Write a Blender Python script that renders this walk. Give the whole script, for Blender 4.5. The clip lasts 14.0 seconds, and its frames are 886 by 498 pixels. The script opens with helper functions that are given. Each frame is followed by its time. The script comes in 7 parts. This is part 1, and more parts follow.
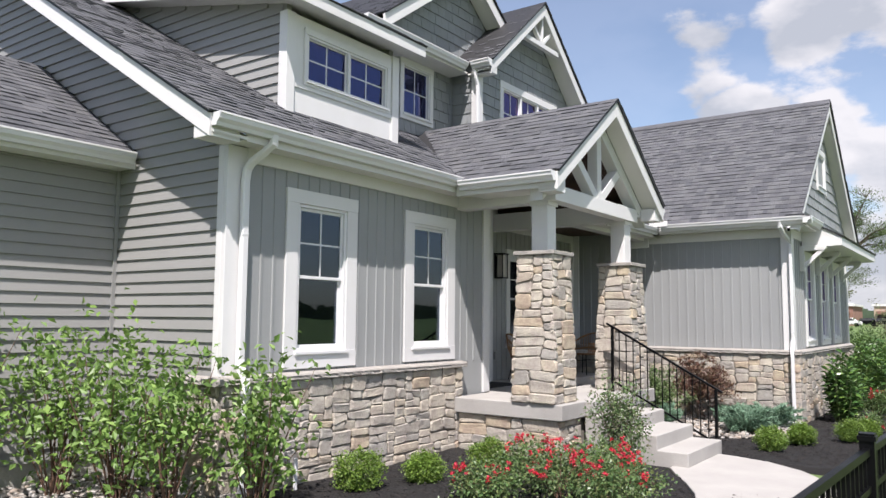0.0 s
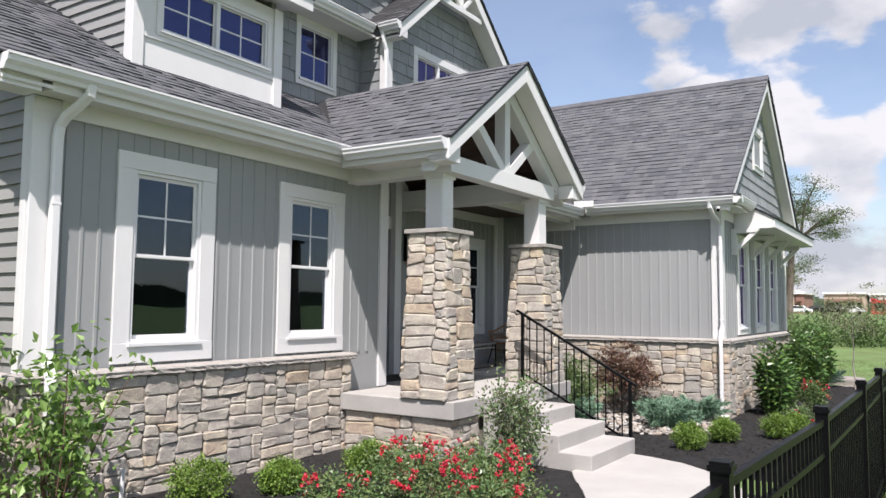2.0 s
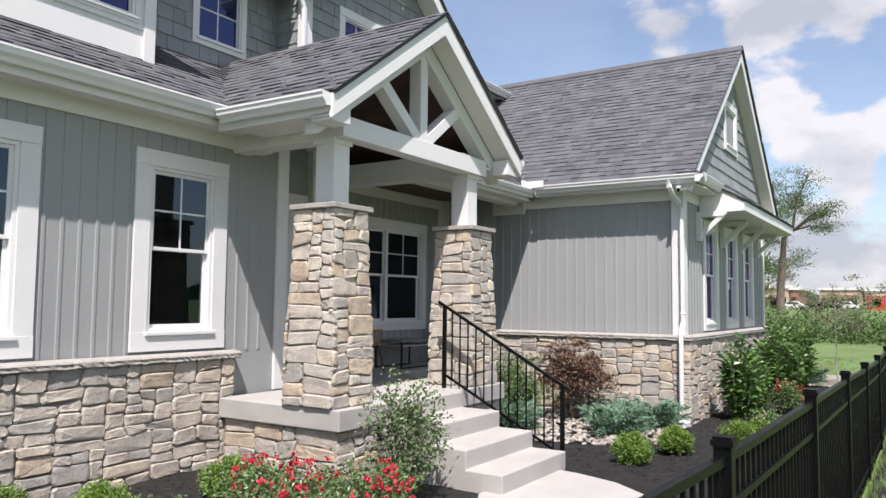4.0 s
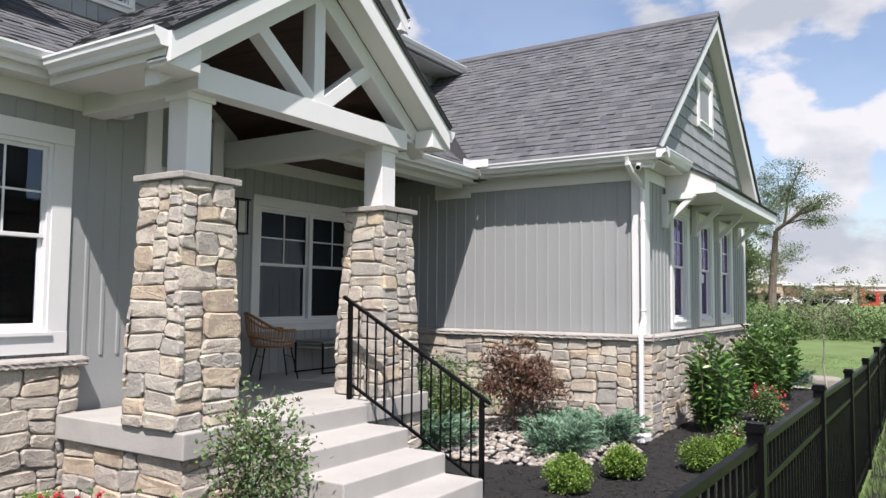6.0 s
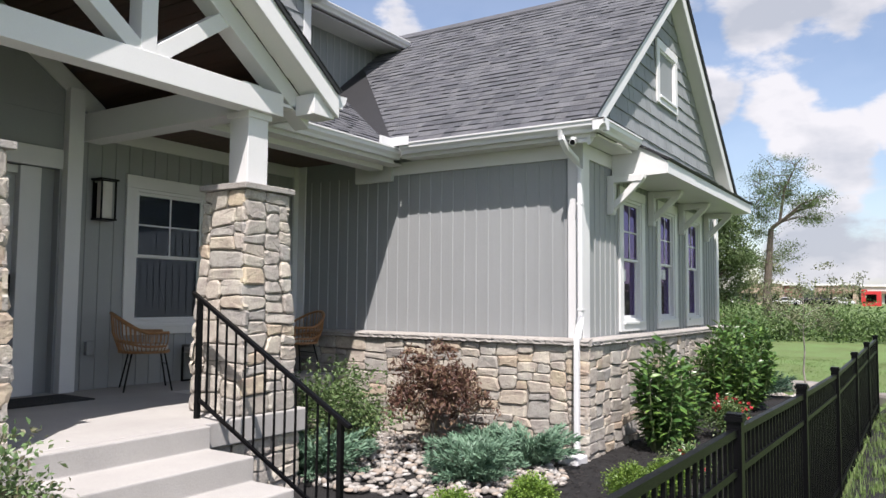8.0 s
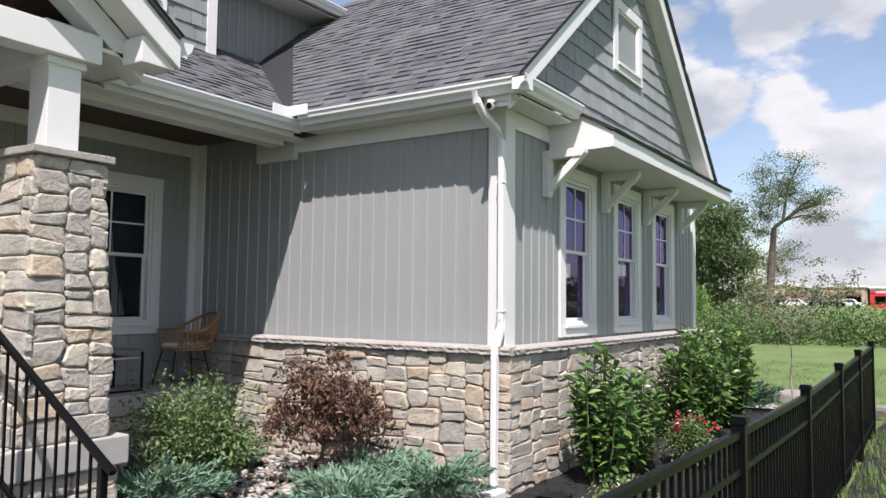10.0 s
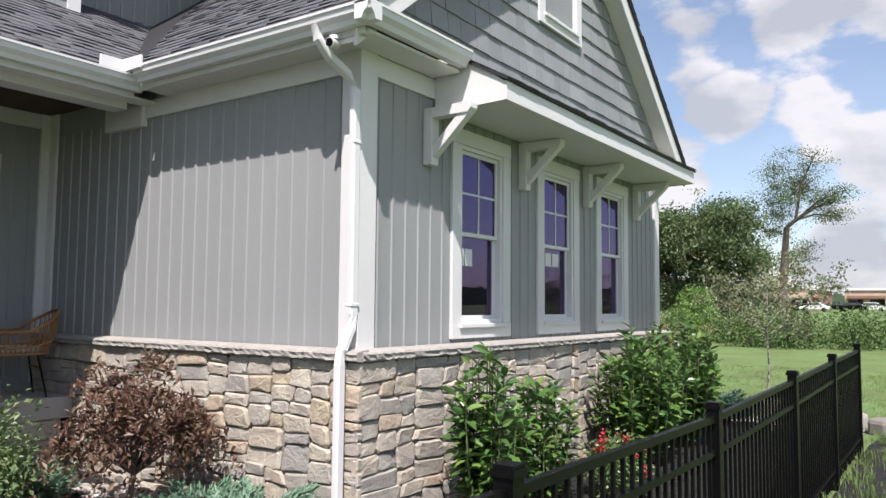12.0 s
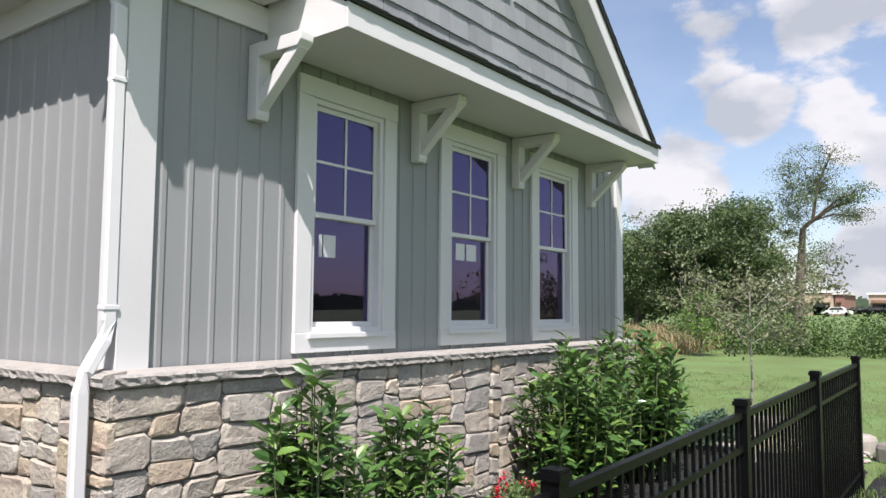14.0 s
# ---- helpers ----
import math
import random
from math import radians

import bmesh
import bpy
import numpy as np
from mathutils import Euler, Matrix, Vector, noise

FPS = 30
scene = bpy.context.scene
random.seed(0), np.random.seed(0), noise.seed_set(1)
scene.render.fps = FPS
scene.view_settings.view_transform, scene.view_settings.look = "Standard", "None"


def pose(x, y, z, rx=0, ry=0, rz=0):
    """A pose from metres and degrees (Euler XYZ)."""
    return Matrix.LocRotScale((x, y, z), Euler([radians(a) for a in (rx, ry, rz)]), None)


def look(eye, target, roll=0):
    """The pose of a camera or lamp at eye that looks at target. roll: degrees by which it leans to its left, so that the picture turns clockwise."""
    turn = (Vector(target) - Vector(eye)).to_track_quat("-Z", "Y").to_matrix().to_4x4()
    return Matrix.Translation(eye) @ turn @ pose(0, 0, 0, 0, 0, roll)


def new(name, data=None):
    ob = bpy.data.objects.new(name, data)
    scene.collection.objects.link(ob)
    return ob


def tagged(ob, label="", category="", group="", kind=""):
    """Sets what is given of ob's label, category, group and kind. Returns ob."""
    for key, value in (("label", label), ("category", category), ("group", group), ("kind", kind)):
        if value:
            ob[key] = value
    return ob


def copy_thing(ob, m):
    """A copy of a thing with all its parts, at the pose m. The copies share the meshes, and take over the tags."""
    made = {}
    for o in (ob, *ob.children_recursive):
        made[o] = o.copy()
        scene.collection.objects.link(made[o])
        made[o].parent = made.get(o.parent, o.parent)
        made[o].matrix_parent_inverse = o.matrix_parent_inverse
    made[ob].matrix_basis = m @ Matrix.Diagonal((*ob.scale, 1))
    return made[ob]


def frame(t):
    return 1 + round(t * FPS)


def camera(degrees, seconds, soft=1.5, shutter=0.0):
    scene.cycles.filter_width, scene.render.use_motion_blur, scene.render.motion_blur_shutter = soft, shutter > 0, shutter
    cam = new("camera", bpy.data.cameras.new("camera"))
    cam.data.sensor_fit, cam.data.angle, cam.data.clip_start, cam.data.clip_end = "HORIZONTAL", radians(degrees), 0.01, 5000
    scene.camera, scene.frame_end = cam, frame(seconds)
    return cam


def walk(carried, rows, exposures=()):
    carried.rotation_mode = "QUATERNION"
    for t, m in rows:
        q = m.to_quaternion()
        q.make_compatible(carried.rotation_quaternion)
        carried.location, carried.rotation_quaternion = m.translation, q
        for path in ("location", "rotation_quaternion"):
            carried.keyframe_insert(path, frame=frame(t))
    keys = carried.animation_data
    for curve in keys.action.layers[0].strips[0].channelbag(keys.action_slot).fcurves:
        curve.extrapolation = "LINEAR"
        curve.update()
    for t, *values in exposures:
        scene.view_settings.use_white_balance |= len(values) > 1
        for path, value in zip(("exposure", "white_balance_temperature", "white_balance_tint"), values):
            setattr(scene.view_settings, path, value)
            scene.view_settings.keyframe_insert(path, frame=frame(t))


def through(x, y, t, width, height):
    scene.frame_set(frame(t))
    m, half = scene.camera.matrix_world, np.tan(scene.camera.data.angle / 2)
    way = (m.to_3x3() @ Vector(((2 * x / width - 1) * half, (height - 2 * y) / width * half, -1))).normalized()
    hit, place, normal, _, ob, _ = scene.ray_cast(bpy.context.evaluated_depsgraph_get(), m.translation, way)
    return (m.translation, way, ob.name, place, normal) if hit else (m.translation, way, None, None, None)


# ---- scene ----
# the camera: seconds, eye, point looked at, lean
cam = camera(60.5, 14.0)
PATH = [
    (0, (-0.204, -0.702, 1.789), (-1.369, 0.913, 1.973), 0.5),
    (0.5, (-0.2, -0.415, 1.795), (-1.363, 1.202, 1.972), 0.5),
    (1, (-0.189, -0.102, 1.785), (-1.33, 1.532, 1.957), 0.5),
    (1.5, (-0.14, 0.318, 1.781), (-1.242, 1.979, 1.945), 0.4),
    (2, (-0.079, 0.735, 1.78), (-1.165, 2.407, 1.933), 0.5),
    (2.5, (-0.04, 1.115, 1.778), (-1.12, 2.792, 1.926), 0.4),
    (3, (0.033, 1.555, 1.764), (-1.045, 3.233, 1.91), 0.5),
    (5.5, (0.028, 3.778, 1.712), (-1.057, 5.453, 1.844), 0.6),
    (6, (0.003, 4.184, 1.73), (-1.071, 5.866, 1.862), 0.5),
    (6.5, (0.056, 4.603, 1.734), (-1.019, 6.284, 1.865), 0.6),
    (7, (0.061, 5.038, 1.762), (-1.013, 6.721, 1.888), 0.5),
    (7.5, (0.1, 5.474, 1.758), (-0.971, 7.158, 1.884), 0.4),
    (8, (0.16, 5.924, 1.709), (-0.918, 7.603, 1.842), 0.5),
    (10.5, (0.267, 8.209, 1.692), (-0.837, 9.871, 1.831), 0.6),
    (11, (0.32, 8.686, 1.644), (-0.796, 10.339, 1.791), 0.6),
    (11.5, (0.401, 9.143, 1.634), (-0.725, 10.789, 1.778), 0.6),
    (12, (0.514, 9.666, 1.614), (-0.624, 11.304, 1.762), 0.5),
    (12.5, (0.514, 10.154, 1.605), (-0.626, 11.79, 1.754), 0.5),
    (13, (0.528, 10.645, 1.599), (-0.62, 12.276, 1.75), 0.6),
    (13.5, (0.527, 11.153, 1.595), (-0.637, 12.771, 1.756), 0.4),
    (14, (0.531, 11.608, 1.608), (-0.648, 13.215, 1.77), 0.4),
]
walk(cam, [(t, look(eye, target, roll)) for t, eye, target, roll in PATH], [(0.0, 0.80, 6550, 16.0), (14.0, 0.80, 6550, 16.0)])

# ---- world, sun, exposure ----
SUN_EL, SUN_AZ = 57.8, 56.0          # degrees up; degrees from +x towards -y
scene.view_settings.exposure = 0.80
world = bpy.data.worlds.new("sky")
scene.world = world
world.use_nodes = True
wt = world.node_tree
wt.nodes.clear()


def node(tree, kind, **values):
    n = tree.nodes.new(kind)
    for key, value in values.items():
        if key in n.inputs:
            n.inputs[key].default_value = value
    return n


def make_sky():
    out = wt.nodes.new("ShaderNodeOutputWorld")
    sky = wt.nodes.new("ShaderNodeTexSky")
    sky.sky_type = "NISHITA"
    sky.sun_disc = False
    sky.sun_elevation = radians(SUN_EL)
    sky.sun_rotation = radians(90 + SUN_AZ)
    sky.air_density, sky.dust_density = 1.0, 0.95
    blue = wt.nodes.new("ShaderNodeBackground")
    blue.inputs["Strength"].default_value = 0.10
    wt.links.new(sky.outputs[0], blue.inputs["Color"])
    coord = wt.nodes.new("ShaderNodeTexCoord")
    # cumulus: broad heaps with a ragged edge, denser low down
    big = wt.nodes.new("ShaderNodeTexNoise")
    big.inputs["Scale"].default_value = 4.2
    big.inputs["Detail"].default_value = 12
    big.inputs["Roughness"].default_value = 0.56
    mp = wt.nodes.new("ShaderNodeMapping")
    mp.inputs["Location"].default_value = (0.35, 0.9, 0.2)
    mp.inputs["Scale"].default_value = (1, 1, 1.9)
    wt.links.new(coord.outputs["Generated"], mp.inputs["Vector"])
    wt.links.new(mp.outputs[0], big.inputs["Vector"])
    last = None
    for d, r in (((-0.275, 0.895, 0.352), 0.085), ((-0.16, 0.92, 0.362), 0.085), ((-0.06, 0.935, 0.35), 0.08), ((-0.14, 0.97, 0.20), 0.062), ((-0.09, 0.98, 0.17), 0.055), ((-0.235, 0.942, 0.235), 0.05), ((-0.30, 0.942, 0.15), 0.075), ((-0.12, 0.99, 0.06), 0.10), ((-0.25, 0.965, 0.06), 0.07), ((-0.555, 0.76, 0.335), 0.06), ((0.02, 0.98, 0.2), 0.08), ((0.8, 0.2, 0.4), 0.4), ((0.3, -0.8, 0.5), 0.3)):
        dist = wt.nodes.new("ShaderNodeVectorMath")
        dist.operation = "DISTANCE"
        dist.inputs[1].default_value = Vector(d).normalized()
        wt.links.new(coord.outputs["Generated"], dist.inputs[0])
        fall = wt.nodes.new("ShaderNodeMapRange")
        fall.inputs["From Min"].default_value = r * 1.5
        fall.inputs["From Max"].default_value = 0.0
        fall.inputs["To Min"].default_value = 0.0
        fall.inputs["To Max"].default_value = 0.37
        wt.links.new(dist.outputs["Value"], fall.inputs["Value"])
        if last is None:
            last = fall.outputs[0]
        else:
            mx = wt.nodes.new("ShaderNodeMath")
            mx.operation = "MAXIMUM"
            wt.links.new(last, mx.inputs[0])
            wt.links.new(fall.outputs[0], mx.inputs[1])
            last = mx.outputs[0]
    add = wt.nodes.new("ShaderNodeMath")
    wt.links.new(big.outputs["Fac"], add.inputs[0])
    wt.links.new(last, add.inputs[1])
    ramp = wt.nodes.new("ShaderNodeMapRange")
    ramp.interpolation_type = "SMOOTHSTEP"
    ramp.inputs["From Min"].default_value = 0.665
    ramp.inputs["From Max"].default_value = 0.745
    ramp.inputs["To Min"].default_value = 0.12
    ramp.inputs["To Max"].default_value = 0.95
    wt.links.new(add.outputs[0], ramp.inputs["Value"])
    shade = wt.nodes.new("ShaderNodeTexNoise")
    shade.inputs["Scale"].default_value = 7.0
    shade.inputs["Detail"].default_value = 6
    wt.links.new(mp.outputs[0], shade.inputs["Vector"])
    tone = wt.nodes.new("ShaderNodeValToRGB")
    tone.color_ramp.elements[0].position, tone.color_ramp.elements[0].color = 0.36, (0.56, 0.61, 0.68, 1)
    tone.color_ramp.elements[1].position, tone.color_ramp.elements[1].color = 0.56, (0.94, 0.95, 0.97, 1)
    wt.links.new(shade.outputs["Fac"], tone.inputs["Fac"])
    cloud = wt.nodes.new("ShaderNodeBackground")
    cloud.inputs["Strength"].default_value = 0.57
    wt.links.new(tone.outputs["Color"], cloud.inputs["Color"])
    mix = wt.nodes.new("ShaderNodeMixShader")
    wt.links.new(ramp.outputs[0], mix.inputs["Fac"])
    wt.links.new(blue.outputs[0], mix.inputs[1])
    wt.links.new(cloud.outputs[0], mix.inputs[2])
    wt.links.new(mix.outputs[0], out.inputs["Surface"])


make_sky()
sun_data = bpy.data.lights.new("sun", "SUN")
sun_data.energy, sun_data.angle, sun_data.color = 4.75, radians(0.53), (1.0, 0.965, 0.925)
sun = new("sun", sun_data)
_e, _a = radians(SUN_EL), radians(SUN_AZ)
sun.matrix_world = look((Vector((math.cos(_e) * math.cos(_a), -math.cos(_e) * math.sin(_a), math.sin(_e))) * 40), (0, 0, 0))


# ---- materials ----
def material(name, base, rough=0.6, vary=0.12, scale=3.0, grain=60.0, bump=0.1, metal=0.0, tones=None, piece=0.0, island=False, stretch=(1, 1, 1), coat=0.0, hue=0.0, dirt=0.0):
    """A surface with broad and fine variation. tones: colours picked piece by piece. piece: how far pieces differ in value."""
    m = bpy.data.materials.new(name)
    m.use_nodes = True
    t = m.node_tree
    t.nodes.clear()
    out = t.nodes.new("ShaderNodeOutputMaterial")
    p = t.nodes.new("ShaderNodeBsdfPrincipled")
    p.inputs["Roughness"].default_value = rough
    p.inputs["Metallic"].default_value = metal
    p.inputs["Coat Weight"].default_value = coat
    co = t.nodes.new("ShaderNodeTexCoord")
    geo = t.nodes.new("ShaderNodeNewGeometry")
    mp = t.nodes.new("ShaderNodeMapping")
    mp.inputs["Scale"].default_value = stretch
    t.links.new(geo.outputs["Position"], mp.inputs["Vector"])
    n1 = node(t, "ShaderNodeTexNoise", Scale=scale, Detail=5.0, Roughness=0.6)
    n2 = node(t, "ShaderNodeTexNoise", Scale=grain, Detail=4.0, Roughness=0.65)
    for n in (n1, n2):
        t.links.new(mp.outputs[0], n.inputs["Vector"])
    if tones:
        rnd = geo.outputs["Random Per Island"] if island else t.nodes.new("ShaderNodeObjectInfo").outputs["Random"]
        ramp = t.nodes.new("ShaderNodeValToRGB")
        ramp.color_ramp.interpolation = "CONSTANT"
        el = ramp.color_ramp.elements
        while len(el) < len(tones):
            el.new(0.5)
        for i, c in enumerate(tones):
            el[i].position, el[i].color = i / len(tones), (*c, 1)
        t.links.new(rnd, ramp.inputs["Fac"])
        colour = ramp.outputs["Color"]
    else:
        rgb = t.nodes.new("ShaderNodeRGB")
        rgb.outputs[0].default_value = (*base, 1)
        colour = rgb.outputs[0]
        rnd = None
        if piece:
            rnd = geo.outputs["Random Per Island"] if island else t.nodes.new("ShaderNodeObjectInfo").outputs["Random"]
    # value = 1 + vary * broad + vary/2 * fine (+ piece)
    val = t.nodes.new("ShaderNodeMapRange")
    val.inputs["From Min"].default_value, val.inputs["From Max"].default_value = 0.3, 0.7
    val.inputs["To Min"].default_value, val.inputs["To Max"].default_value = 1 - vary, 1 + vary
    t.links.new(n1.outputs["Fac"], val.inputs["Value"])
    val2 = t.nodes.new("ShaderNodeMapRange")
    val2.inputs["From Min"].default_value, val2.inputs["From Max"].default_value = 0.3, 0.7
    val2.inputs["To Min"].default_value, val2.inputs["To Max"].default_value = 1 - vary * 0.8, 1 + vary * 0.8
    t.links.new(n2.outputs["Fac"], val2.inputs["Value"])
    mul = t.nodes.new("ShaderNodeMath")
    mul.operation = "MULTIPLY"
    t.links.new(val.outputs[0], mul.inputs[0])
    t.links.new(val2.outputs[0], mul.inputs[1])
    value = mul.outputs[0]
    if piece and rnd is not None:
        pr = t.nodes.new("ShaderNodeMapRange")
        pr.inputs["To Min"].default_value, pr.inputs["To Max"].default_value = 1 - piece, 1 + piece
        t.links.new(rnd, pr.inputs["Value"])
        m2 = t.nodes.new("ShaderNodeMath")
        m2.operation = "MULTIPLY"
        t.links.new(value, m2.inputs[0])
        t.links.new(pr.outputs[0], m2.inputs[1])
        value = m2.outputs[0]
    hsv = t.nodes.new("ShaderNodeHueSaturation")
    t.links.new(colour, hsv.inputs["Color"])
    t.links.new(value, hsv.inputs["Value"])
    if hue:
        hr = t.nodes.new("ShaderNodeMapRange")
        hr.inputs["From Min"].default_value, hr.inputs["From Max"].default_value = 0.3, 0.7
        hr.inputs["To Min"].default_value, hr.inputs["To Max"].default_value = 0.5 - hue, 0.5 + hue
        t.links.new(n1.outputs["Fac"], hr.inputs["Value"])
        t.links.new(hr.outputs[0], hsv.inputs["Hue"])
    t.links.new(hsv.outputs[0], p.inputs["Base Color"])
    rr = t.nodes.new("ShaderNodeMapRange")
    rr.inputs["To Min"].default_value, rr.inputs["To Max"].default_value = max(0.02, rough - 0.1), min(1, rough + 0.1)
    t.links.new(n2.outputs["Fac"], rr.inputs["Value"])
    t.links.new(rr.outputs[0], p.inputs["Roughness"])
    if bump:
        b = t.nodes.new("ShaderNodeBump")
        b.inputs["Strength"].default_value = bump
        b.inputs["Distance"].default_value = 0.02
        t.links.new(n2.outputs["Fac"], b.inputs["Height"])
        t.links.new(b.outputs[0], p.inputs["Normal"])
    t.links.new(p.outputs[0], out.inputs["Surface"])
    return m


def leaf_material(name, tones, rough=0.45, through=0.3):
    m = bpy.data.materials.new(name)
    m.use_nodes = True
    t = m.node_tree
    t.nodes.clear()
    out = t.nodes.new("ShaderNodeOutputMaterial")
    geo = t.nodes.new("ShaderNodeNewGeometry")
    ramp = t.nodes.new("ShaderNodeValToRGB")
    el = ramp.color_ramp.elements
    while len(el) < len(tones):
        el.new(0.5)
    for i, c in enumerate(tones):
        el[i].position, el[i].color = i / max(1, len(tones) - 1), (*c, 1)
    t.links.new(geo.outputs["Random Per Island"], ramp.inputs["Fac"])
    n = node(t, "ShaderNodeTexNoise", Scale=2.5, Detail=3.0)
    t.links.new(geo.outputs["Position"], n.inputs["Vector"])
    mr = t.nodes.new("ShaderNodeMapRange")
    mr.inputs["From Min"].default_value, mr.inputs["From Max"].default_value = 0.3, 0.7
    mr.inputs["To Min"].default_value, mr.inputs["To Max"].default_value = 0.75, 1.25
    t.links.new(n.outputs["Fac"], mr.inputs["Value"])
    hsv = t.nodes.new("ShaderNodeHueSaturation")
    t.links.new(ramp.outputs["Color"], hsv.inputs["Color"])
    t.links.new(mr.outputs[0], hsv.inputs["Value"])
    p = t.nodes.new("ShaderNodeBsdfPrincipled")
    p.inputs["Roughness"].default_value = rough
    t.links.new(hsv.outputs[0], p.inputs["Base Color"])
    tr = t.nodes.new("ShaderNodeBsdfTranslucent")
    t.links.new(hsv.outputs[0], tr.inputs["Color"])
    mix = t.nodes.new("ShaderNodeMixShader")
    mix.inputs[0].default_value = through
    t.links.new(p.outputs[0], mix.inputs[1])
    t.links.new(tr.outputs[0], mix.inputs[2])
    t.links.new(mix.outputs[0], out.inputs["Surface"])
    return m


def glass_material(name, tint, gloss):
    """A coated pane: clear with a tint, and a mirror film whose strength follows Fresnel."""
    m = bpy.data.materials.new(name)
    m.use_nodes = True
    t = m.node_tree
    t.nodes.clear()
    out = t.nodes.new("ShaderNodeOutputMaterial")
    clear = t.nodes.new("ShaderNodeBsdfTransparent")
    clear.inputs["Color"].default_value = (*tint, 1)
    film = t.nodes.new("ShaderNodeBsdfGlossy")
    film.inputs["Color"].default_value = (*gloss, 1)
    film.inputs["Roughness"].default_value = 0.01
    fr = t.nodes.new("ShaderNodeFresnel")
    fr.inputs["IOR"].default_value = 2.3
    # slight waviness of the sheet
    geo = t.nodes.new("ShaderNodeNewGeometry")
    n = node(t, "ShaderNodeTexNoise", Scale=1.6, Detail=1.0)
    t.links.new(geo.outputs["Position"], n.inputs["Vector"])
    b = t.nodes.new("ShaderNodeBump")
    b.inputs["Strength"].default_value, b.inputs["Distance"].default_value = 0.06, 0.02
    t.links.new(n.outputs["Fac"], b.inputs["Height"])
    t.links.new(b.outputs[0], film.inputs["Normal"])
    mix = t.nodes.new("ShaderNodeMixShader")
    t.links.new(fr.outputs[0], mix.inputs[0])
    t.links.new(clear.outputs[0], mix.inputs[1])
    t.links.new(film.outputs[0], mix.inputs[2])
    t.links.new(mix.outputs[0], out.inputs["Surface"])
    return m


WHITE = material("white_trim", (0.63, 0.627, 0.62), 0.45, 0.03, 1.5, 90, 0.03)
VINYL_W = material("white_vinyl", (0.65, 0.65, 0.65), 0.35, 0.02, 2, 120, 0.01)
SOFFIT = material("soffit_white", (0.66, 0.655, 0.635), 0.5, 0.03, 2, 80, 0.02)
BATTEN = material("grey_board_siding", (0.272, 0.281, 0.281), 0.5, 0.05, 1.2, 140, 0.05, stretch=(1, 1, 0.25))
LAP = material("grey_lap_siding", (0.250, 0.250, 0.242), 0.5, 0.05, 1.0, 120, 0.05, stretch=(0.3, 0.3, 1), piece=0.03)
SHAKE = material("grey_shake_siding", (0.225, 0.238, 0.243), 0.6, 0.08, 2.0, 90, 0.2, stretch=(1, 1, 0.2), piece=0.07, island=True)
SHAKE_P = material("grey_shake_piece", (0.225, 0.238, 0.243), 0.6, 0.08, 2.0, 90, 0.2, stretch=(1, 1, 0.2), piece=0.09)
STONE = material("ledge_stone", (0.3, 0.28, 0.25), 0.85, 0.2, 7.0, 45, 0.6, tones=[(0.417, 0.368, 0.306), (0.376, 0.343, 0.298), (0.326, 0.303, 0.270), (0.425, 0.381, 0.318), (0.412, 0.358, 0.287), (0.388, 0.351, 0.304), (0.302, 0.284, 0.256), (0.400, 0.360, 0.304), (0.404, 0.331, 0.248), (0.359, 0.331, 0.288), (0.396, 0.358, 0.304), (0.343, 0.316, 0.278)], hue=0.02)
MORTAR = material("mortar", (0.22, 0.20, 0.175), 0.95, 0.15, 6, 60, 0.5)
LEDGE = material("cast_stone_ledge", (0.32, 0.30, 0.275), 0.85, 0.14, 5, 50, 0.6)
CONC = material("concrete", (0.345, 0.332, 0.312), 0.85, 0.08, 2.0, 80, 0.25)
SHINGLE = material("asphalt_shingle", (0.075, 0.075, 0.080), 0.95, 0.2, 3, 300, 0.5, tones=[(0.091, 0.094, 0.102), (0.083, 0.085, 0.094), (0.098, 0.101, 0.108), (0.067, 0.070, 0.078), (0.089, 0.091, 0.100), (0.104, 0.106, 0.112)], island=True)
SHINGLE_P = material("asphalt_shingle_piece", (0.075, 0.075, 0.080), 0.95, 0.2, 3, 300, 0.5, tones=[(0.091, 0.094, 0.102), (0.083, 0.085, 0.094), (0.098, 0.101, 0.108), (0.067, 0.070, 0.078), (0.089, 0.091, 0.100), (0.104, 0.106, 0.112)])
DRIP = material("black_roof_edge", (0.02, 0.02, 0.022), 0.6, 0.1, 5, 100, 0.1)
BLACK = material("black_powder_coat", (0.0035, 0.0035, 0.004), 0.36, 0.1, 4, 200, 0.08)
WOOD = material("dark_stained_ceiling", (0.055, 0.028, 0.018), 0.55, 0.3, 2.0, 40, 0.2, stretch=(0.15, 4, 4), piece=0.2)
MULCH = material("black_mulch", (0.008, 0.0072, 0.007), 0.95, 0.45, 8, 70, 1.0)
CHIP = material("mulch_chip", (0.017, 0.0145, 0.0135), 0.95, 0.3, 10, 90, 0.6, piece=0.5, island=True)
GRASS = material("lawn", (0.10, 0.15, 0.042), 0.9, 0.25, 0.6, 40, 0.8, hue=0.02)
RIVER = material("river_rock", (0.4, 0.37, 0.33), 0.75, 0.12, 9, 60, 0.2, tones=[(0.311, 0.285, 0.252), (0.229, 0.207, 0.185), (0.340, 0.318, 0.292), (0.185, 0.167, 0.148), (0.296, 0.248, 0.204), (0.370, 0.355, 0.333)], island=True)
FOUND = material("foundation", (0.46, 0.44, 0.38), 0.9, 0.12, 2, 50, 0.4)
# near-black base colour: the dimness of unlit insides is put into the paint
DARK_INSIDE = material("dark_inside", (0.05, 0.05, 0.055), 0.9, 0.2, 1, 30, 0.0)
CURTAIN = material("curtain_cloth", (0.30, 0.30, 0.31), 0.9, 0.1, 4, 90, 0.1)
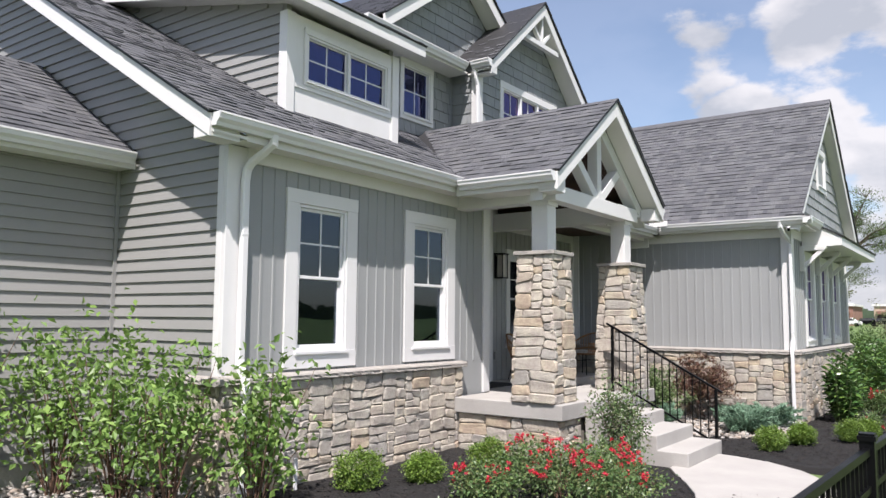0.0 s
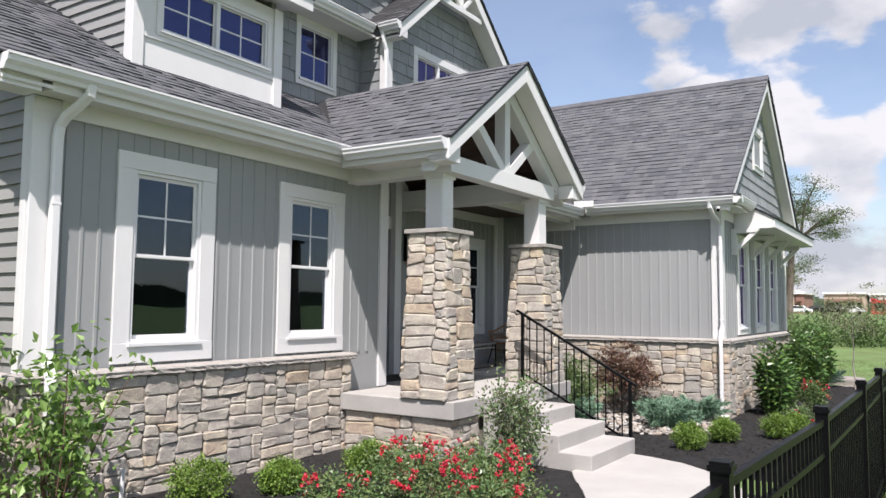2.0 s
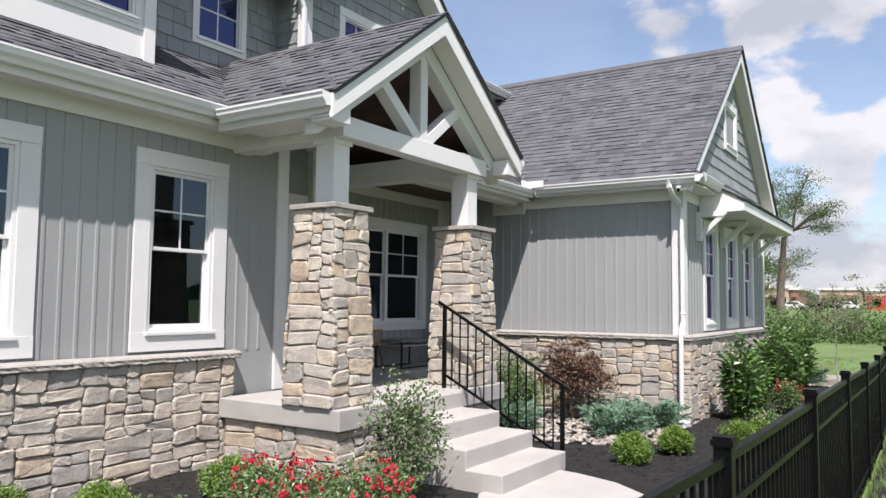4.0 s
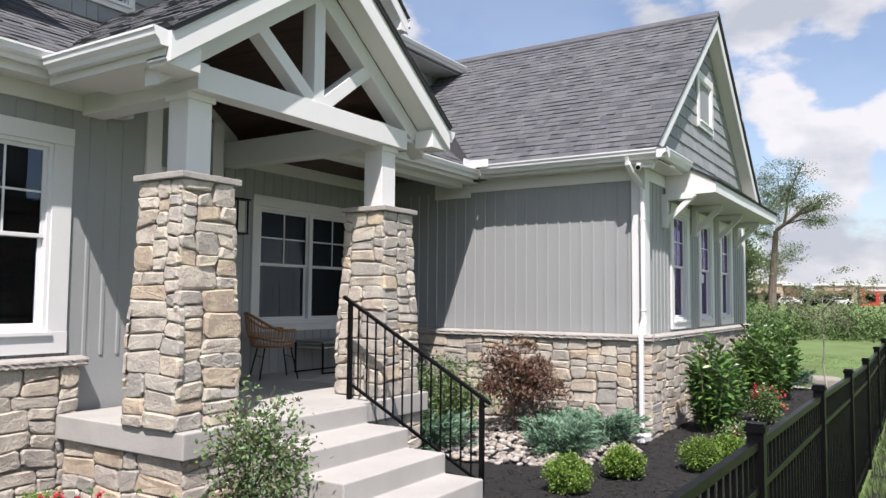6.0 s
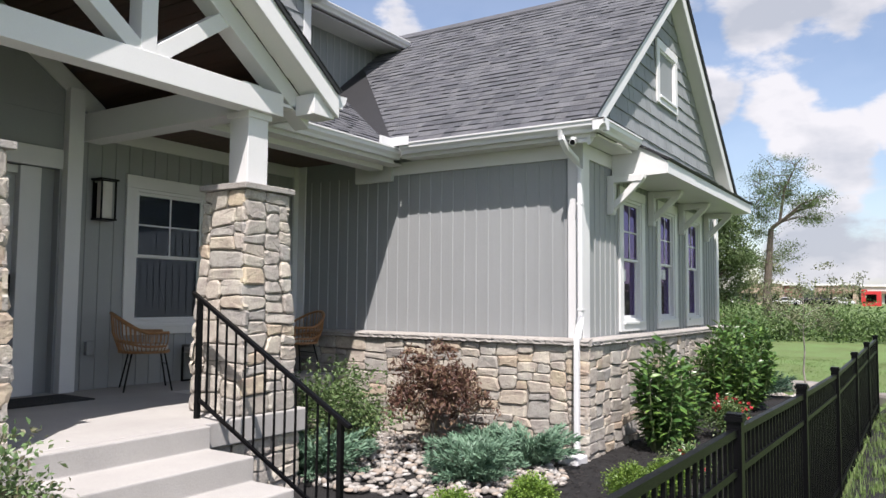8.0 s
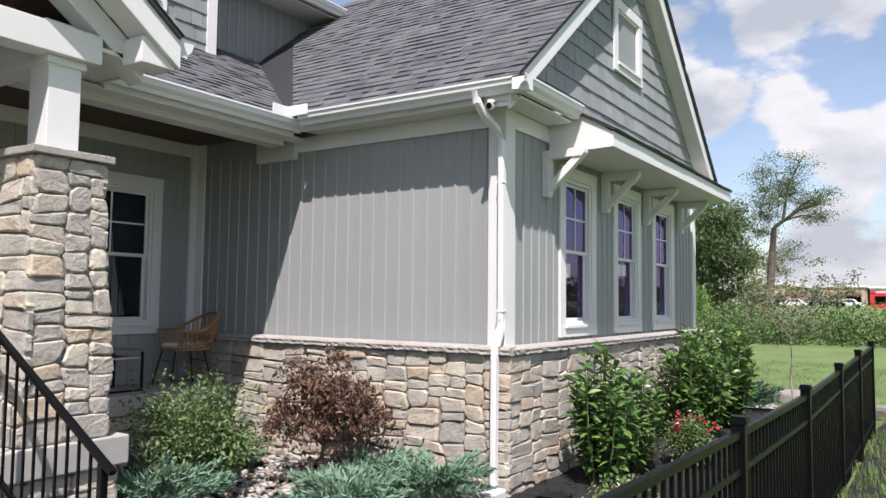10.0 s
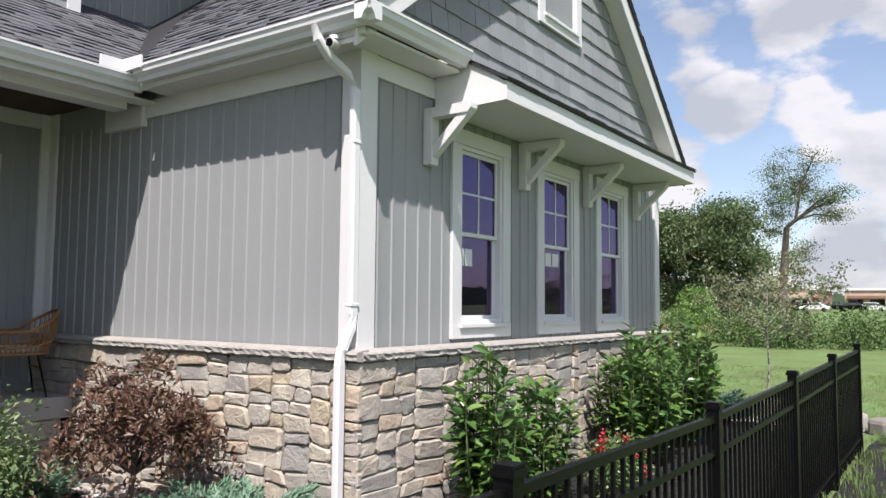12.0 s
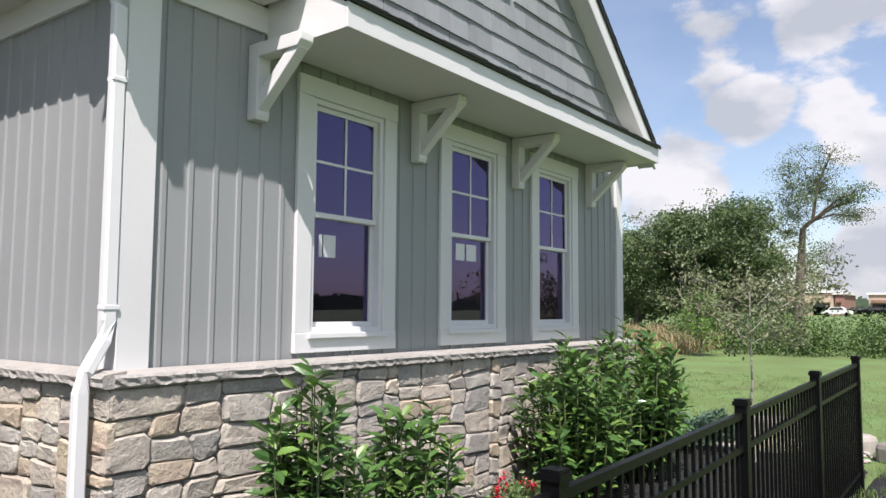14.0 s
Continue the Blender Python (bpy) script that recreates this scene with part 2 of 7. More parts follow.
GLASS = glass_material("window_glass", (0.55, 0.57, 0.60), (0.40, 0.47, 0.56))
GLASS_P = glass_material("window_glass_violet", (0.45, 0.42, 0.62), (0.58, 0.46, 0.86))
GLASS_B = glass_material("window_glass_blue", (0.40, 0.42, 0.62), (0.42, 0.46, 0.9))
RATTAN = material("rattan", (0.30, 0.15, 0.06), 0.55, 0.25, 12, 150, 0.3)
CUSHION = material("seat_cushion", (0.55, 0.53, 0.50), 0.9, 0.06, 8, 200, 0.3)
DOORP = material("grey_door_paint", (0.42, 0.43, 0.43), 0.5, 0.04, 2, 90, 0.03)
FROST = material("frosted_glass", (0.55, 0.53, 0.48), 0.4, 0.05, 4, 60, 0.02)
MAT = material("door_mat", (0.03, 0.03, 0.03), 0.95, 0.3, 20, 200, 0.8)
BARK = material("bark", (0.13, 0.105, 0.085), 0.9, 0.3, 12, 60, 0.8, stretch=(1, 1, 0.25))
PALEBARK = material("pale_bark", (0.33, 0.30, 0.26), 0.85, 0.25, 12, 60, 0.5, stretch=(1, 1, 0.3))
TWIG = material("red_twig", (0.12, 0.07, 0.045), 0.8, 0.2, 12, 60, 0.3)

BLACK.node_tree.nodes["Principled BSDF"].inputs["Specular IOR Level"].default_value = 0.12


# ---- building helpers ----
def thing(name, label="", category="", group="", kind="", m=None):
    ob = new(name)
    if m is not None:
        ob.matrix_world = m
    return tagged(ob, label, category, group, kind)


def mesh_of(bm, name, mat, smooth=False):
    me = bpy.data.meshes.new(name)
    bmesh.ops.recalc_face_normals(bm, faces=bm.faces)
    bm.to_mesh(me)
    bm.free()
    me.materials.append(mat)
    if smooth:
        me.polygons.foreach_set("use_smooth", [True] * len(me.polygons))
    return me


def part(name, bm, mat, parent=None, label="", bevel=0.0, smooth=False):
    ob = new(name, mesh_of(bm, name, mat, smooth))
    if parent is not None:
        ob.parent = parent
    if bevel:
        b = ob.modifiers.new("edge", "BEVEL")
        b.width, b.segments, b.limit_method = bevel, 2, "ANGLE"
    return tagged(ob, label)


def raw(name, verts, faces, mat, parent=None, smooth=False, kind="", label=""):
    me = bpy.data.meshes.new(name)
    me.from_pydata(verts, [], faces)
    me.materials.append(mat)
    if smooth:
        me.polygons.foreach_set("use_smooth", [True] * len(me.polygons))
    ob = new(name, me)
    if parent is not None:
        ob.parent = parent
    return tagged(ob, label, kind=kind)


def structure(name, bm, mat, label, category, bevel=0.0):
    return tagged(part(name, bm, mat, None, "", bevel), label, category, kind="structure")


def box(x0, x1, y0, y1, z0, z1, bm=None):
    bm = bm or bmesh.new()
    v = [bm.verts.new((x, y, z)) for z in (z0, z1) for y in (y0, y1) for x in (x0, x1)]
    for f in ((0, 1, 3, 2), (4, 6, 7, 5), (0, 4, 5, 1), (2, 3, 7, 6), (0, 2, 6, 4), (1, 5, 7, 3)):
        bm.faces.new([v[i] for i in f])
    return bm


def prism(outline, axis, a, b, bm=None):
    """An outline of (u, v) drawn out along an axis from a to b. x: (y, z); y: (x, z); z: (x, y)."""
    bm = bm or bmesh.new()
    put = {"x": lambda u, v, w: (w, u, v), "y": lambda u, v, w: (u, w, v), "z": lambda u, v, w: (u, v, w)}[axis]
    lo = [bm.verts.new(put(u, v, a)) for u, v in outline]
    hi = [bm.verts.new(put(u, v, b)) for u, v in outline]
    n = len(lo)
    bm.faces.new(lo[::-1])
    bm.faces.new(hi)
    for i in range(n):
        bm.faces.new((lo[i], lo[(i + 1) % n], hi[(i + 1) % n], hi[i]))
    return bm


def beam(p, q, w, h, bm=None, up=(0, 0, 1)):
    """A squared stick from p to q, w across and h along up."""
    bm = bm or bmesh.new()
    p, q = Vector(p), Vector(q)
    d = (q - p).normalized()
    s = d.cross(Vector(up)).normalized() * (w / 2)
    u = s.cross(d).normalized() * (h / 2)
    a = [bm.verts.new(p + i * s + j * u) for i, j in ((-1, -1), (1, -1), (1, 1), (-1, 1))]
    b = [bm.verts.new(q + i * s + j * u) for i, j in ((-1, -1), (1, -1), (1, 1), (-1, 1))]
    bm.faces.new(a[::-1])
    bm.faces.new(b)
    for i in range(4):
        bm.faces.new((a[i], a[(i + 1) % 4], b[(i + 1) % 4], b[i]))
    return bm


def tube(points, radii, sides=8, bm=None):
    """A tapered tube through points."""
    bm = bm or bmesh.new()
    pts = [Vector(p) for p in points]
    if not isinstance(radii, (list, tuple)):
        radii = [radii] * len(pts)
    rings = []
    for i, p in enumerate(pts):
        d = (pts[min(i + 1, len(pts) - 1)] - pts[max(i - 1, 0)]).normalized()
        s = d.orthogonal().normalized() if i == 0 else (s - d * s.dot(d)).normalized()
        t = d.cross(s)
        rings.append([bm.verts.new(p + radii[i] * (math.cos(k * math.tau / sides) * s + math.sin(k * math.tau / sides) * t)) for k in range(sides)])
    for a, b in zip(rings, rings[1:]):
        for k in range(sides):
            bm.faces.new((a[k], a[(k + 1) % sides], b[(k + 1) % sides], b[k]))
    bm.faces.new(rings[0][::-1])
    bm.faces.new(rings[-1])
    return bm


def wall_with_holes(u0, u1, z0, z1, holes, depth):
    """Local wall: across x, front face at y=0, back at y=depth; holes (u0, u1, z0, z1) go through."""
    bm = bmesh.new()
    us = sorted({u0, u1, *[h[0] for h in holes], *[h[1] for h in holes]})
    zs = sorted({z0, z1, *[h[2] for h in holes], *[h[3] for h in holes]})
    for ua, ub in zip(us, us[1:]):
        for za, zb in zip(zs, zs[1:]):
            cu, cz = (ua + ub) / 2, (za + zb) / 2
            if not any(h[0] < cu < h[1] and h[2] < cz < h[3] for h in holes):
                box(ua, ub, 0, depth, za, zb, bm)
    bmesh.ops.remove_doubles(bm, verts=bm.verts, dist=1e-5)
    return bm


def EAST(x):
    """Local frame of a wall that faces +x: local x runs along +y, outward is local -y."""
    return pose(x, 0, 0, 0, 0, 90)


def SOUTH(y):
    """Local frame of a wall that faces -y."""
    return pose(0, y, 0)


def battens(wall, u0, u1, z0, z1, holes=(), step=0.165, top=None):
    """Raised battens, cut at holes. top: height of the wall by u, where it is not level."""
    made = {}
    n = int((u1 - u0) / step)
    for i in range(n + 1):
        u = u0 + 0.06 + i * step
        if u > u1 - 0.03:
            break
        spans = [(z0, top(u) if top else z1)]
        for h in holes:
            if h[0] - 0.02 < u < h[1] + 0.02:
                spans = [s for a, b in spans for s in ((a, min(b, h[2])), (max(a, h[3]), b)) if s[1] - s[0] > 0.02]
        for a, b in spans:
            if b - a < 0.03:
                continue
            key = round(b - a, 3)
            if key not in made:
                made[key] = mesh_of(prism([(-0.019, 0.0), (-0.013, -0.011), (0.013, -0.011), (0.019, 0.0)], "z", 0, b - a), "batten", BATTEN)
            ob = new("batten", made[key])
            ob.parent = wall
            ob.location = (u, 0, a)


def lap_courses(wall, u0, u1, z0, z1, left=None, right=None, step=0.124):
    """Horizontal lap boards, each a course; left/right: limits of u by z."""
    z = z0
    while z < z1 - 0.01:
        h = min(step, z1 - z)
        a = max(u0, left(z + h / 2)) if left else u0
        b = min(u1, right(z + h / 2)) if right else u1
        if b - a > 0.03:
            bm = prism([(0.0, z), (-0.028, z + 0.002), (-0.026, z + 0.012), (-0.006, z + h), (0.0, z + h)], "x", a, b)
            part("siding_board", bm, LAP, wall)
        z += step


def shakes(wall, u0, u1, z0, z1, left=None, right=None, holes=(), step=0.19, seed=1):
    """Shingle siding of uneven widths, joined."""
    rng = random.Random(seed)
    verts, faces, count = [], [], 0
    z = z0
    while z < z1:
        h = step
        a = max(u0, left(z + h / 2)) if left else u0
        b = min(u1, right(z + h / 2)) if right else u1
        u = a
        while u < b - 0.02:
            w = min(rng.uniform(0.13, 0.28), b - u)
            if not any(hh[0] - 0.01 < u + w / 2 < hh[1] + 0.01 and hh[2] - 0.05 < z + h / 2 < hh[3] + 0.02 for hh in holes):
                d, j = rng.uniform(0.017, 0.026), rng.uniform(-0.004, 0.004)
                zz = min(z + h + 0.01, z1)
                pts = [(u + 0.003, 0, z + j), (u + w - 0.003, 0, z + j), (u + 0.003, -d, z + j), (u + w - 0.003, -d, z + j), (u + 0.003, -0.004, zz), (u + w - 0.003, -0.004, zz), (u + 0.003, 0, zz), (u + w - 0.003, 0, zz)]
                fs = [(0, 1, 3, 2), (2, 3, 5, 4), (0, 2, 4, 6), (1, 7, 5, 3), (4, 5, 7, 6)]
                if count < 300:
                    raw("shake", pts, fs, SHAKE_P, wall)
                    count += 1
                else:
                    i = len(verts)
                    verts += pts
                    faces += [tuple(i + q for q in f) for f in fs]
            u += w
        z += step
    if verts:
        raw("shake_siding", verts, faces, SHAKE, wall, kind="stuff", label="grey staggered shake siding")


def shingle_plane(roof, origin, along, up, outline, keep=None, seed=2):
    """Overlapping shingle tabs on a roof plane. origin: a corner; along, up: unit vectors; outline: (u, v) convex polygon."""
    rng = random.Random(seed)
    o, a, s = Vector(origin), Vector(along).normalized(), Vector(up).normalized()
    n = a.cross(s).normalized()
    if n.z < 0:
        n = -n

    def span(v):
        us = []
        k = len(outline)
        for i in range(k):
            (ua, va), (ub, vb) = outline[i], outline[(i + 1) % k]
            if (va - v) * (vb - v) <= 0 and va != vb:
                us.append(ua + (ub - ua) * (v - va) / (vb - va))
        return (min(us), max(us)) if len(us) >= 2 else None

    v0, v1 = min(v for _, v in outline), max(v for _, v in outline)
    verts, faces, count = [], [], 0
    v = v0
    while v < v1 - 0.01:
        e = min(0.143, v1 - v)
        lo, hi = span(v + 0.001), span(min(v + e, v1) - 0.001)
        if lo and hi:
            u = min(lo[0], hi[0]) - rng.uniform(0, 0.2)
            while u < max(lo[1], hi[1]):
                w = rng.choice((0.08, 0.11, 0.14, 0.18, 0.22))
                lift = rng.choice((0.001, 0.005, 0.012))
                c = lambda x, r: min(max(x, r[0]), r[1])
                q = [(c(u, lo), v), (c(u + w, lo), v), (c(u + w, hi), v + e), (c(u, hi), v + e)]
                if max(q[1][0] - q[0][0], q[2][0] - q[3][0]) > 0.01:
                    drop = rng.uniform(-0.003, 0.003)
                    P = lambda uv, h, dv=0: tuple(o + a * uv[0] + s * (uv[1] + dv) + n * h)
                    pts = [P(q[0], 0, drop), P(q[1], 0, drop), P(q[0], 0.005 + lift, drop), P(q[1], 0.005 + lift, drop), P(q[2], 0.002), P(q[3], 0.002), P(q[2], 0), P(q[3], 0)]
                    fs = [(0, 1, 3, 2), (2, 3, 4, 5), (0, 2, 5, 7), (1, 6, 4, 3), (7, 5, 4, 6)]
                    mid = o + a * (u + w / 2) + s * v
                    if keep and count < 300 and keep(mid):
                        raw("shingle", pts, fs, SHINGLE_P, roof)
                        count += 1
                    else:
                        i = len(verts)
                        verts += pts
                        faces += [tuple(i + k for k in f) for f in fs[:4]]
                u += w
        v += 0.143
    raw("shingle_field", verts, faces, SHINGLE, roof, kind="stuff", label="charcoal asphalt shingles in overlapping courses")


def slab_poly(points, thick, mat, name, parent=None):
    """A flat plate: points of its top face, thickened downwards along its normal."""
    bm = bmesh.new()
    pts = [Vector(p) for p in points]
    n = (pts[1] - pts[0]).cross(pts[2] - pts[0]).normalized()
    if n.z < 0:
        n = -n
    top = [bm.verts.new(p) for p in pts]
    low = [bm.verts.new(p - n * thick) for p in pts]
    k = len(pts)
    bm.faces.new(top)
    bm.faces.new(low[::-1])
    for i in range(k):
        bm.faces.new((top[i], low[i], low[(i + 1) % k], top[(i + 1) % k]))
    return part(name, bm, mat, parent)


def stones(parent, u0, u1, z0, z1, m=None, seed=3, cell=0.030, top=None, coursing=1.0, left=None, right=None):
    """Ledge stones fitted together, each its own piece, in local coordinates of the parent (outward -y)."""
    rng = random.Random(seed)
    nu, nz = max(1, round((u1 - u0) / cell)), max(1, round((z1 - z0) / cell))
    cu, cz = (u1 - u0) / nu, (z1 - z0) / nz
    used = np.zeros((nz, nu), bool)
    for j in range(nz):
        i = 0
        while i < nu:
            if used[j, i]:
                i += 1
                continue
            run = 0
            while i + run < nu and not used[j, i + run] and run < 22:
                run += 1
            h = rng.choices((3, 4, 5, 6), (6, 6, 3, 1))[0]
            w = max(5, min(round(h * rng.uniform(1.4, 4.0)), 18))
            if run - w < 5:
                w = run if run <= 18 else run // 2
            w = min(w, run)
            h = min(h, nz - j)
            if nz - j - h < 3:
                h = nz - j if nz - j <= 7 else h
            while h > 1 and used[j:j + h, i:i + w].any():
                h -= 1
            used[j:j + h, i:i + w] = True
            place_stone(parent, u0 + i * cu, u0 + (i + w) * cu, z0 + j * cz, z0 + (j + h) * cz, rng, m, left, right, (u0, u1, z0, z1))
            i += w


def place_stone(parent, a, b, c, d, rng, m=None, left=None, right=None, lim=None):
    g = 0.0035
    J = lambda s: rng.uniform(-s, s)
    ok = lim is None

    def corner(u, z):
        """Corners wander by their place, so that neighbours keep a tight joint."""
        q = Vector((u * 5.3 + 7.1, z * 7.7 + 3.3, 0.37))
        du, dz = noise.noise(q) * 0.060, noise.noise(q + Vector((31.7, 11.9, 5.1))) * 0.042
        return u + (du if lim is None or lim[0] + 0.01 < u < lim[1] - 0.01 else 0), z + (dz if lim is None or lim[2] + 0.01 < z < lim[3] - 0.01 else 0)

    if left:
        zm = (c + d) / 2
        a, b = left(a, zm), right(b, zm)
    if b - a < 0.025 or d - c < 0.02:
        return
    (ax, az), (bx, bz), (cx, cz), (dx, dz) = corner(a, c), corner(b, c), corner(b, d), corner(a, d)
    w, h = b - a, d - c
    r = min(w, h) * rng.uniform(0.10, 0.22)
    A, B, C, D = Vector((ax + g, az + g)), Vector((bx - g, bz + g)), Vector((cx - g, cz - g)), Vector((dx + g, dz - g))
    ring = []
    for p, q in ((A, B), (B, C), (C, D), (D, A)):
        e = (q - p).normalized()
        n = Vector((e.y, -e.x))
        ln = (q - p).length
        rr = min(r, ln * 0.3)
        ring.append(p + e * rr + n * J(0.002))
        if ln > 0.12:
            ring.append(p.lerp(q, rng.uniform(0.35, 0.65)) + n * rng.uniform(-0.007, 0.004))
        ring.append(q - e * rr + n * J(0.002))
    k = len(ring)
    mid = (A + B + C + D) / 4
    depth = rng.uniform(0.018, 0.036)
    s = 1 - min(0.30, rng.uniform(0.008, 0.016) / (min(w, h) / 2))
    tu, tz = J(0.010), J(0.014)
    verts = [(p.x, 0.02, p.y) for p in ring]
    verts += [(p.x, -depth * 0.66 + J(0.004), p.y) for p in ring]
    inner = [mid + (p - mid) * s for p in ring]
    verts += [(p.x, -depth + (p.x - mid.x) / w * tu + (p.y - mid.y) / h * tz + J(0.0035), p.y) for p in inner]
    verts.append((mid.x + J(w * .2), -depth - rng.uniform(-0.003, 0.004), mid.y + J(h * .2)))
    faces = []
    for o in (0, k):
        faces += [(o + i, o + (i + 1) % k, o + k + (i + 1) % k, o + k + i) for i in range(k)]
    faces += [(2 * k + i, 2 * k + (i + 1) % k, 3 * k) for i in range(k)]
    if m is not None:
        verts = [tuple(m @ Vector(v)) for v in verts]
    raw("stone", verts, faces, STONE, parent)


def ledge_run(name, p, q, out, label="rough cast-stone ledge cap above the stone wainscot"):
    """A chiselled cap from p to q (top inner edge), projecting along out."""
    rng = random.Random(len(name) + int(p[1] * 10))
    p, q, o = Vector(p), Vector(q), Vector(out)
    n = max(2, int((q - p).length / 0.035))
    bm = bmesh.new()
    rows = []
    for i in range(n + 1):
        b = p.lerp(q, i / n)
        e = rng.uniform(-0.006, 0.006)
        f = rng.uniform(-0.008, 0.006)
        prof = [(0, 0.004), (0.115 + e * .4, -0.012), (0.128 + e, -0.028 + f * .5), (0.122 + f, -0.05), (0.125 + e * .7, -0.068 + f), (0.112, -0.078), (0, -0.08)]
        rows.append([bm.verts.new(b + o * d + Vector((0, 0, z))) for d, z in prof])
    for r, s in zip(rows, rows[1:]):
        for k in range(len(r)):
            bm.faces.new((r[k], r[(k + 1) % len(r)], s[(k + 1) % len(r)], s[k]))
    bm.faces.new(rows[0])
    bm.faces.new(rows[-1][::-1])
    return structure(name, bm, LEDGE, label, "stone ledge")


def gutter(name, p, q, out, label="white seamless aluminium gutter along the eave"):
    """K-style gutter from p to q (back top edge); out: away from the roof."""
    p, q, o = Vector(p), Vector(q), Vector(out).normalized()
    prof = [(0, 0), (0, -0.115), (0.065, -0.118), (0.078, -0.085), (0.112, -0.055), (0.118, -0.012), (0.128, -0.01), (0.128, 0.008), (0.112, 0.008), (0.108, -0.006), (0.10, -0.05), (0.06, -0.1), (0.012, -0.105), (0.012, 0)]
    bm = bmesh.new()
    a = [bm.verts.new(p + o * d + Vector((0, 0, z))) for d, z in prof]
    b = [bm.verts.new(q + o * d + Vector((0, 0, z))) for d, z in prof]
    k = len(prof)
    for i in range(k):
        bm.faces.new((a[i], a[(i + 1) % k], b[(i + 1) % k], b[i]))
    cap = [(0, 0), (0, -0.115), (0.065, -0.118), (0.078, -0.085), (0.112, -0.055), (0.128, 0.008)]
    for e in (p, q):
        bm.faces.new([bm.verts.new(e + o * d + Vector((0, 0, z))) for d, z in cap])
    return structure(name, bm, VINYL_W, label, "gutter")


def window(name, m, w, z0, z1, rows, glass, units=1, trim=0.12, head=0.15, foot=0.17, grid=True, hung=True, label="white vinyl double-hung window with grid in the upper sash"):
    """m: wall frame; w: (u0, u1) outer casing. z0, z1: outer casing. A hole of hole_of() must stand in the wall."""
    u0, u1 = w
    ob = thing(name, label, "window", kind="structure", m=m)
    # casing: head, two sides, sill board
    part("casing_side", box(u0, u0 + trim, -0.028, 0.0, z0 + foot, z1 - head), WHITE, ob, bevel=0.004)
    part("casing_side", box(u1 - trim, u1, -0.028, 0.0, z0 + foot, z1 - head), WHITE, ob, bevel=0.004)
    part("casing_head", box(u0 - 0.003, u1 + 0.003, -0.032, 0.0, z1 - head, z1), WHITE, ob, bevel=0.004)
    part("casing_foot", box(u0 - 0.003, u1 + 0.003, -0.032, 0.0, z0, z0 + foot), WHITE, ob, bevel=0.004)
    a, b, c, d = u0 + trim, u1 - trim, z0 + foot, z1 - head
    part("window_sill", box(a - 0.03, b + 0.03, -0.055, -0.03, c - 0.035, c), VINYL_W, ob, bevel=0.004)
    span = (b - a) / units
    for k in range(units):
        s, e = a + k * span, a + (k + 1) * span
        f = 0.035 if hung else 0.026
        bm = box(s, s + f, -0.012, 0.09, c, d)
        box(e - f, e, -0.012, 0.09, c, d, bm)
        box(s + f, e - f, -0.012, 0.09, d - f, d, bm)
        box(s + f, e - f, -0.012, 0.09, c, c + f, bm)
        part("window_frame", bm, VINYL_W, ob, bevel=0.003)
        mid = (c + d) / 2
        sashes = ((mid - 0.012, d - f, 0.018, True), (c + f, mid + 0.018, 0.048, False)) if hung else ((c + f, d - f, 0.03, True),)
        for za, zb, y, upper in sashes:
            r = 0.034 if hung else 0.014
            bm = box(s + f, s + f + r, y, y + 0.03, za, zb)
            box(e - f - r, e - f, y, y + 0.03, za, zb, bm)
            box(s + f + r, e - f - r, y, y + 0.03, zb - r, zb, bm)
            box(s + f + r, e - f - r, y, y + 0.03, za, za + r, bm)
            sash = part("sash", bm, VINYL_W, ob, bevel=0.002)
            ga, gb, gc, gd = s + f + r, e - f - r, za + r, zb - r
            pane = part("pane", box(ga, gb, y + 0.012, y + 0.016, gc, gd), glass, sash)
            pane.visible_shadow = False
            if grid and upper:
                gm = box((ga + gb) / 2 - 0.009, (ga + gb) / 2 + 0.009, y + 0.005, y + 0.011, gc, gd)
                for i in range(1, rows):
                    zz = gc + (gd - gc) * i / rows
                    box(ga, (ga + gb) / 2 - 0.009, y + 0.005, y + 0.011, zz - 0.009, zz + 0.009, gm)
                    box((ga + gb) / 2 + 0.009, gb, y + 0.005, y + 0.011, zz - 0.009, zz + 0.009, gm)
                part("muntin", gm, VINYL_W, sash)
    return ob


def hole_of(w, z0, z1, trim=0.12, head=0.15, foot=0.17):
    return (w[0] + trim, w[1] - trim, z0 + foot, z1 - head)



def panels(p, q, x0, x1, n):
    """A sloping soffit in n lapped panels from (y, z) p to q."""
    bm = bmesh.new()
    for i in range(n):
        a, b = i / n, (i + 1) / n
        ya, za, yb, zb = p[0] + (q[0] - p[0]) * a, p[1] + (q[1] - p[1]) * a, p[0] + (q[0] - p[0]) * b, p[1] + (q[1] - p[1]) * b
        prism([(ya, za - 0.018), (yb, zb - 0.030), (yb, zb), (ya, za)], "x", x0, x1, bm)
    return bm


# ---- ground ----
def ground_height(x, y):
    """The land is level at the house and falls away into a lawn behind the fence's end."""
    return -0.06 - 0.25 * math.exp(-((y - 27) / 6.5) ** 2) + 0.012 * max(0.0, min(y, 220) - 40)


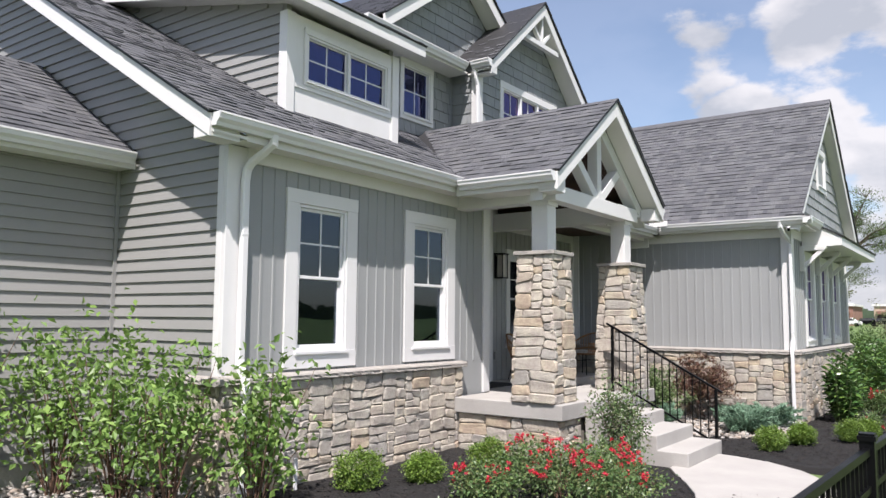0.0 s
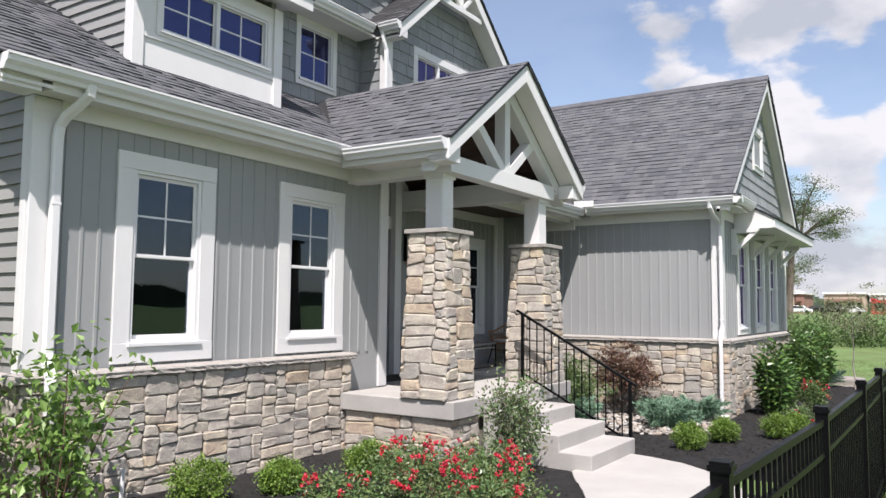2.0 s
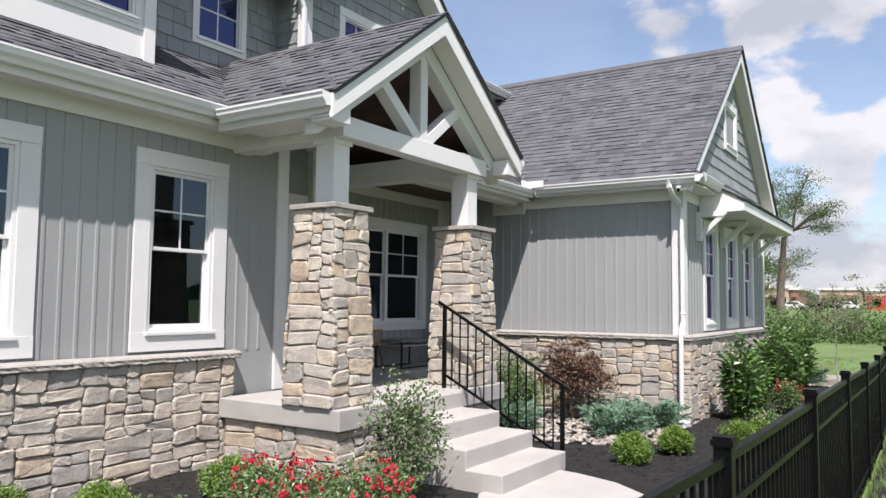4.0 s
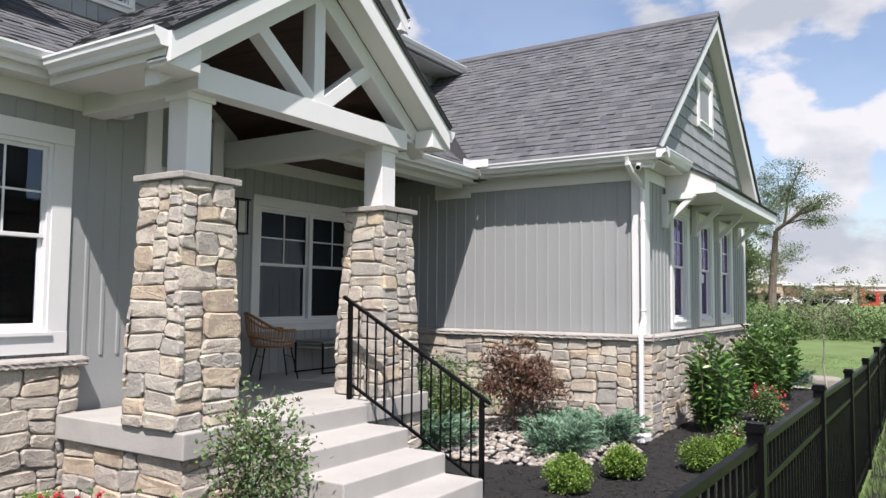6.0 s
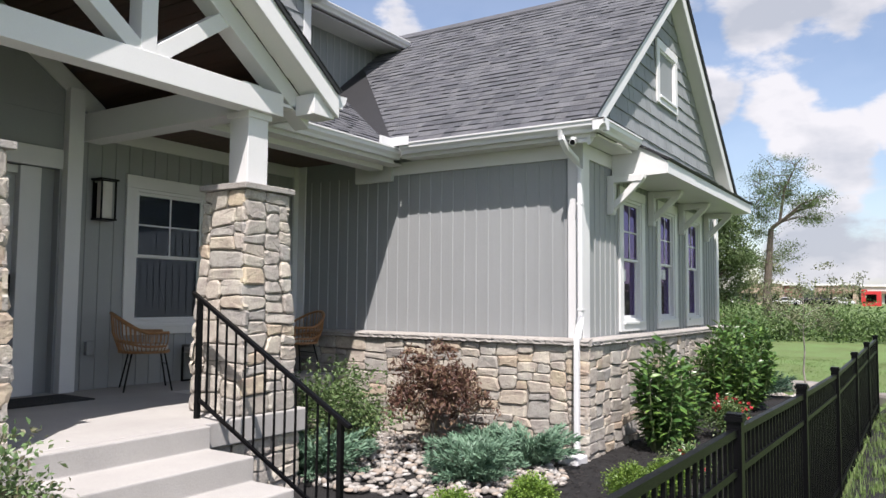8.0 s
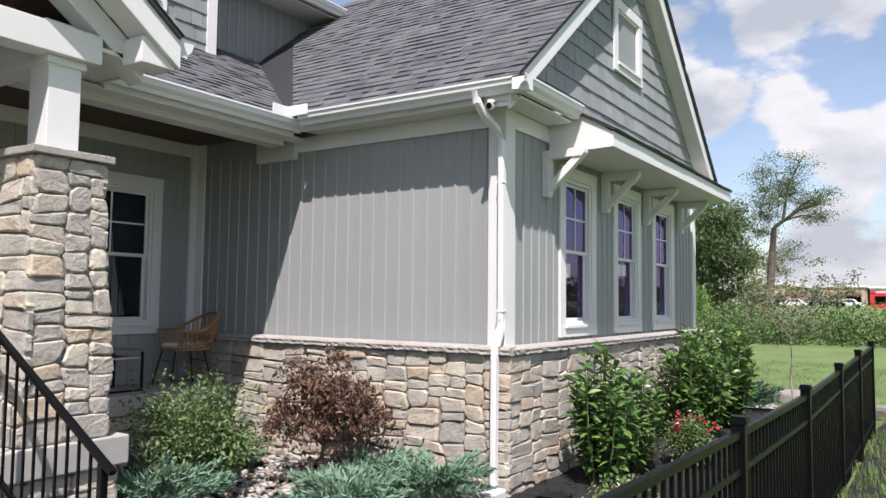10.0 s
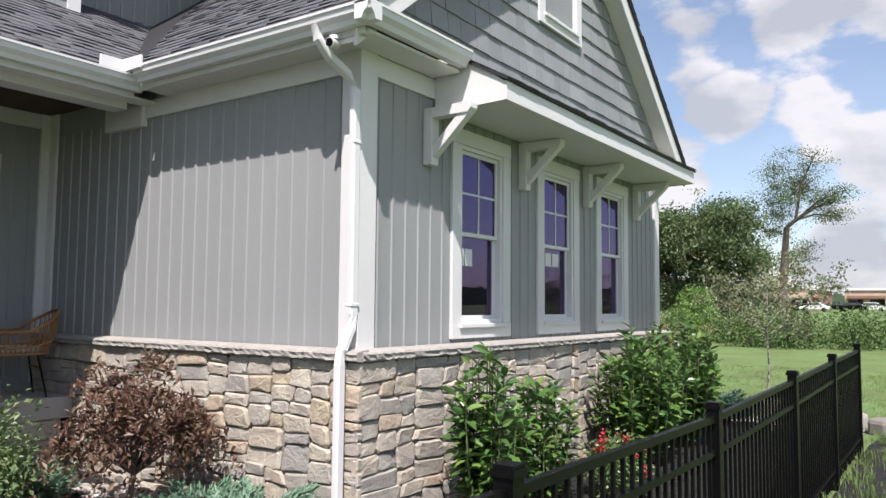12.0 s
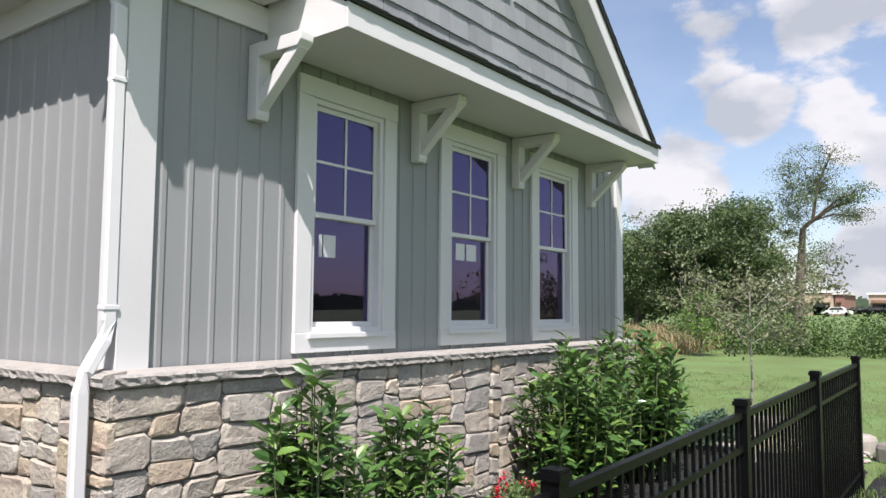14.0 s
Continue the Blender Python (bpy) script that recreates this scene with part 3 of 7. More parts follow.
def make_ground():
    xs = [-400, -150, -70, -40, -28, -20, -15, -12, -9.5, -7, -5, -3, -1.5, 0, 1.5, 3, 6, 10, 16, 30, 60, 150, 400]
    ys = [-200, -60, -20, -8, -3, 0, 3, 6, 9, 12, 15, 18, 19.5, 21, 22.5, 24, 26, 28, 31, 35, 40, 46, 54, 65, 85, 120, 180, 300, 600]
    verts = [(x, y, ground_height(x, y)) for y in ys for x in xs]
    n = len(xs)
    faces = [(j * n + i, j * n + i + 1, (j + 1) * n + i + 1, (j + 1) * n + i) for j in range(len(ys) - 1) for i in range(n - 1)]
    tagged(raw("ground", verts, faces, GRASS, smooth=True), "mown green lawn around the house", "lawn", kind="structure")


make_ground()


def mulch_bed(name, x0, x1, y0, y1, top, label):
    rng = random.Random(int(y0 * 7) + 5)
    nx, ny = max(2, int((x1 - x0) / 0.12)), max(2, int((y1 - y0) / 0.12))
    verts = []
    for j in range(ny + 1):
        for i in range(nx + 1):
            x, y = x0 + (x1 - x0) * i / nx, y0 + (y1 - y0) * j / ny
            edge = min(i, nx - i, j, ny - j)
            z = top(x) + 0.03 * noise.noise((x * 1.7, y * 1.7, 0)) + rng.uniform(-0.012, 0.012) if edge else -0.12
            verts.append((x, y, z))
    faces = [(j * (nx + 1) + i, j * (nx + 1) + i + 1, (j + 1) * (nx + 1) + i + 1, (j + 1) * (nx + 1) + i) for j in range(ny) for i in range(nx)]
    bed = tagged(raw(name, verts, faces, MULCH, smooth=True), label, "mulch bed", kind="structure")
    return bed


BED = lambda x: 0.02 - 0.012 * (x + 3.0)
mulch_bed("mulch_bed_left", -8.1, -0.72, 0.5, 8.75, BED, "black shredded mulch bed before the stone wall")
mulch_bed("mulch_bed_right", -6.6, -0.72, 9.6, 21.2, BED, "black shredded mulch bed along the house wing")
mulch_bed("mulch_bed_fence", -0.62, 0.25, -2.5, 20.9, lambda x: -0.01, "narrow dark soil strip at the fence")


def walkway():
    # a poured path that leaves the steps and bends to run along the bed
    left = [(-3.42, 8.44), (-3.25, 8.12), (-3.0, 7.72), (-2.75, 7.25), (-2.56, 6.7), (-2.45, 6.0), (-2.4, 5.0), (-2.4, 3.0), (-2.4, -3.0)]
    right = [(-3.42, 9.80), (-3.0, 9.72), (-2.55, 9.56), (-2.1, 9.2), (-1.75, 8.7), (-1.48, 8.0), (-1.3, 7.1), (-1.22, 6.0), (-1.2, 5.0), (-1.2, 3.0), (-1.2, -3.0)]
    bm = bmesh.new()
    prism(left + right[::-1], "z", -0.12, 0.05, bm)
    structure("pavement", bm, CONC, "pale brushed concrete walk leading to the steps", "walkway", 0.01)


walkway()

# ---- facade of the main house ----
FX = -6.28
W1, W2, WZ = (4.84, 5.955), (6.865, 7.98), (1.245, 3.185)
TRIM_A = dict(trim=0.175, head=0.155, foot=0.185)
TRIM_B = dict(trim=0.135, head=0.13, foot=0.125)
holes_a = [hole_of(w, *WZ, **TRIM_A) for w in (W1, W2)]
wall_a = structure("wall_facade", wall_with_holes(4.08, 8.85, -0.1, 3.54, holes_a, 0.15), BATTEN, "grey board-and-batten front wall with white-cased windows", "wall")
wall_a.matrix_world = EAST(FX)
battens(wall_a, 4.30, 8.62, 1.21, 3.37, [(W1[0], W1[1], *WZ), (W2[0], W2[1], *WZ)])
for nm, w in (("window_1", W1), ("window_2", W2)):
    window(nm, EAST(FX), w, *WZ, 2, GLASS, **TRIM_A, label="tall white double-hung window in grey board siding, dark glass")


# stand-in room, open towards its window; its walls are coloured dark to look unlit
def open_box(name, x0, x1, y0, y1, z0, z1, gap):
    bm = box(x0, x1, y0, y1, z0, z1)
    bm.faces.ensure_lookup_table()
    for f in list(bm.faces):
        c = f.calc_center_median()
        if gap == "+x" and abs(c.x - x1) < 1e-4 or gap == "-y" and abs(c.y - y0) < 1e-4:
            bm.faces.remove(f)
    return structure(name, bm, DARK_INSIDE, "box with near-black walls standing for the dim room behind the windows", "room")


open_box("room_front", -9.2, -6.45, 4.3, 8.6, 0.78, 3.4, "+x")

# corner boards and frieze
structure("trim_corner_left", box(-6.315, -6.255, 4.045, 4.29, 0.0, 3.50, box(-6.40, -6.316, 4.045, 4.10, 0.0, 3.50)), WHITE, "white corner board at the house corner", "trim", 0.005)
structure("trim_corner_porch", box(-6.30, -6.25, 8.71, 8.88, 0.74, 3.58), WHITE, "white corner board beside the porch", "trim", 0.005)
structure("trim_frieze_left", box(-6.279, -6.25, 4.29, 8.45, 3.36, 3.53), WHITE, "white frieze board under the eave", "trim", 0.004)
structure("trim_frieze_return", box(-6.279, -6.10, 8.39, 8.452, 3.36, 3.51), WHITE, "white frieze end block under the eave", "trim", 0.004)

# stone wainscot of the facade
sw_a = structure("wall_stone_facade", box(4.0, 8.06, 0.0, 0.10, -0.15, 1.14), MORTAR, "stacked ledge-stone wainscot in tan and grey", "stone wall")
sw_a.matrix_world = EAST(-6.185)
sw_al = structure("wall_stone_return", box(-6.95, -6.185, 0.0, 0.08, -0.15, 1.14), MORTAR, "stacked ledge-stone return at the corner", "stone wall")
sw_al.matrix_world = SOUTH(3.99)
ledge_run("ledge_facade", (-6.25, 3.9, 1.215), (-6.25, 8.12, 1.215), (1, 0, 0))
ledge_run("ledge_return", (-6.95, 4.04, 1.213), (-6.19, 4.04, 1.213), (0, -1, 0))

# gable-end wall with lap siding
EAVE_A = (-5.96, 3.695)
SLOPE_A = 0.585
roof_a = lambda x: EAVE_A[1] + SLOPE_A * (EAVE_A[0] - x)
bm = prism([(-8.3, -0.1), (-6.28, -0.1), (-6.28, roof_a(-6.28) - 0.2), (-14.0, roof_a(-14) - 0.2), (-14.0, 3.0), (-8.3, 3.0)], "y", 4.085, 4.22)
wall_l = structure("wall_gable_end", bm, LAP, "grey lap-sided gable end wall", "wall")
LW = (-7.86, 3.60, 0.63, -10.15)          # left wing: eave x, eave z, slope, ridge x


def lap_left(z):
    if z < LW[1]:
        return -8.2
    top = LW[1] + LW[2] * (LW[0] - LW[3])
    return LW[0] - (z - LW[1]) / LW[2] if z < top else -13.9


lap_holder = thing("lap_siding_gable_end", "grey vinyl lap siding on the gable end", "siding", kind="structure", m=SOUTH(4.085))
lap_courses(lap_holder, -13.9, -6.40, 0.3, 7.6, lap_left, lambda z: min(-6.40, EAVE_A[0] - (z + 0.2 - EAVE_A[1]) / SLOPE_A) if z > 3.48 else -6.40)
structure("trim_inner_corner", box(-8.2, -8.16, 4.02, 4.065, 0.3, 3.48), LAP, "grey inside-corner post of the siding", "trim")

# ---- left wing ----
wall_w = structure("wall_left_wing", box(-8.35, -8.2, -6.0, 4.08, 0.3, 3.48), LAP, "grey lap-sided wall of the left wing", "wall")
lap2 = thing("lap_siding_left_wing", "grey vinyl lap siding on the left wing", "siding", kind="structure", m=EAST(-8.2))
lap_courses(lap2, -6.0, 4.04, 0.3, 3.44)
structure("foundation", box(-8.33, -8.22, -6.0, 4.07, -0.15, 0.3), FOUND, "bare pale concrete foundation strip", "foundation")
topz = LW[1] + LW[2] * (LW[0] - LW[3])
roof_w = tagged(slab_poly([(LW[0], -6, LW[1]), (LW[0], 4.06, LW[1]), (LW[3], 4.06, topz), (LW[3], -6, topz)], 0.03, DRIP, "roof_left_wing"), "charcoal shingled roof of the left wing", "roof", kind="structure")
sl = math.hypot(1, LW[2])
shingle_plane(roof_w, (LW[0] + 0.02, -6, LW[1] - 0.01), (0, 1, 0), (-1, 0, LW[2]), [(0, 0), (10.05, 0), (10.05, (LW[0] - LW[3]) * sl), (0, (LW[0] - LW[3]) * sl)], seed=11)
structure("soffit_left_wing", box(-8.2, -7.88, -6, 4.06, 3.43, 3.46), SOFFIT, "white soffit of the left wing eave", "soffit")
structure("fascia_left_wing", box(-7.9, -7.875, -6, 4.06, 3.42, 3.58), WHITE, "white fascia board", "trim")
gutter("gutter_left_wing", (-7.875, -6, 3.58), (-7.875, 4.0, 3.58), (1, 0, 0))
tagged(slab_poly([(LW[3], -6, topz), (LW[3], 4.06, topz), (LW[3] - 3, 4.06, topz - 1.6), (LW[3] - 3, -6, topz - 1.6)], 0.03, SHINGLE, "roof_left_wing_back"), "far slope of the left wing roof", "roof", kind="structure")

# ---- main roof ----
SA = math.hypot(1, SLOPE_A)
YL, XR = 3.58, -12.0
roof_main = tagged(slab_poly([(EAVE_A[0], YL, EAVE_A[1]), (EAVE_A[0], 7.68, EAVE_A[1]), (-8.6, 12.0, roof_a(-8.6)), (XR, 12.0, roof_a(XR)), (XR, YL, roof_a(XR))], 0.03, DRIP, "roof_main"), "charcoal asphalt-shingled main roof", "roof", kind="structure")
L = (EAVE_A[0] - XR) * SA
shingle_plane(roof_main, (EAVE_A[0] + 0.02, YL, EAVE_A[1] - 0.012), (0, 1, 0), (-1, 0, SLOPE_A), [(-0.02, 0), (4.17, 0), (4.17 + 3.2, 2.9 * SA), (8, L), (-0.02, L)], keep=lambda p: p.y < 7.6 and p.z < 4.45, seed=12)
# rake board, soffit and return at the gable end
prk = [(EAVE_A[0] + 0.0, EAVE_A[1] - 0.03), (XR, roof_a(XR) - 0.03), (XR, roof_a(XR) - 0.24), (EAVE_A[0] - 0.02, EAVE_A[1] - 0.24)]
structure("rake_board_main", prism(prk, "y", 3.60, 3.635), WHITE, "white rake board along the gable roof edge", "trim", 0.004)
prs = [(EAVE_A[0], EAVE_A[1] - 0.17), (XR, roof_a(XR) - 0.17), (XR, roof_a(XR) - 0.2), (EAVE_A[0], EAVE_A[1] - 0.2)]
structure("rake_soffit_main", prism(prs, "y", 3.636, 4.06), SOFFIT, "white rake soffit", "soffit")
structure("eave_return_left", prism([(-5.98, 3.655), (-6.22, 3.70), (-6.22, 3.46), (-5.98, 3.46)], "y", 3.61, 3.96), WHITE, "white boxed eave return at the corner", "trim", 0.005)
structure("soffit_main", box(-6.25, -5.99, 4.045, 8.1, 3.505, 3.53), SOFFIT, "white eave soffit over the facade", "soffit")
structure("fascia_main", box(-6.0, -5.97, 4.041, 7.62, 3.485, 3.665), WHITE, "white fascia board", "trim")
gutter("gutter_main", (-5.968, 3.62, 3.67), (-5.968, 7.62, 3.67), (1, 0, 0))

# ---- shed dormer ----
DX, DY0, DY1 = -6.95, 5.40, 7.47
d_base = roof_a(DX) - 0.02
dw = (5.67, 7.31)
hole_d = hole_of(dw, 4.64, 5.37, 0.06, 0.08, 0.07)
dorm = structure("wall_dormer", wall_with_holes(DY0, DY1, d_base - 0.1, 5.50, [hole_d], 0.12), WHITE, "white panelled front of the shed dormer", "dormer")
dorm.matrix_world = EAST(DX)
structure("trim_dormer_left", box(DX - 0.11, DX + 0.03, DY0 - 0.03, DY0 + 0.11, d_base - 0.05, 5.5), WHITE, "white dormer corner board", "trim", 0.005)
structure("trim_dormer_right", box(DX - 0.11, DX + 0.03, DY1 - 0.11, DY1 + 0.03, d_base - 0.05, 5.5), WHITE, "white dormer corner board", "trim", 0.005)
structure("trim_dormer_sill", box(DX, DX + 0.022, DY0 + 0.11, DY1 - 0.11, 4.585, 4.64), WHITE, "white band under the dormer window", "trim", 0.004)
window("window_dormer", EAST(DX), dw, 4.64, 5.37, 2, GLASS_B, units=2, trim=0.06, head=0.08, foot=0.07, hung=False, label="white twin dormer window with grids and deep blue glass")
open_box("room_dormer", -9.0, DX - 0.12, DY0 + 0.1, DY1 - 0.1, 4.55, 5.4, "+x")
SD = 0.22
shed = lambda x: 5.68 + SD * (-6.60 - x)
side = [(DX - 0.05, d_base), (DX - 0.05, shed(DX) - 0.12), (-10.6, shed(-10.6) - 0.12), (-10.6, roof_a(-10.6) - 0.1)]
structure("wall_dormer_side", prism(side, "y", DY0 + 0.02, DY0 + 0.1), LAP, "grey lap-sided dormer cheek", "wall")
structure("wall_dormer_cheek", prism(side, "y", DY1 - 0.1, DY1 - 0.02), LAP, "grey lap-sided dormer cheek", "wall")
lap3 = thing("lap_siding_dormer", "grey lap siding on the dormer cheek", "siding", kind="structure", m=SOUTH(DY0 + 0.02))
lap_courses(lap3, -10.6, DX - 0.1, d_base, 6.5, lambda z: -10.6, lambda z: DX - 0.1 if z < 5.58 else -6.60 - (z + 0.16 - 5.68) / SD)
roof_d = tagged(slab_poly([(-6.60, 5.06, 5.68), (-6.60, 7.73, 5.68), (-10.7, 7.73, shed(-10.7)), (-10.7, 5.06, shed(-10.7))], 0.03, DRIP, "roof_dormer"), "low shed roof of the dormer with black edge", "roof", kind="structure")
shingle_plane(roof_d, (-6.58, 5.06, 5.67), (0, 1, 0), (-1, 0, SD), [(0, 0), (2.67, 0), (2.67, 4.2), (0, 4.2)], seed=13)
structure("fascia_dormer", box(-6.64, -6.605, 5.08, 7.71, 5.51, 5.66), WHITE, "white dormer fascia", "trim", 0.004)
structure("rake_dormer", prism([(-6.641, 5.66), (-10.7, shed(-10.7) - 0.03), (-10.7, shed(-10.7) - 0.19), (-6.641, 5.51)], "y", 5.08, 5.115), WHITE, "white dormer rake board", "trim", 0.004)
structure("soffit_dormer", prism([(-6.641, 5.525), (-10.7, shed(-10.7) - 0.16), (-10.7, shed(-10.7) - 0.13), (-6.641, 5.555)], "y", 5.116, 7.70), SOFFIT, "white dormer soffit", "soffit")

# ---- upper storey: recessed wall, wide gable behind, bumped-out gable ----
UX, GX = -7.97, -7.42
sw = (8.79, 9.70)
hole_s = hole_of(sw, 5.09, 6.13, 0.09, 0.1, 0.1)
wall_u = structure("wall_upper", wall_with_holes(6.9, 17.2, 4.2, 6.22, [hole_s], 0.12), SHAKE, "grey shake-sided upper storey wall", "wall")
wall_u.matrix_world = EAST(UX)
shakes(wall_u, 7.4, 10.25, 4.5, 6.2, holes=[(sw[0], sw[1], 5.09, 6.13)], seed=21)
battens(wall_u, 14.0, 17.2, 4.4, 6.15)
window("window_upper_small", EAST(UX), sw, 5.09, 6.13, 2, GLASS_B, trim=0.09, head=0.1, foot=0.1, hung=False, label="small white square window with grid, dark blue glass")
open_box("room_upper", -9.6, UX - 0.12, 8.6, 9.9, 5.05, 6.2, "+x")
gab3 = structure("wall_gable_high", prism([(7.85, 6.2), (13.15, 6.2), (10.5, 8.1)], "x", UX - 0.12, UX - 0.02), SHAKE, "grey shake-sided high gable", "wall")
hold3 = thing("shake_holder_high", "grey staggered shakes of the high gable", "siding", kind="structure", m=EAST(UX - 0.02))
shakes(hold3, 7.8, 13.2, 6.24, 8.1, lambda z: 10.5 - (8.08 - z) / 0.72, lambda z: 10.5 + (8.08 - z) / 0.72, seed=22)
for sgn, nm in ((-1, "rake_high_left"), (1, "rake_high_right")):
    e = (10.5 + sgn * 2.5, 8.31 - 0.72 * 2.5)
    structure(nm, prism([(10.5, 8.31), e, (e[0], e[1] - 0.24), (10.5, 8.07)], "x", UX + 0.30, UX + 0.335), WHITE, "white rake board of the high gable", "trim", 0.004)
    structure(nm + "_soffit", prism([(10.5, 8.16), (e[0], e[1] - 0.15), (e[0], e[1] - 0.18), (10.5, 8.13)], "x", UX - 0.02, UX + 0.30), SOFFIT, "white rake soffit", "soffit")
    r = tagged(slab_poly([(UX + 0.36, 10.5, 8.36), (UX + 0.36, e[0], e[1] + 0.04), (-13, e[0], e[1] + 0.04), (-13, 10.5, 8.36)], 0.03, DRIP, "roof_high_" + ("left" if sgn < 0 else "right")), "charcoal shingled roof of the high gable", "roof", kind="structure")
    shingle_plane(r, (UX + 0.37, e[0], e[1] + 0.03), (-1, 0, 0), (0, -sgn, 0.72), [(0, 0), (5.0, 0), (5.0, 2.5 * math.hypot(1, .72)), (0, 2.5 * math.hypot(1, .72))], seed=23)
# pent eave of the upper storey
structure("soffit_upper_left", box(UX, UX + 0.40, 7.4, 10.2, 6.13, 6.16), SOFFIT, "white upper eave soffit", "soffit")
structure("fascia_upper_left", box(UX + 0.38, UX + 0.41, 7.4, 10.05, 6.12, 6.26), WHITE, "white upper fascia", "trim")
gutter("gutter_upper_left", (UX + 0.412, 7.4, 6.27), (UX + 0.412, 10.05, 6.27), (1, 0, 0))
tagged(slab_poly([(UX + 0.42, 7.4, 6.29), (UX + 0.42, 10.2, 6.29), (UX - 0.02, 10.2, 6.45), (UX - 0.02, 7.4, 6.45)], 0.02, SHINGLE, "roof_pent_left"), "narrow shingled pent above the gutter", "roof", kind="structure")
structure("soffit_upper_right", box(UX, UX + 0.5, 14.0, 16.5, 6.03, 6.06), SOFFIT, "white upper eave soffit", "soffit")
structure("fascia_upper_right", box(UX + 0.47, UX + 0.5, 14.05, 16.5, 6.02, 6.16), WHITE, "white upper fascia", "trim")
gutter("gutter_upper_right", (UX + 0.502, 14.05, 6.17), (UX + 0.502, 16.5, 6.17), (1, 0, 0))
tagged(slab_poly([(UX + 0.51, 13.95, 6.2), (UX + 0.51, 16.6, 6.2), (UX - 2.5, 16.6, 7.7), (UX - 2.5, 13.95, 7.7)], 0.02, SHINGLE, "roof_upper_right"), "shingled roof above the upper wall", "roof", kind="structure")

# bumped-out gable
GC, GH, GS = 12.17, 1.85, 0.86
g2w = (11.04, 13.30)
hole_g = hole_of(g2w, 5.10, 6.22, 0.12, 0.13, 0.12)
wall_g = structure("wall_bump", wall_with_holes(GC - GH, GC + GH, 4.3, 6.18, [hole_g], 0.12), SHAKE, "grey shake-sided projecting gable wall", "wall")
wall_g.matrix_world = EAST(GX)
structure("wall_bump_gable", prism([(GC - GH, 6.18), (GC + GH, 6.18), (GC, 7.77)], "x", GX - 0.12, GX), SHAKE, "grey shake-sided gable peak", "wall")
structure("wall_bump_left", box(UX - 0.1, GX - 0.13, GC - GH, GC - GH + 0.1, 4.3, 6.35), SHAKE, "grey shake-sided return wall", "wall")
hold = thing("shake_holder_bump", "grey staggered shakes on the projecting gable", "siding", kind="structure", m=EAST(GX))
shakes(hold, GC - GH + 0.1, GC + GH - 0.1, 4.5, 7.72, lambda z: max(GC - GH + 0.1, GC - (7.77 - z) / GS), lambda z: min(GC + GH - 0.1, GC + (7.77 - z) / GS), holes=[(g2w[0], g2w[1], 5.10, 6.22)], seed=24)
hold = thing("shake_holder_return", "grey staggered shakes on the return wall", "siding", kind="structure", m=SOUTH(GC - GH))
shakes(hold, UX, GX - 0.1, 4.5, 6.33, seed=25)
structure("trim_bump_left", box(GX - 0.12, GX + 0.03, GC - GH - 0.03, GC - GH + 0.12, 4.4, 6.32), WHITE, "white corner board of the upper gable", "trim", 0.005)
structure("trim_bump_right", box(GX - 0.12, GX + 0.03, GC + GH - 0.12, GC + GH + 0.03, 4.4, 6.32), WHITE, "white corner board of the upper gable", "trim", 0.005)
window("window_upper_gable", EAST(GX), g2w, 5.10, 6.22, 2, GLASS_P, units=3, trim=0.12, head=0.13, foot=0.12, hung=False, label="white triple gable window with grids and violet glass")
open_box("room_bump", -9.0, GX - 0.12, GC - 1.3, GC + 1.3, 5.05, 6.15, "+x")
GO, GR = 1.97, 0.32                       # half width with overhang, reach of the rake
for sgn, nm in ((-1, "left"), (1, "right")):
    e = (GC + sgn * GO, 7.97 - GS * GO)
    structure("rake_bump_" + nm, prism([(GC, 7.97), e, (e[0], e[1] - 0.22), (GC, 7.75)], "x", GX + GR, GX + GR + 0.035), WHITE, "white rake board of the upper gable", "trim", 0.004)
    structure("rake_soffit_bump_" + nm, panels((GC, 7.83), (e[0], e[1] - 0.14), GX, GX + GR, 12), SOFFIT, "white rake soffit with panel joints", "soffit")
    r = tagged(slab_poly([(GX + GR + 0.06, GC, 8.03), (GX + GR + 0.06, e[0], e[1] + 0.05), (-10.5, e[0], e[1] + 0.05), (-10.5, GC, 8.03)], 0.035, DRIP, "roof_bump_" + nm), "charcoal shingled roof of the upper gable", "roof", kind="structure")
    wl = GO * math.hypot(1, GS)
    shingle_plane(r, (GX + GR + 0.07, e[0], e[1] + 0.04), (-1, 0, 0), (0, -sgn, GS), [(0, 0), (3.5, 0), (3.5, wl), (0, wl)], seed=26)
    structure("soffit_bump_" + nm, box(UX + 0.41, GX + GR, min(e[0], GC + sgn * GH), max(e[0], GC + sgn * GH), 6.10, 6.13), SOFFIT, "white eave soffit", "soffit")
    gutter("gutter_bump_" + nm, (UX + 0.54, e[0], e[1] + 0.02), (GX + GR + 0.05, e[0], e[1] + 0.02), (0, sgn, 0))
    structure("eave_return_bump_" + nm, box(GX + 0.02, GX + GR + 0.03, min(e[0], e[0] - sgn * 0.2), max(e[0], e[0] - sgn * 0.2), 6.08, 6.28), WHITE, "white boxed eave return", "trim", 0.004)


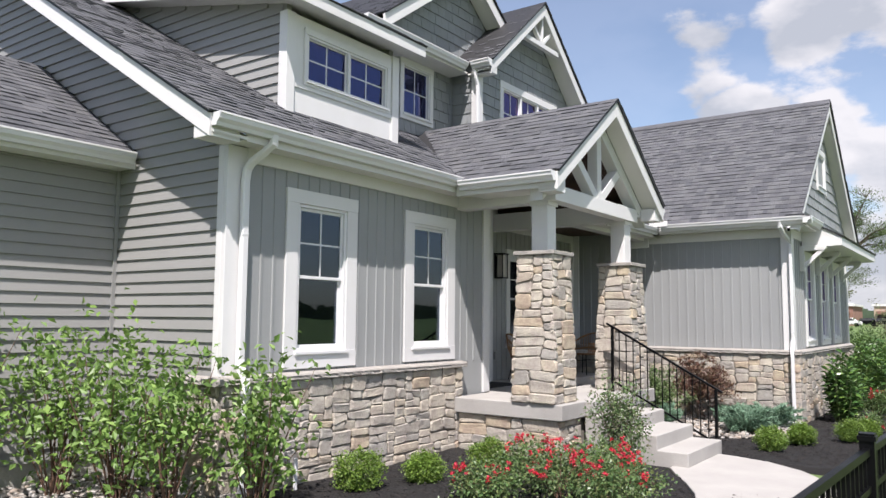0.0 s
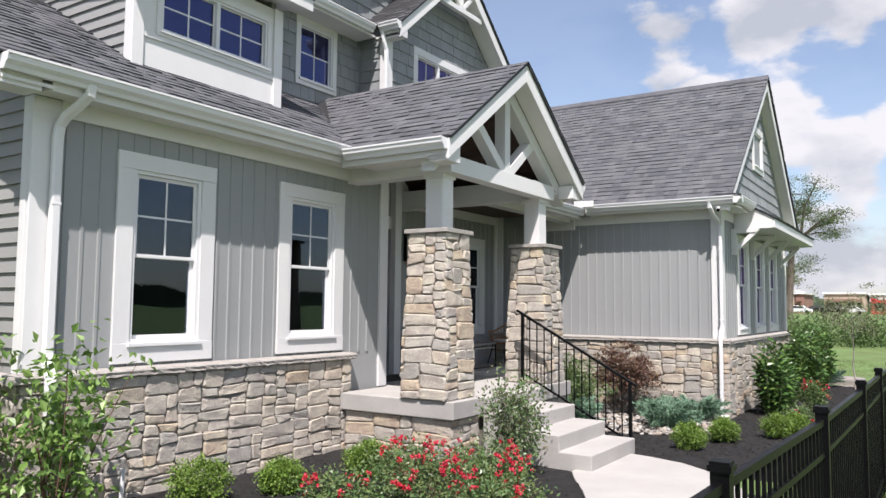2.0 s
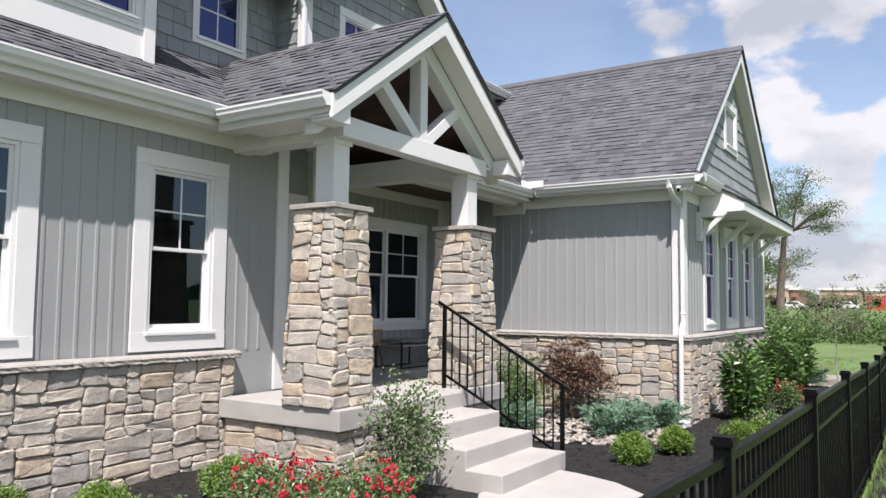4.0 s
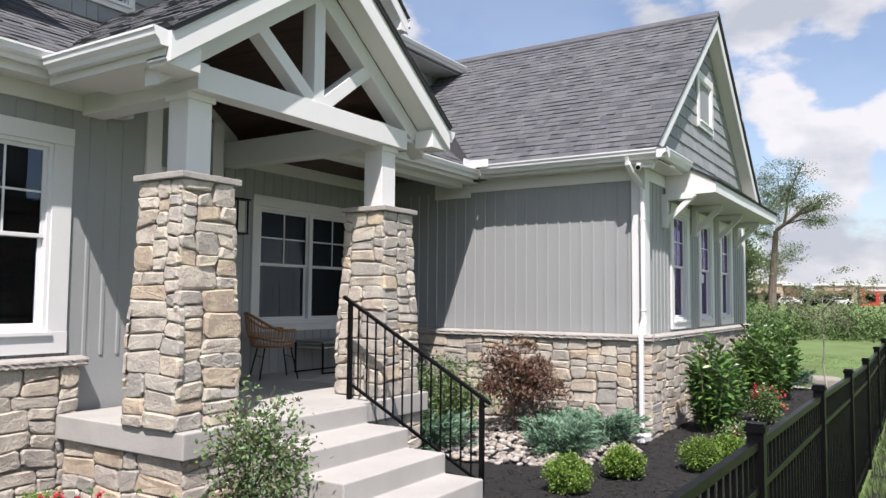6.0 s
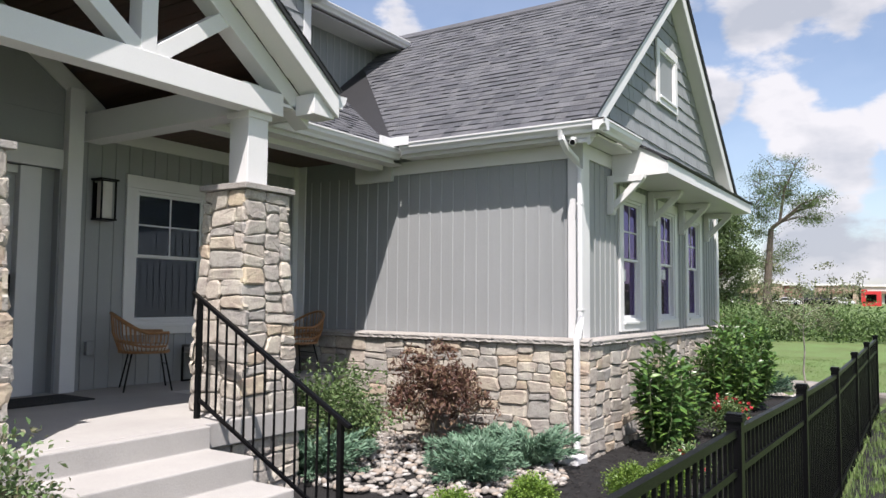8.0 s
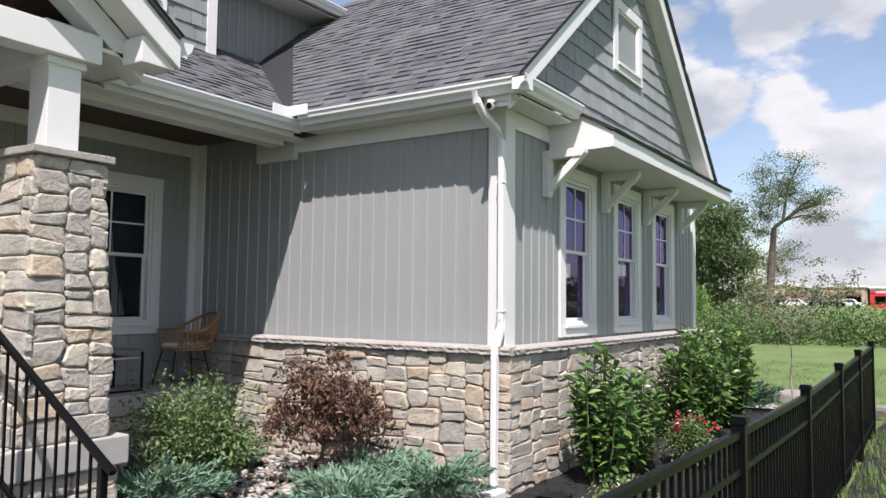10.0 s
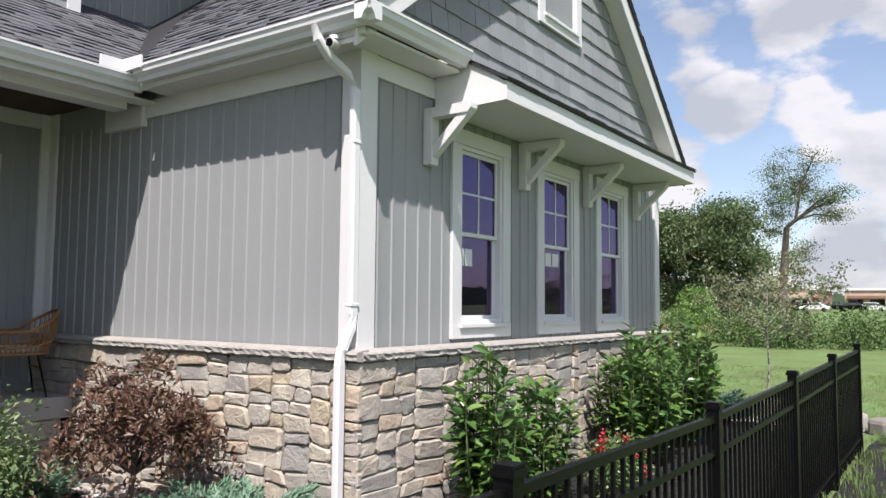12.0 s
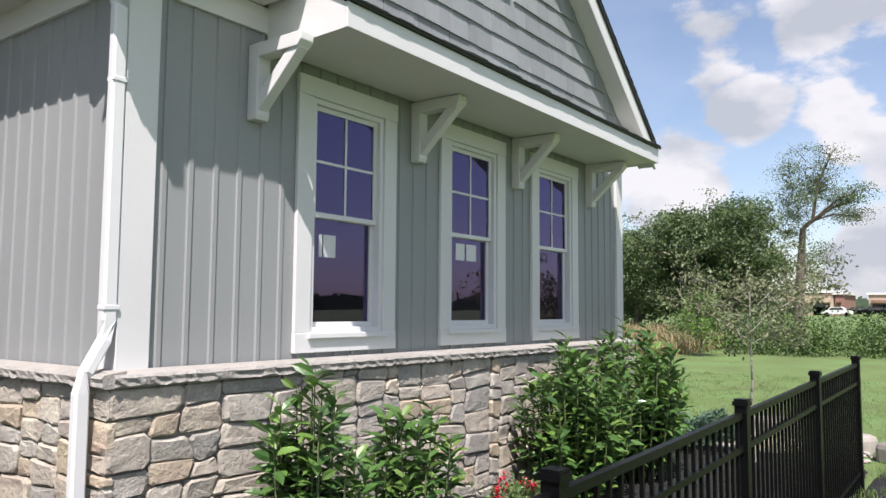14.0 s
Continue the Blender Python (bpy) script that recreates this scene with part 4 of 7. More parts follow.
def gable_truss(name, x, c, z0, half, rise, w, label, kind_struts=2):
    """An open timber ornament in a gable peak: tie, king post and struts."""
    ob = thing(name, label, "gable truss", kind="structure")
    part("tie_beam", box(x - w / 2, x + w / 2, c - half, c + half, z0, z0 + w * 1.1), WHITE, ob, bevel=0.005)
    part("king_post", box(x - w * 0.42, x + w * 0.42, c - w * 0.38, c + w * 0.38, z0 - (w * 0.9 if kind_struts == 3 else 0) + w * 1.1, z0 + rise), WHITE, ob, bevel=0.005)
    for s in (-1, 1):
        part("strut", beam((x, c + s * w * 0.4, z0 + w * 1.1), (x, c + s * half * 0.52, z0 + rise * 0.55), w * 0.70, w * 0.8, up=(1, 0, 0)), WHITE, ob, bevel=0.005)
    return ob


gable_truss("truss_upper", GX + GR - 0.05, GC, 7.10, 0.66, 0.70, 0.085, "small white timber ornament in the upper gable peak")

# ---- house wing on the far side of the porch ----
BX, BY0, BY1 = -3.05, 13.74, 19.98
RW = [(14.895, 15.87), (16.425, 17.40), (17.88, 18.855)]
RZ = (1.335, 3.125)
holes_b = [hole_of(w, *RZ, **TRIM_B) for w in RW]
wall_b = structure("wall_wing_front", wall_with_holes(BY0 + 0.15, BY1, -0.1, 3.66, holes_b, 0.15), BATTEN, "grey board-and-batten wing wall with three windows", "wall")
wall_b.matrix_world = EAST(BX)
battens(wall_b, 13.90, BY1 - 0.12, 1.30, 3.30, [(w[0], w[1], *RZ) for w in RW])
for i, w in enumerate(RW):
    window("window_%d" % (3 + i), EAST(BX), w, *RZ, 2, GLASS_P, **TRIM_B, label="white double-hung window with violet-tinted glass under the awning")
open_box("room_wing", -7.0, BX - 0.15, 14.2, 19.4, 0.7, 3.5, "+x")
wall_bs = structure("wall_wing_side", box(-7.43, BX, 0.0, 0.15, -0.1, 3.66), BATTEN, "grey board-and-batten side wall, half in sun", "wall")
wall_bs.matrix_world = SOUTH(BY0)
battens(wall_bs, -7.1, -3.2, 1.30, 3.3)
wall_bf = structure("wall_wing_far", box(-9.0, BX, BY1 - 0.15, BY1 - 0.002, -0.1, 3.6), BATTEN, "grey far side wall of the wing", "wall")
structure("trim_wing_corner", box(BX - 0.15, BX + 0.032, BY0 - 0.032, BY0 + 0.155, 1.22, 3.62), WHITE, "white corner board of the wing", "trim", 0.005)
structure("trim_wing_far", box(BX - 0.1, BX + 0.03, BY1 - 0.14, BY1 + 0.03, 1.22, 3.62), WHITE, "white corner board at the wing's far end", "trim", 0.005)
structure("trim_frieze_wing_front", box(BX, BX + 0.028, BY0 + 0.155, BY1 - 0.14, 3.29, 3.45), WHITE, "white frieze board", "trim", 0.004)
structure("trim_frieze_wing_side", box(-5.62, BX - 0.15, BY0 - 0.028, BY0, 3.29, 3.45), WHITE, "white frieze board", "trim", 0.004)
structure("trim_frieze_wing_block", box(-6.21, -5.62, BY0 - 0.06, BY0, 3.22, 3.45), WHITE, "white block where frieze and porch beam meet", "trim", 0.004)
sw_b = structure("wall_stone_wing_front", box(BY0 - 0.09, BY1 + 0.1, 0.0, 0.10, -0.15, 1.22), MORTAR, "stacked ledge-stone wainscot of the wing", "stone wall")
sw_b.matrix_world = EAST(BX + 0.095)
sw_bs = structure("wall_stone_wing_side", box(-7.4, BX + 0.094, 0.0, 0.10, -0.15, 1.22), MORTAR, "stacked ledge-stone wainscot of the wing's side", "stone wall")
sw_bs.matrix_world = SOUTH(BY0 - 0.095)
ledge_run("ledge_wing_front", (BX + 0.03, BY0 - 0.1, 1.30), (BX + 0.03, BY1 + 0.12, 1.30), (1, 0, 0))
ledge_run("ledge_wing_side", (-7.5, BY0 - 0.03, 1.302), (BX + 0.14, BY0 - 0.03, 1.302), (0, -1, 0))

# wing roof
BR, BZ, EY = 17.02, 6.51, 13.44
EZ = 3.62
SB = (BZ - EZ) / (BR - EY)
lenB = (BR - EY) * math.hypot(1, SB)
RXF = -2.80
far_y = 2 * BR - EY
roof_wing = tagged(slab_poly([(RXF, EY, EZ), (RXF, BR, BZ), (-10.5, BR, BZ), (-10.5, EY, EZ)], 0.035, DRIP, "roof_wing_near"), "steep charcoal shingled wing roof", "roof", kind="structure")
shingle_plane(roof_wing, (RXF + 0.01, EY - 0.01, EZ - 0.005), (-1, 0, 0), (0, 1, SB), [(0, 0), (2.62, 0), (6.2, lenB), (0, lenB)], keep=lambda p: p.z < 4.25, seed=31)
roof_wf = tagged(slab_poly([(RXF, BR, BZ), (RXF, far_y, EZ), (-10.5, far_y, EZ), (-10.5, BR, BZ)], 0.035, DRIP, "roof_wing_far"), "far slope of the wing roof", "roof", kind="structure")
shingle_plane(roof_wf, (RXF + 0.01, far_y + 0.01, EZ - 0.005), (-1, 0, 0), (0, -1, SB), [(0, 0), (4, 0), (4, lenB), (0, lenB)], seed=32)
bm = prism([(BR - 0.13, BZ - 0.13 * SB + 0.022), (BR, BZ + 0.03), (BR + 0.13, BZ - 0.13 * SB + 0.022), (BR + 0.13, BZ - 0.13 * SB + 0.034), (BR, BZ + 0.045), (BR - 0.13, BZ - 0.13 * SB + 0.034)], "x", -9.5, RXF)
structure("ridge_cap", bm, SHINGLE, "shingle ridge cap", "roof")
for sgn, nm in ((-1, "near"), (1, "far")):
    e = BR + sgn * (BR - EY)
    structure("rake_wing_" + nm, prism([(BR, BZ - 0.03), (e, EZ - 0.03), (e, EZ - 0.26), (BR, BZ - 0.27)], "x", RXF - 0.06, RXF - 0.025), WHITE, "white rake board of the wing gable", "trim", 0.004)
    structure("rake_soffit_wing_" + nm, panels((BR, BZ - 0.20), (e, EZ - 0.20), BX, RXF - 0.06, 18), SOFFIT, "white vented rake soffit", "soffit")
structure("wall_wing_gable", prism([(BY0 + 0.02, 3.66), (2 * BR - BY0 - 0.02, 3.66), (BR, BZ - 0.26)], "x", BX - 0.12, BX), SHAKE, "grey shake-sided wing gable", "wall")
gw = (16.44, 17.46)
hold = thing("shake_holder_wing", "grey staggered shakes of the wing gable", "siding", kind="structure", m=EAST(BX))
shakes(hold, BY0, 2 * BR - BY0, 3.70, BZ - 0.28, lambda z: BR - (BZ - 0.24 - z) / SB, lambda z: BR + (BZ - 0.24 - z) / SB, holes=[(gw[0], gw[1], 4.53, 5.5)], seed=33, step=0.2)
window("window_gable", EAST(BX + 0.012), gw, 4.53, 5.46, 2, GLASS_P, trim=0.13, head=0.13, foot=0.12, hung=False, label="small white gable window with grid and violet glass")
structure("soffit_wing", box(-5.3, BX + 0.03, EY + 0.043, BY0 - 0.001, 3.45, 3.475), SOFFIT, "white eave soffit of the wing", "soffit")
structure("fascia_wing", box(-5.3, -2.78, EY + 0.012, EY + 0.042, 3.44, 3.60), WHITE, "white fascia board", "trim")
gutter("gutter_wing", (-5.25, EY + 0.01, 3.60), (-2.62, EY + 0.01, 3.60), (0, -1, 0))
gutter("gutter_wing_return", (-2.755, EY - 0.118, 3.602), (-2.755, 14.58, 3.602), (1, 0, 0))
structure("eave_return_wing", box(BX + 0.031, -2.757, EY + 0.043, 14.58, 3.452, 3.477), SOFFIT, "white boxed eave return", "soffit", 0.004)
structure("eave_return_top", prism([(14.58, 3.60), (13.45, 3.60), (13.45, 3.66), (14.58, 3.64)], "x", BX, -2.75), DRIP, "dark flashing above the eave return", "flashing")
structure("eave_return_far", box(BX + 0.03, RXF - 0.03, 19.7, 20.5, 3.45, 3.66), WHITE, "white boxed eave return", "trim", 0.004)

# splash block in the valley gutter
structure("gutter_splash_guard", box(-5.38, -5.1, 13.305, 13.33, 3.57, 3.68, box(-5.38, -5.355, 13.11, 13.305, 3.57, 3.68)), VINYL_W, "white splash guard at the valley gutter", "gutter guard", 0.004)

# awning over the wing windows
AW0, AW1, AX = 14.62, 19.41, -2.355
awn = thing("awning", "white awning roof with shingle top over the three windows", "awning", kind="structure")
part("soffit_board", box(BX + 0.03, AX - 0.02, AW0 + 0.02, AW1 - 0.02, 3.195, 3.215), WHITE, awn)
part("fascia_board", box(AX - 0.02, AX + 0.005, AW0, AW1, 3.19, 3.34), WHITE, awn, bevel=0.003)
for y in (AW0, AW1 - 0.02):
    part("end_board", prism([(BX + 0.029, 3.17), (AX - 0.02, 3.19), (AX - 0.02, 3.34), (-2.62, 3.52), (BX + 0.029, 3.62)], "y", y, y + 0.02), WHITE, awn)
top = slab_poly([(AX + 0.03, AW0 - 0.02, 3.355), (AX + 0.03, AW1 + 0.02, 3.355), (BX - 0.0, AW1 + 0.02, 3.74), (BX - 0.0, AW0 - 0.02, 3.74)], 0.02, DRIP, "awning_roof", awn)
shingle_plane(top, (AX + 0.035, AW0 - 0.02, 3.355), (0, 1, 0), (-0.69, 0, 0.385), [(0, 0), (4.83, 0), (4.83, 0.78), (0, 0.78)], seed=34)


def awning_bracket():
    ob = thing("awning_bracket", "white painted timber bracket under the awning", "bracket", "brackets under the awning")
    part("wall_plate", prism([(0.0, -0.46), (0.075, -0.46), (0.085, -0.43), (0.085, 0.0), (0.0, 0.0)], "y", -0.05, 0.05), WHITE, ob, bevel=0.005)
    part("top_arm", prism([(0.085, -0.085), (0.42, -0.085), (0.45, -0.05), (0.45, 0.0), (0.085, 0.0)], "y", -0.05, 0.05), WHITE, ob, bevel=0.005)
    part("brace", beam((0.06, 0, -0.38), (0.40, 0, -0.06), 0.075, 0.075, up=(0, 1, 0)), WHITE, ob, bevel=0.005)
    return ob


first = awning_bracket()
first.matrix_basis = pose(BX + 0.002, 14.55, 3.19)
for y in (16.11, 17.59, 19.12):
    copy_thing(first, pose(BX + 0.002, y, 3.19))

# ---- porch ----
DZ = 0.74
PX, PY0, PY1 = -4.56, 7.87, 11.06
deck = structure("porch_floor", prism([(-7.28, 8.88), (-6.19, 8.88), (-6.19, PY0), (PX, PY0), (PX, PY1), (-6.45, PY1), (-6.45, 13.63), (-7.28, 13.63)], "z", DZ - 0.2, DZ), CONC, "pale concrete porch slab", "porch floor", 0.012)
pb1 = structure("porch_base_side", box(-6.19, PX - 0.07, PY0 + 0.07, 8.0, -0.15, DZ - 0.2), MORTAR, "stone-faced porch base", "stone wall")
pb2 = structure("porch_base_front", box(PX - 0.12, PX - 0.07, PY0 + 0.07, PY1 - 0.05, -0.15, DZ - 0.2), MORTAR, "stone-faced porch base", "stone wall")
pb3 = structure("porch_base_far", box(-6.6, -6.5, PY1 - 0.06, 13.54, -0.15, DZ - 0.2), CONC, "plain concrete porch base", "porch base")
pb4 = structure("porch_base_end", box(-6.5, PX - 0.12, PY1 - 0.12, PY1 - 0.06, -0.15, DZ - 0.2), MORTAR, "stone-faced porch base end", "stone wall")
STEP_Y0, STEP_Y1 = 8.52, 9.90
NOSE = [-4.47, -4.0, -3.6, -3.22]
stairs = structure("porch_steps", prism([(PX + 0.002, -0.1), (NOSE[3], -0.1), (NOSE[3], DZ - 0.525), (NOSE[2], DZ - 0.525), (NOSE[2], DZ - 0.35), (NOSE[1], DZ - 0.35), (NOSE[1], DZ - 0.175), (NOSE[0], DZ - 0.175), (NOSE[0], DZ - 0.003), (PX + 0.002, DZ - 0.003)], "y", STEP_Y0, STEP_Y1), CONC, "pale concrete porch steps", "steps", 0.012)

COLS = [(-4.96, 8.165), (-4.91, 10.61)]


def column(cx, cy, seed):
    ob = thing("porch_column", "tapered stacked-stone porch pier with white square post", "column", "porch columns", m=pose(cx, cy, 0))
    b, t, z0, z1 = 0.295, 0.235, DZ, 2.63
    half = lambda z: b + (t - b) * (z - z0) / (z1 - z0)
    bm = bmesh.new()
    lo = [bm.verts.new((sx * b, sy * b, z0)) for sx, sy in ((-1, -1), (1, -1), (1, 1), (-1, 1))]
    hi = [bm.verts.new((sx * t, sy * t, z1)) for sx, sy in ((-1, -1), (1, -1), (1, 1), (-1, 1))]
    bm.faces.new(hi)
    bm.faces.new(lo[::-1])
    for i in range(4):
        bm.faces.new((lo[i], lo[(i + 1) % 4], hi[(i + 1) % 4], hi[i]))
    core = part("pier_core", bm, MORTAR, ob)
    tilt = math.degrees(math.atan2(b - t, z1 - z0))
    for k, rz in enumerate((0, 90, 180, 270)):
        m = pose(0, 0, 0, 0, 0, rz) @ pose(0, -b, z0) @ pose(0, 0, 0, -tilt, 0, 0)
        lf = lambda a, z: max(a, -half(z + z0) - 0.022)
        rf = lambda u, z: min(u, half(z + z0) + 0.022)
        stones(core, -b - 0.022, b + 0.022, 0.0, z1 - z0, m, seed + k, 0.032, left=lf, right=rf)
    cap = bmesh.new()
    rng = random.Random(seed)
    ring = []
    c = 0.292
    for i in range(24):
        s, f = divmod(i, 6)
        e = -c + 2 * c * f / 6
        x, y = ((e, -c), (c, e), (-e, c), (-c, -e))[s]
        ring.append((x + rng.uniform(-0.008, 0.008), y + rng.uniform(-0.008, 0.008)))
    prism(ring, "z", z1, z1 + 0.05, cap)
    part("cap_stone", cap, LEDGE, ob, "rough grey cap stone", bevel=0.006)
    part("post", box(-0.118, 0.118, -0.118, 0.118, z1 + 0.05, 3.345), WHITE, ob, "white boxed post", bevel=0.006)
    part("post_collar", box(-0.14, 0.14, -0.14, 0.14, 3.285, 3.34), WHITE, ob, bevel=0.005)


# roof over the porch
PR, PZ, PE, PEZ = 9.43, 4.98, 7.57, 3.64
SP = (PZ - PEZ) / (PR - PE)
PF = -4.43
lenP = (PR - PE) * math.hypot(1, SP)
for sgn, nm in ((-1, "near"), (1, "far")):
    e = PR + sgn * (PR - PE)
    r = tagged(slab_poly([(PF, e, PEZ), (PF, PR, PZ), (-7.9, PR, PZ), (-7.9 if sgn < 0 else -7.5, e, PEZ)], 0.035, DRIP, "roof_porch_" + nm), "charcoal shingled porch gable roof", "roof", kind="structure")
    back = 1.62 if sgn < 0 else 1.15
    shingle_plane(r, (PF + 0.01, e + sgn * 0.01, PEZ - 0.005), (-1, 0, 0), (0, -sgn, SP), [(0, 0), (back, 0), (3.5, lenP), (0, lenP)], keep=(lambda p: True) if sgn < 0 else None, seed=41)
    structure("rake_porch_" + nm, prism([(PR, PZ - 0.03), (e, PEZ - 0.03), (e, PEZ - 0.25), (PR, PZ - 0.27)], "x", PF - 0.06, PF - 0.022), WHITE, "white rake board of the porch gable", "trim", 0.004)
    structure("rake_soffit_porch_" + nm, panels((PR, PZ - 0.20), (e, PEZ - 0.20), -4.72, PF - 0.06, 9), SOFFIT, "white panelled rake soffit", "soffit")
    # rafter of the truss, boxed return, side beam, eave soffit
    structure("truss_rafter_" + nm, prism([(PR, PZ - 0.235), (e + sgn * -0.12, PEZ - 0.235 + 0.12 * SP), (e + sgn * -0.12, PEZ - 0.43 + 0.12 * SP), (PR, PZ - 0.46)], "x", -4.90, -4.72), WHITE, "white boxed rafter of the porch truss", "trim", 0.005)
    structure("eave_return_porch_" + nm, box(-4.72, PF - 0.062, min(e + sgn * -0.02, e - sgn * 0.30), max(e + sgn * -0.02, e - sgn * 0.30), 3.38, 3.57), WHITE, "white boxed eave return of the porch gable", "trim", 0.005)
    cy = COLS[0][1] if sgn < 0 else COLS[1][1]
    structure("porch_beam_" + nm, box(-7.28, -4.88, cy - 0.11, cy + 0.11, 3.33, 3.62), WHITE, "white boxed side beam of the porch", "beam", 0.005)
    structure("soffit_porch_" + nm, box(-5.8, -4.72, min(e - sgn * 0.03, cy + sgn * 0.11), max(e - sgn * 0.03, cy + sgn * 0.11), 3.44, 3.47), SOFFIT, "white porch eave soffit", "soffit")
    structure("fascia_porch_" + nm, box(-5.96, PF - 0.063, min(e, e - sgn * 0.028), max(e, e - sgn * 0.028), 3.43, 3.61), WHITE, "white fascia board", "trim")
    gutter("gutter_porch_" + nm, (-5.86 if sgn < 0 else -5.32, e + sgn * 0.002, 3.61), (PF - 0.04, e + sgn * 0.002, 3.61), (0, sgn, 0))
    # wooden vault: boards in one mesh
    bm = bmesh.new()
    n = 14
    for i in range(n):
        ya, yb = PR + sgn * 1.45 * i / n, PR + sgn * (1.45 * (i + 1) / n - 0.006)
        za, zb = PZ - 0.30 - SP * 1.45 * i / n, PZ - 0.30 - SP * (1.45 * (i + 1) / n - 0.006)
        prism([(ya, za), (yb, zb), (yb, zb + 0.02), (ya, za + 0.02)], "x", -7.28, -4.9, bm)
    structure("ceiling_porch_" + nm, bm, WOOD, "dark stained tongue-and-groove vaulted porch ceiling", "ceiling")
truss = gable_truss("truss_porch", -4.806, PR, 3.34, 1.40, 1.26, 0.186, "large white timber truss in the porch gable")

# porch back wall, entrance, side wall, ceiling
QX = -7.28
pw = (11.03, 13.24)
door_hole = (8.98, 10.27, DZ, 3.0)
hole_p = hole_of(pw, 1.29, 3.06, 0.12, 0.14, 0.12)
wall_q = structure("wall_porch_back", wall_with_holes(8.89, 13.73, 0.2, 3.56, [hole_p, door_hole], 0.15), BATTEN, "grey board-and-batten wall at the back of the porch", "wall")
wall_q.matrix_world = EAST(QX)
battens(wall_q, 10.52, 13.6, DZ, 3.4, [(pw[0], pw[1], 1.29, 3.06)])
structure("wall_porch_gable", prism([(8.05, 3.562), (10.9, 3.562), (10.85, 3.65), (PR, PZ - 0.28), (8.05, 3.65)], "x", QX - 0.14, QX), BATTEN, "grey gable wall under the porch vault", "wall")
window("window_porch", EAST(QX), pw, 1.29, 3.06, 2, GLASS, units=2, trim=0.12, head=0.14, foot=0.12, label="white twin double-hung porch window with curtains behind dark glass")
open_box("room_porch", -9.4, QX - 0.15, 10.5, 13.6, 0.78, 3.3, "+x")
structure("wall_porch_side", box(-7.28, -6.432, 8.73, 8.86, 0.2, 3.6), BATTEN, "grey side wall of the porch recess", "wall")
structure("trim_entry_right", box(QX, QX + 0.10, 10.295, 10.46, DZ, 3.85), WHITE, "white pilaster beside the entrance", "trim", 0.005)
structure("trim_entry_left", box(QX, QX + 0.03, 8.88, 9.0, DZ, 3.85), WHITE, "white pilaster beside the entrance", "trim", 0.005)
structure("trim_entry_head", box(QX, QX + 0.03, 9.0, 10.29, 3.0, 3.2), WHITE, "white head board over the entrance", "trim", 0.005)
for sgn in (-1, 1):
    structure("trim_vault_" + ("left" if sgn < 0 else "right"), prism([(PR, PZ - 0.31), (PR + sgn * 1.3, PZ - 0.31 - SP * 1.3), (PR + sgn * 1.3, PZ - 0.53 - SP * 1.3), (PR, PZ - 0.55)], "x", QX + 0.002, QX + 0.028), WHITE, "white board following the vault", "trim", 0.004)
structure("trim_porch_corner", box(QX, QX + 0.035, 13.62, 13.735, DZ, 3.54, box(QX + 0.035, QX + 0.16, 13.705, 13.735, 1.3, 3.54)), WHITE, "white inside-corner board of the porch", "trim", 0.004)
structure("trim_porch_frieze", box(QX, QX + 0.03, 10.75, 13.62, 3.38, 3.53), WHITE, "white frieze of the porch wall", "trim", 0.004)
structure("ceiling_porch_flat", box(-7.28, -5.65, 10.75, 13.73, 3.535, 3.56), WOOD, "dark stained flat porch ceiling", "ceiling")
structure("ceiling_entry_left", box(-7.28, -6.28, 8.73, 8.75, 3.6, 3.63), SOFFIT, "white ceiling strip", "ceiling")
structure("porch_beam_front", box(-5.85, -5.65, 10.75, 13.55, 3.34, 3.53), WHITE, "white boxed beam at the porch front", "beam", 0.005)
# roof between the porch gable and the wing
ra2 = lambda x: 3.58 + 0.60 * (-5.42 - x)
roof_l = tagged(slab_poly([(-5.42, 11.0, 3.58), (-5.42, 13.57, 3.58), (-7.85, 15.6, ra2(-7.85)), (-7.85, 10.2, ra2(-7.85))], 0.03, DRIP, "roof_link"), "charcoal shingled roof between porch and wing", "roof", kind="structure")
shingle_plane(roof_l, (-5.4, 11.0, 3.57), (0, 1, 0), (-1, 0, 0.60), [(0, 0), (2.5, 0), (4.6, 3.1), (-0.8, 3.1)], seed=42)
structure("fascia_link", box(-5.455, -5.425, 11.3, 13.47, 3.39, 3.55), WHITE, "white fascia board", "trim")
gutter("gutter_link", (-5.422, 11.2, 3.555), (-5.422, 13.5, 3.555), (1, 0, 0))
structure("soffit_link", box(-5.65, -5.456, 11.0, 13.7, 3.40, 3.42), SOFFIT, "white eave soffit", "soffit")

# closing walls and floor of the house, out of sight
structure("wall_back", box(-14.2, -14.0, -6, 20.2, -0.2, 6.0), LAP, "plain back wall of the house", "wall")

for i, (cx, cy) in enumerate(COLS):
    column(cx, cy, 100 + 10 * i)


# ---- stone facing, piece by piece ----
stones(sw_a, 4.0, 8.06, -0.12, 1.135, seed=51)
stones(sw_al, -6.95, -6.19, -0.12, 1.135, seed=53)
stones(sw_bs, -6.45, BX + 0.13, -0.12, 1.22, seed=54)
stones(sw_bs, -7.4, -6.45, DZ, 1.22, seed=55)
stones(sw_b, BY0 - 0.12, BY1 + 0.1, -0.12, 1.22, seed=56)
stones(pb1, -6.14, PX - 0.06, -0.1, DZ - 0.205, pose(0, PY0 + 0.068, 0), seed=57)
stones(pb2, PY0 + 0.05, STEP_Y0 - 0.01, -0.1, DZ - 0.205, EAST(PX - 0.068), seed=58)
stones(pb2, STEP_Y1 + 0.01, PY1 - 0.05, -0.1, DZ - 0.205, EAST(PX - 0.068), seed=59)
stones(pb3, PY1, 13.5, -0.1, DZ - 0.205, EAST(-6.498), seed=60)


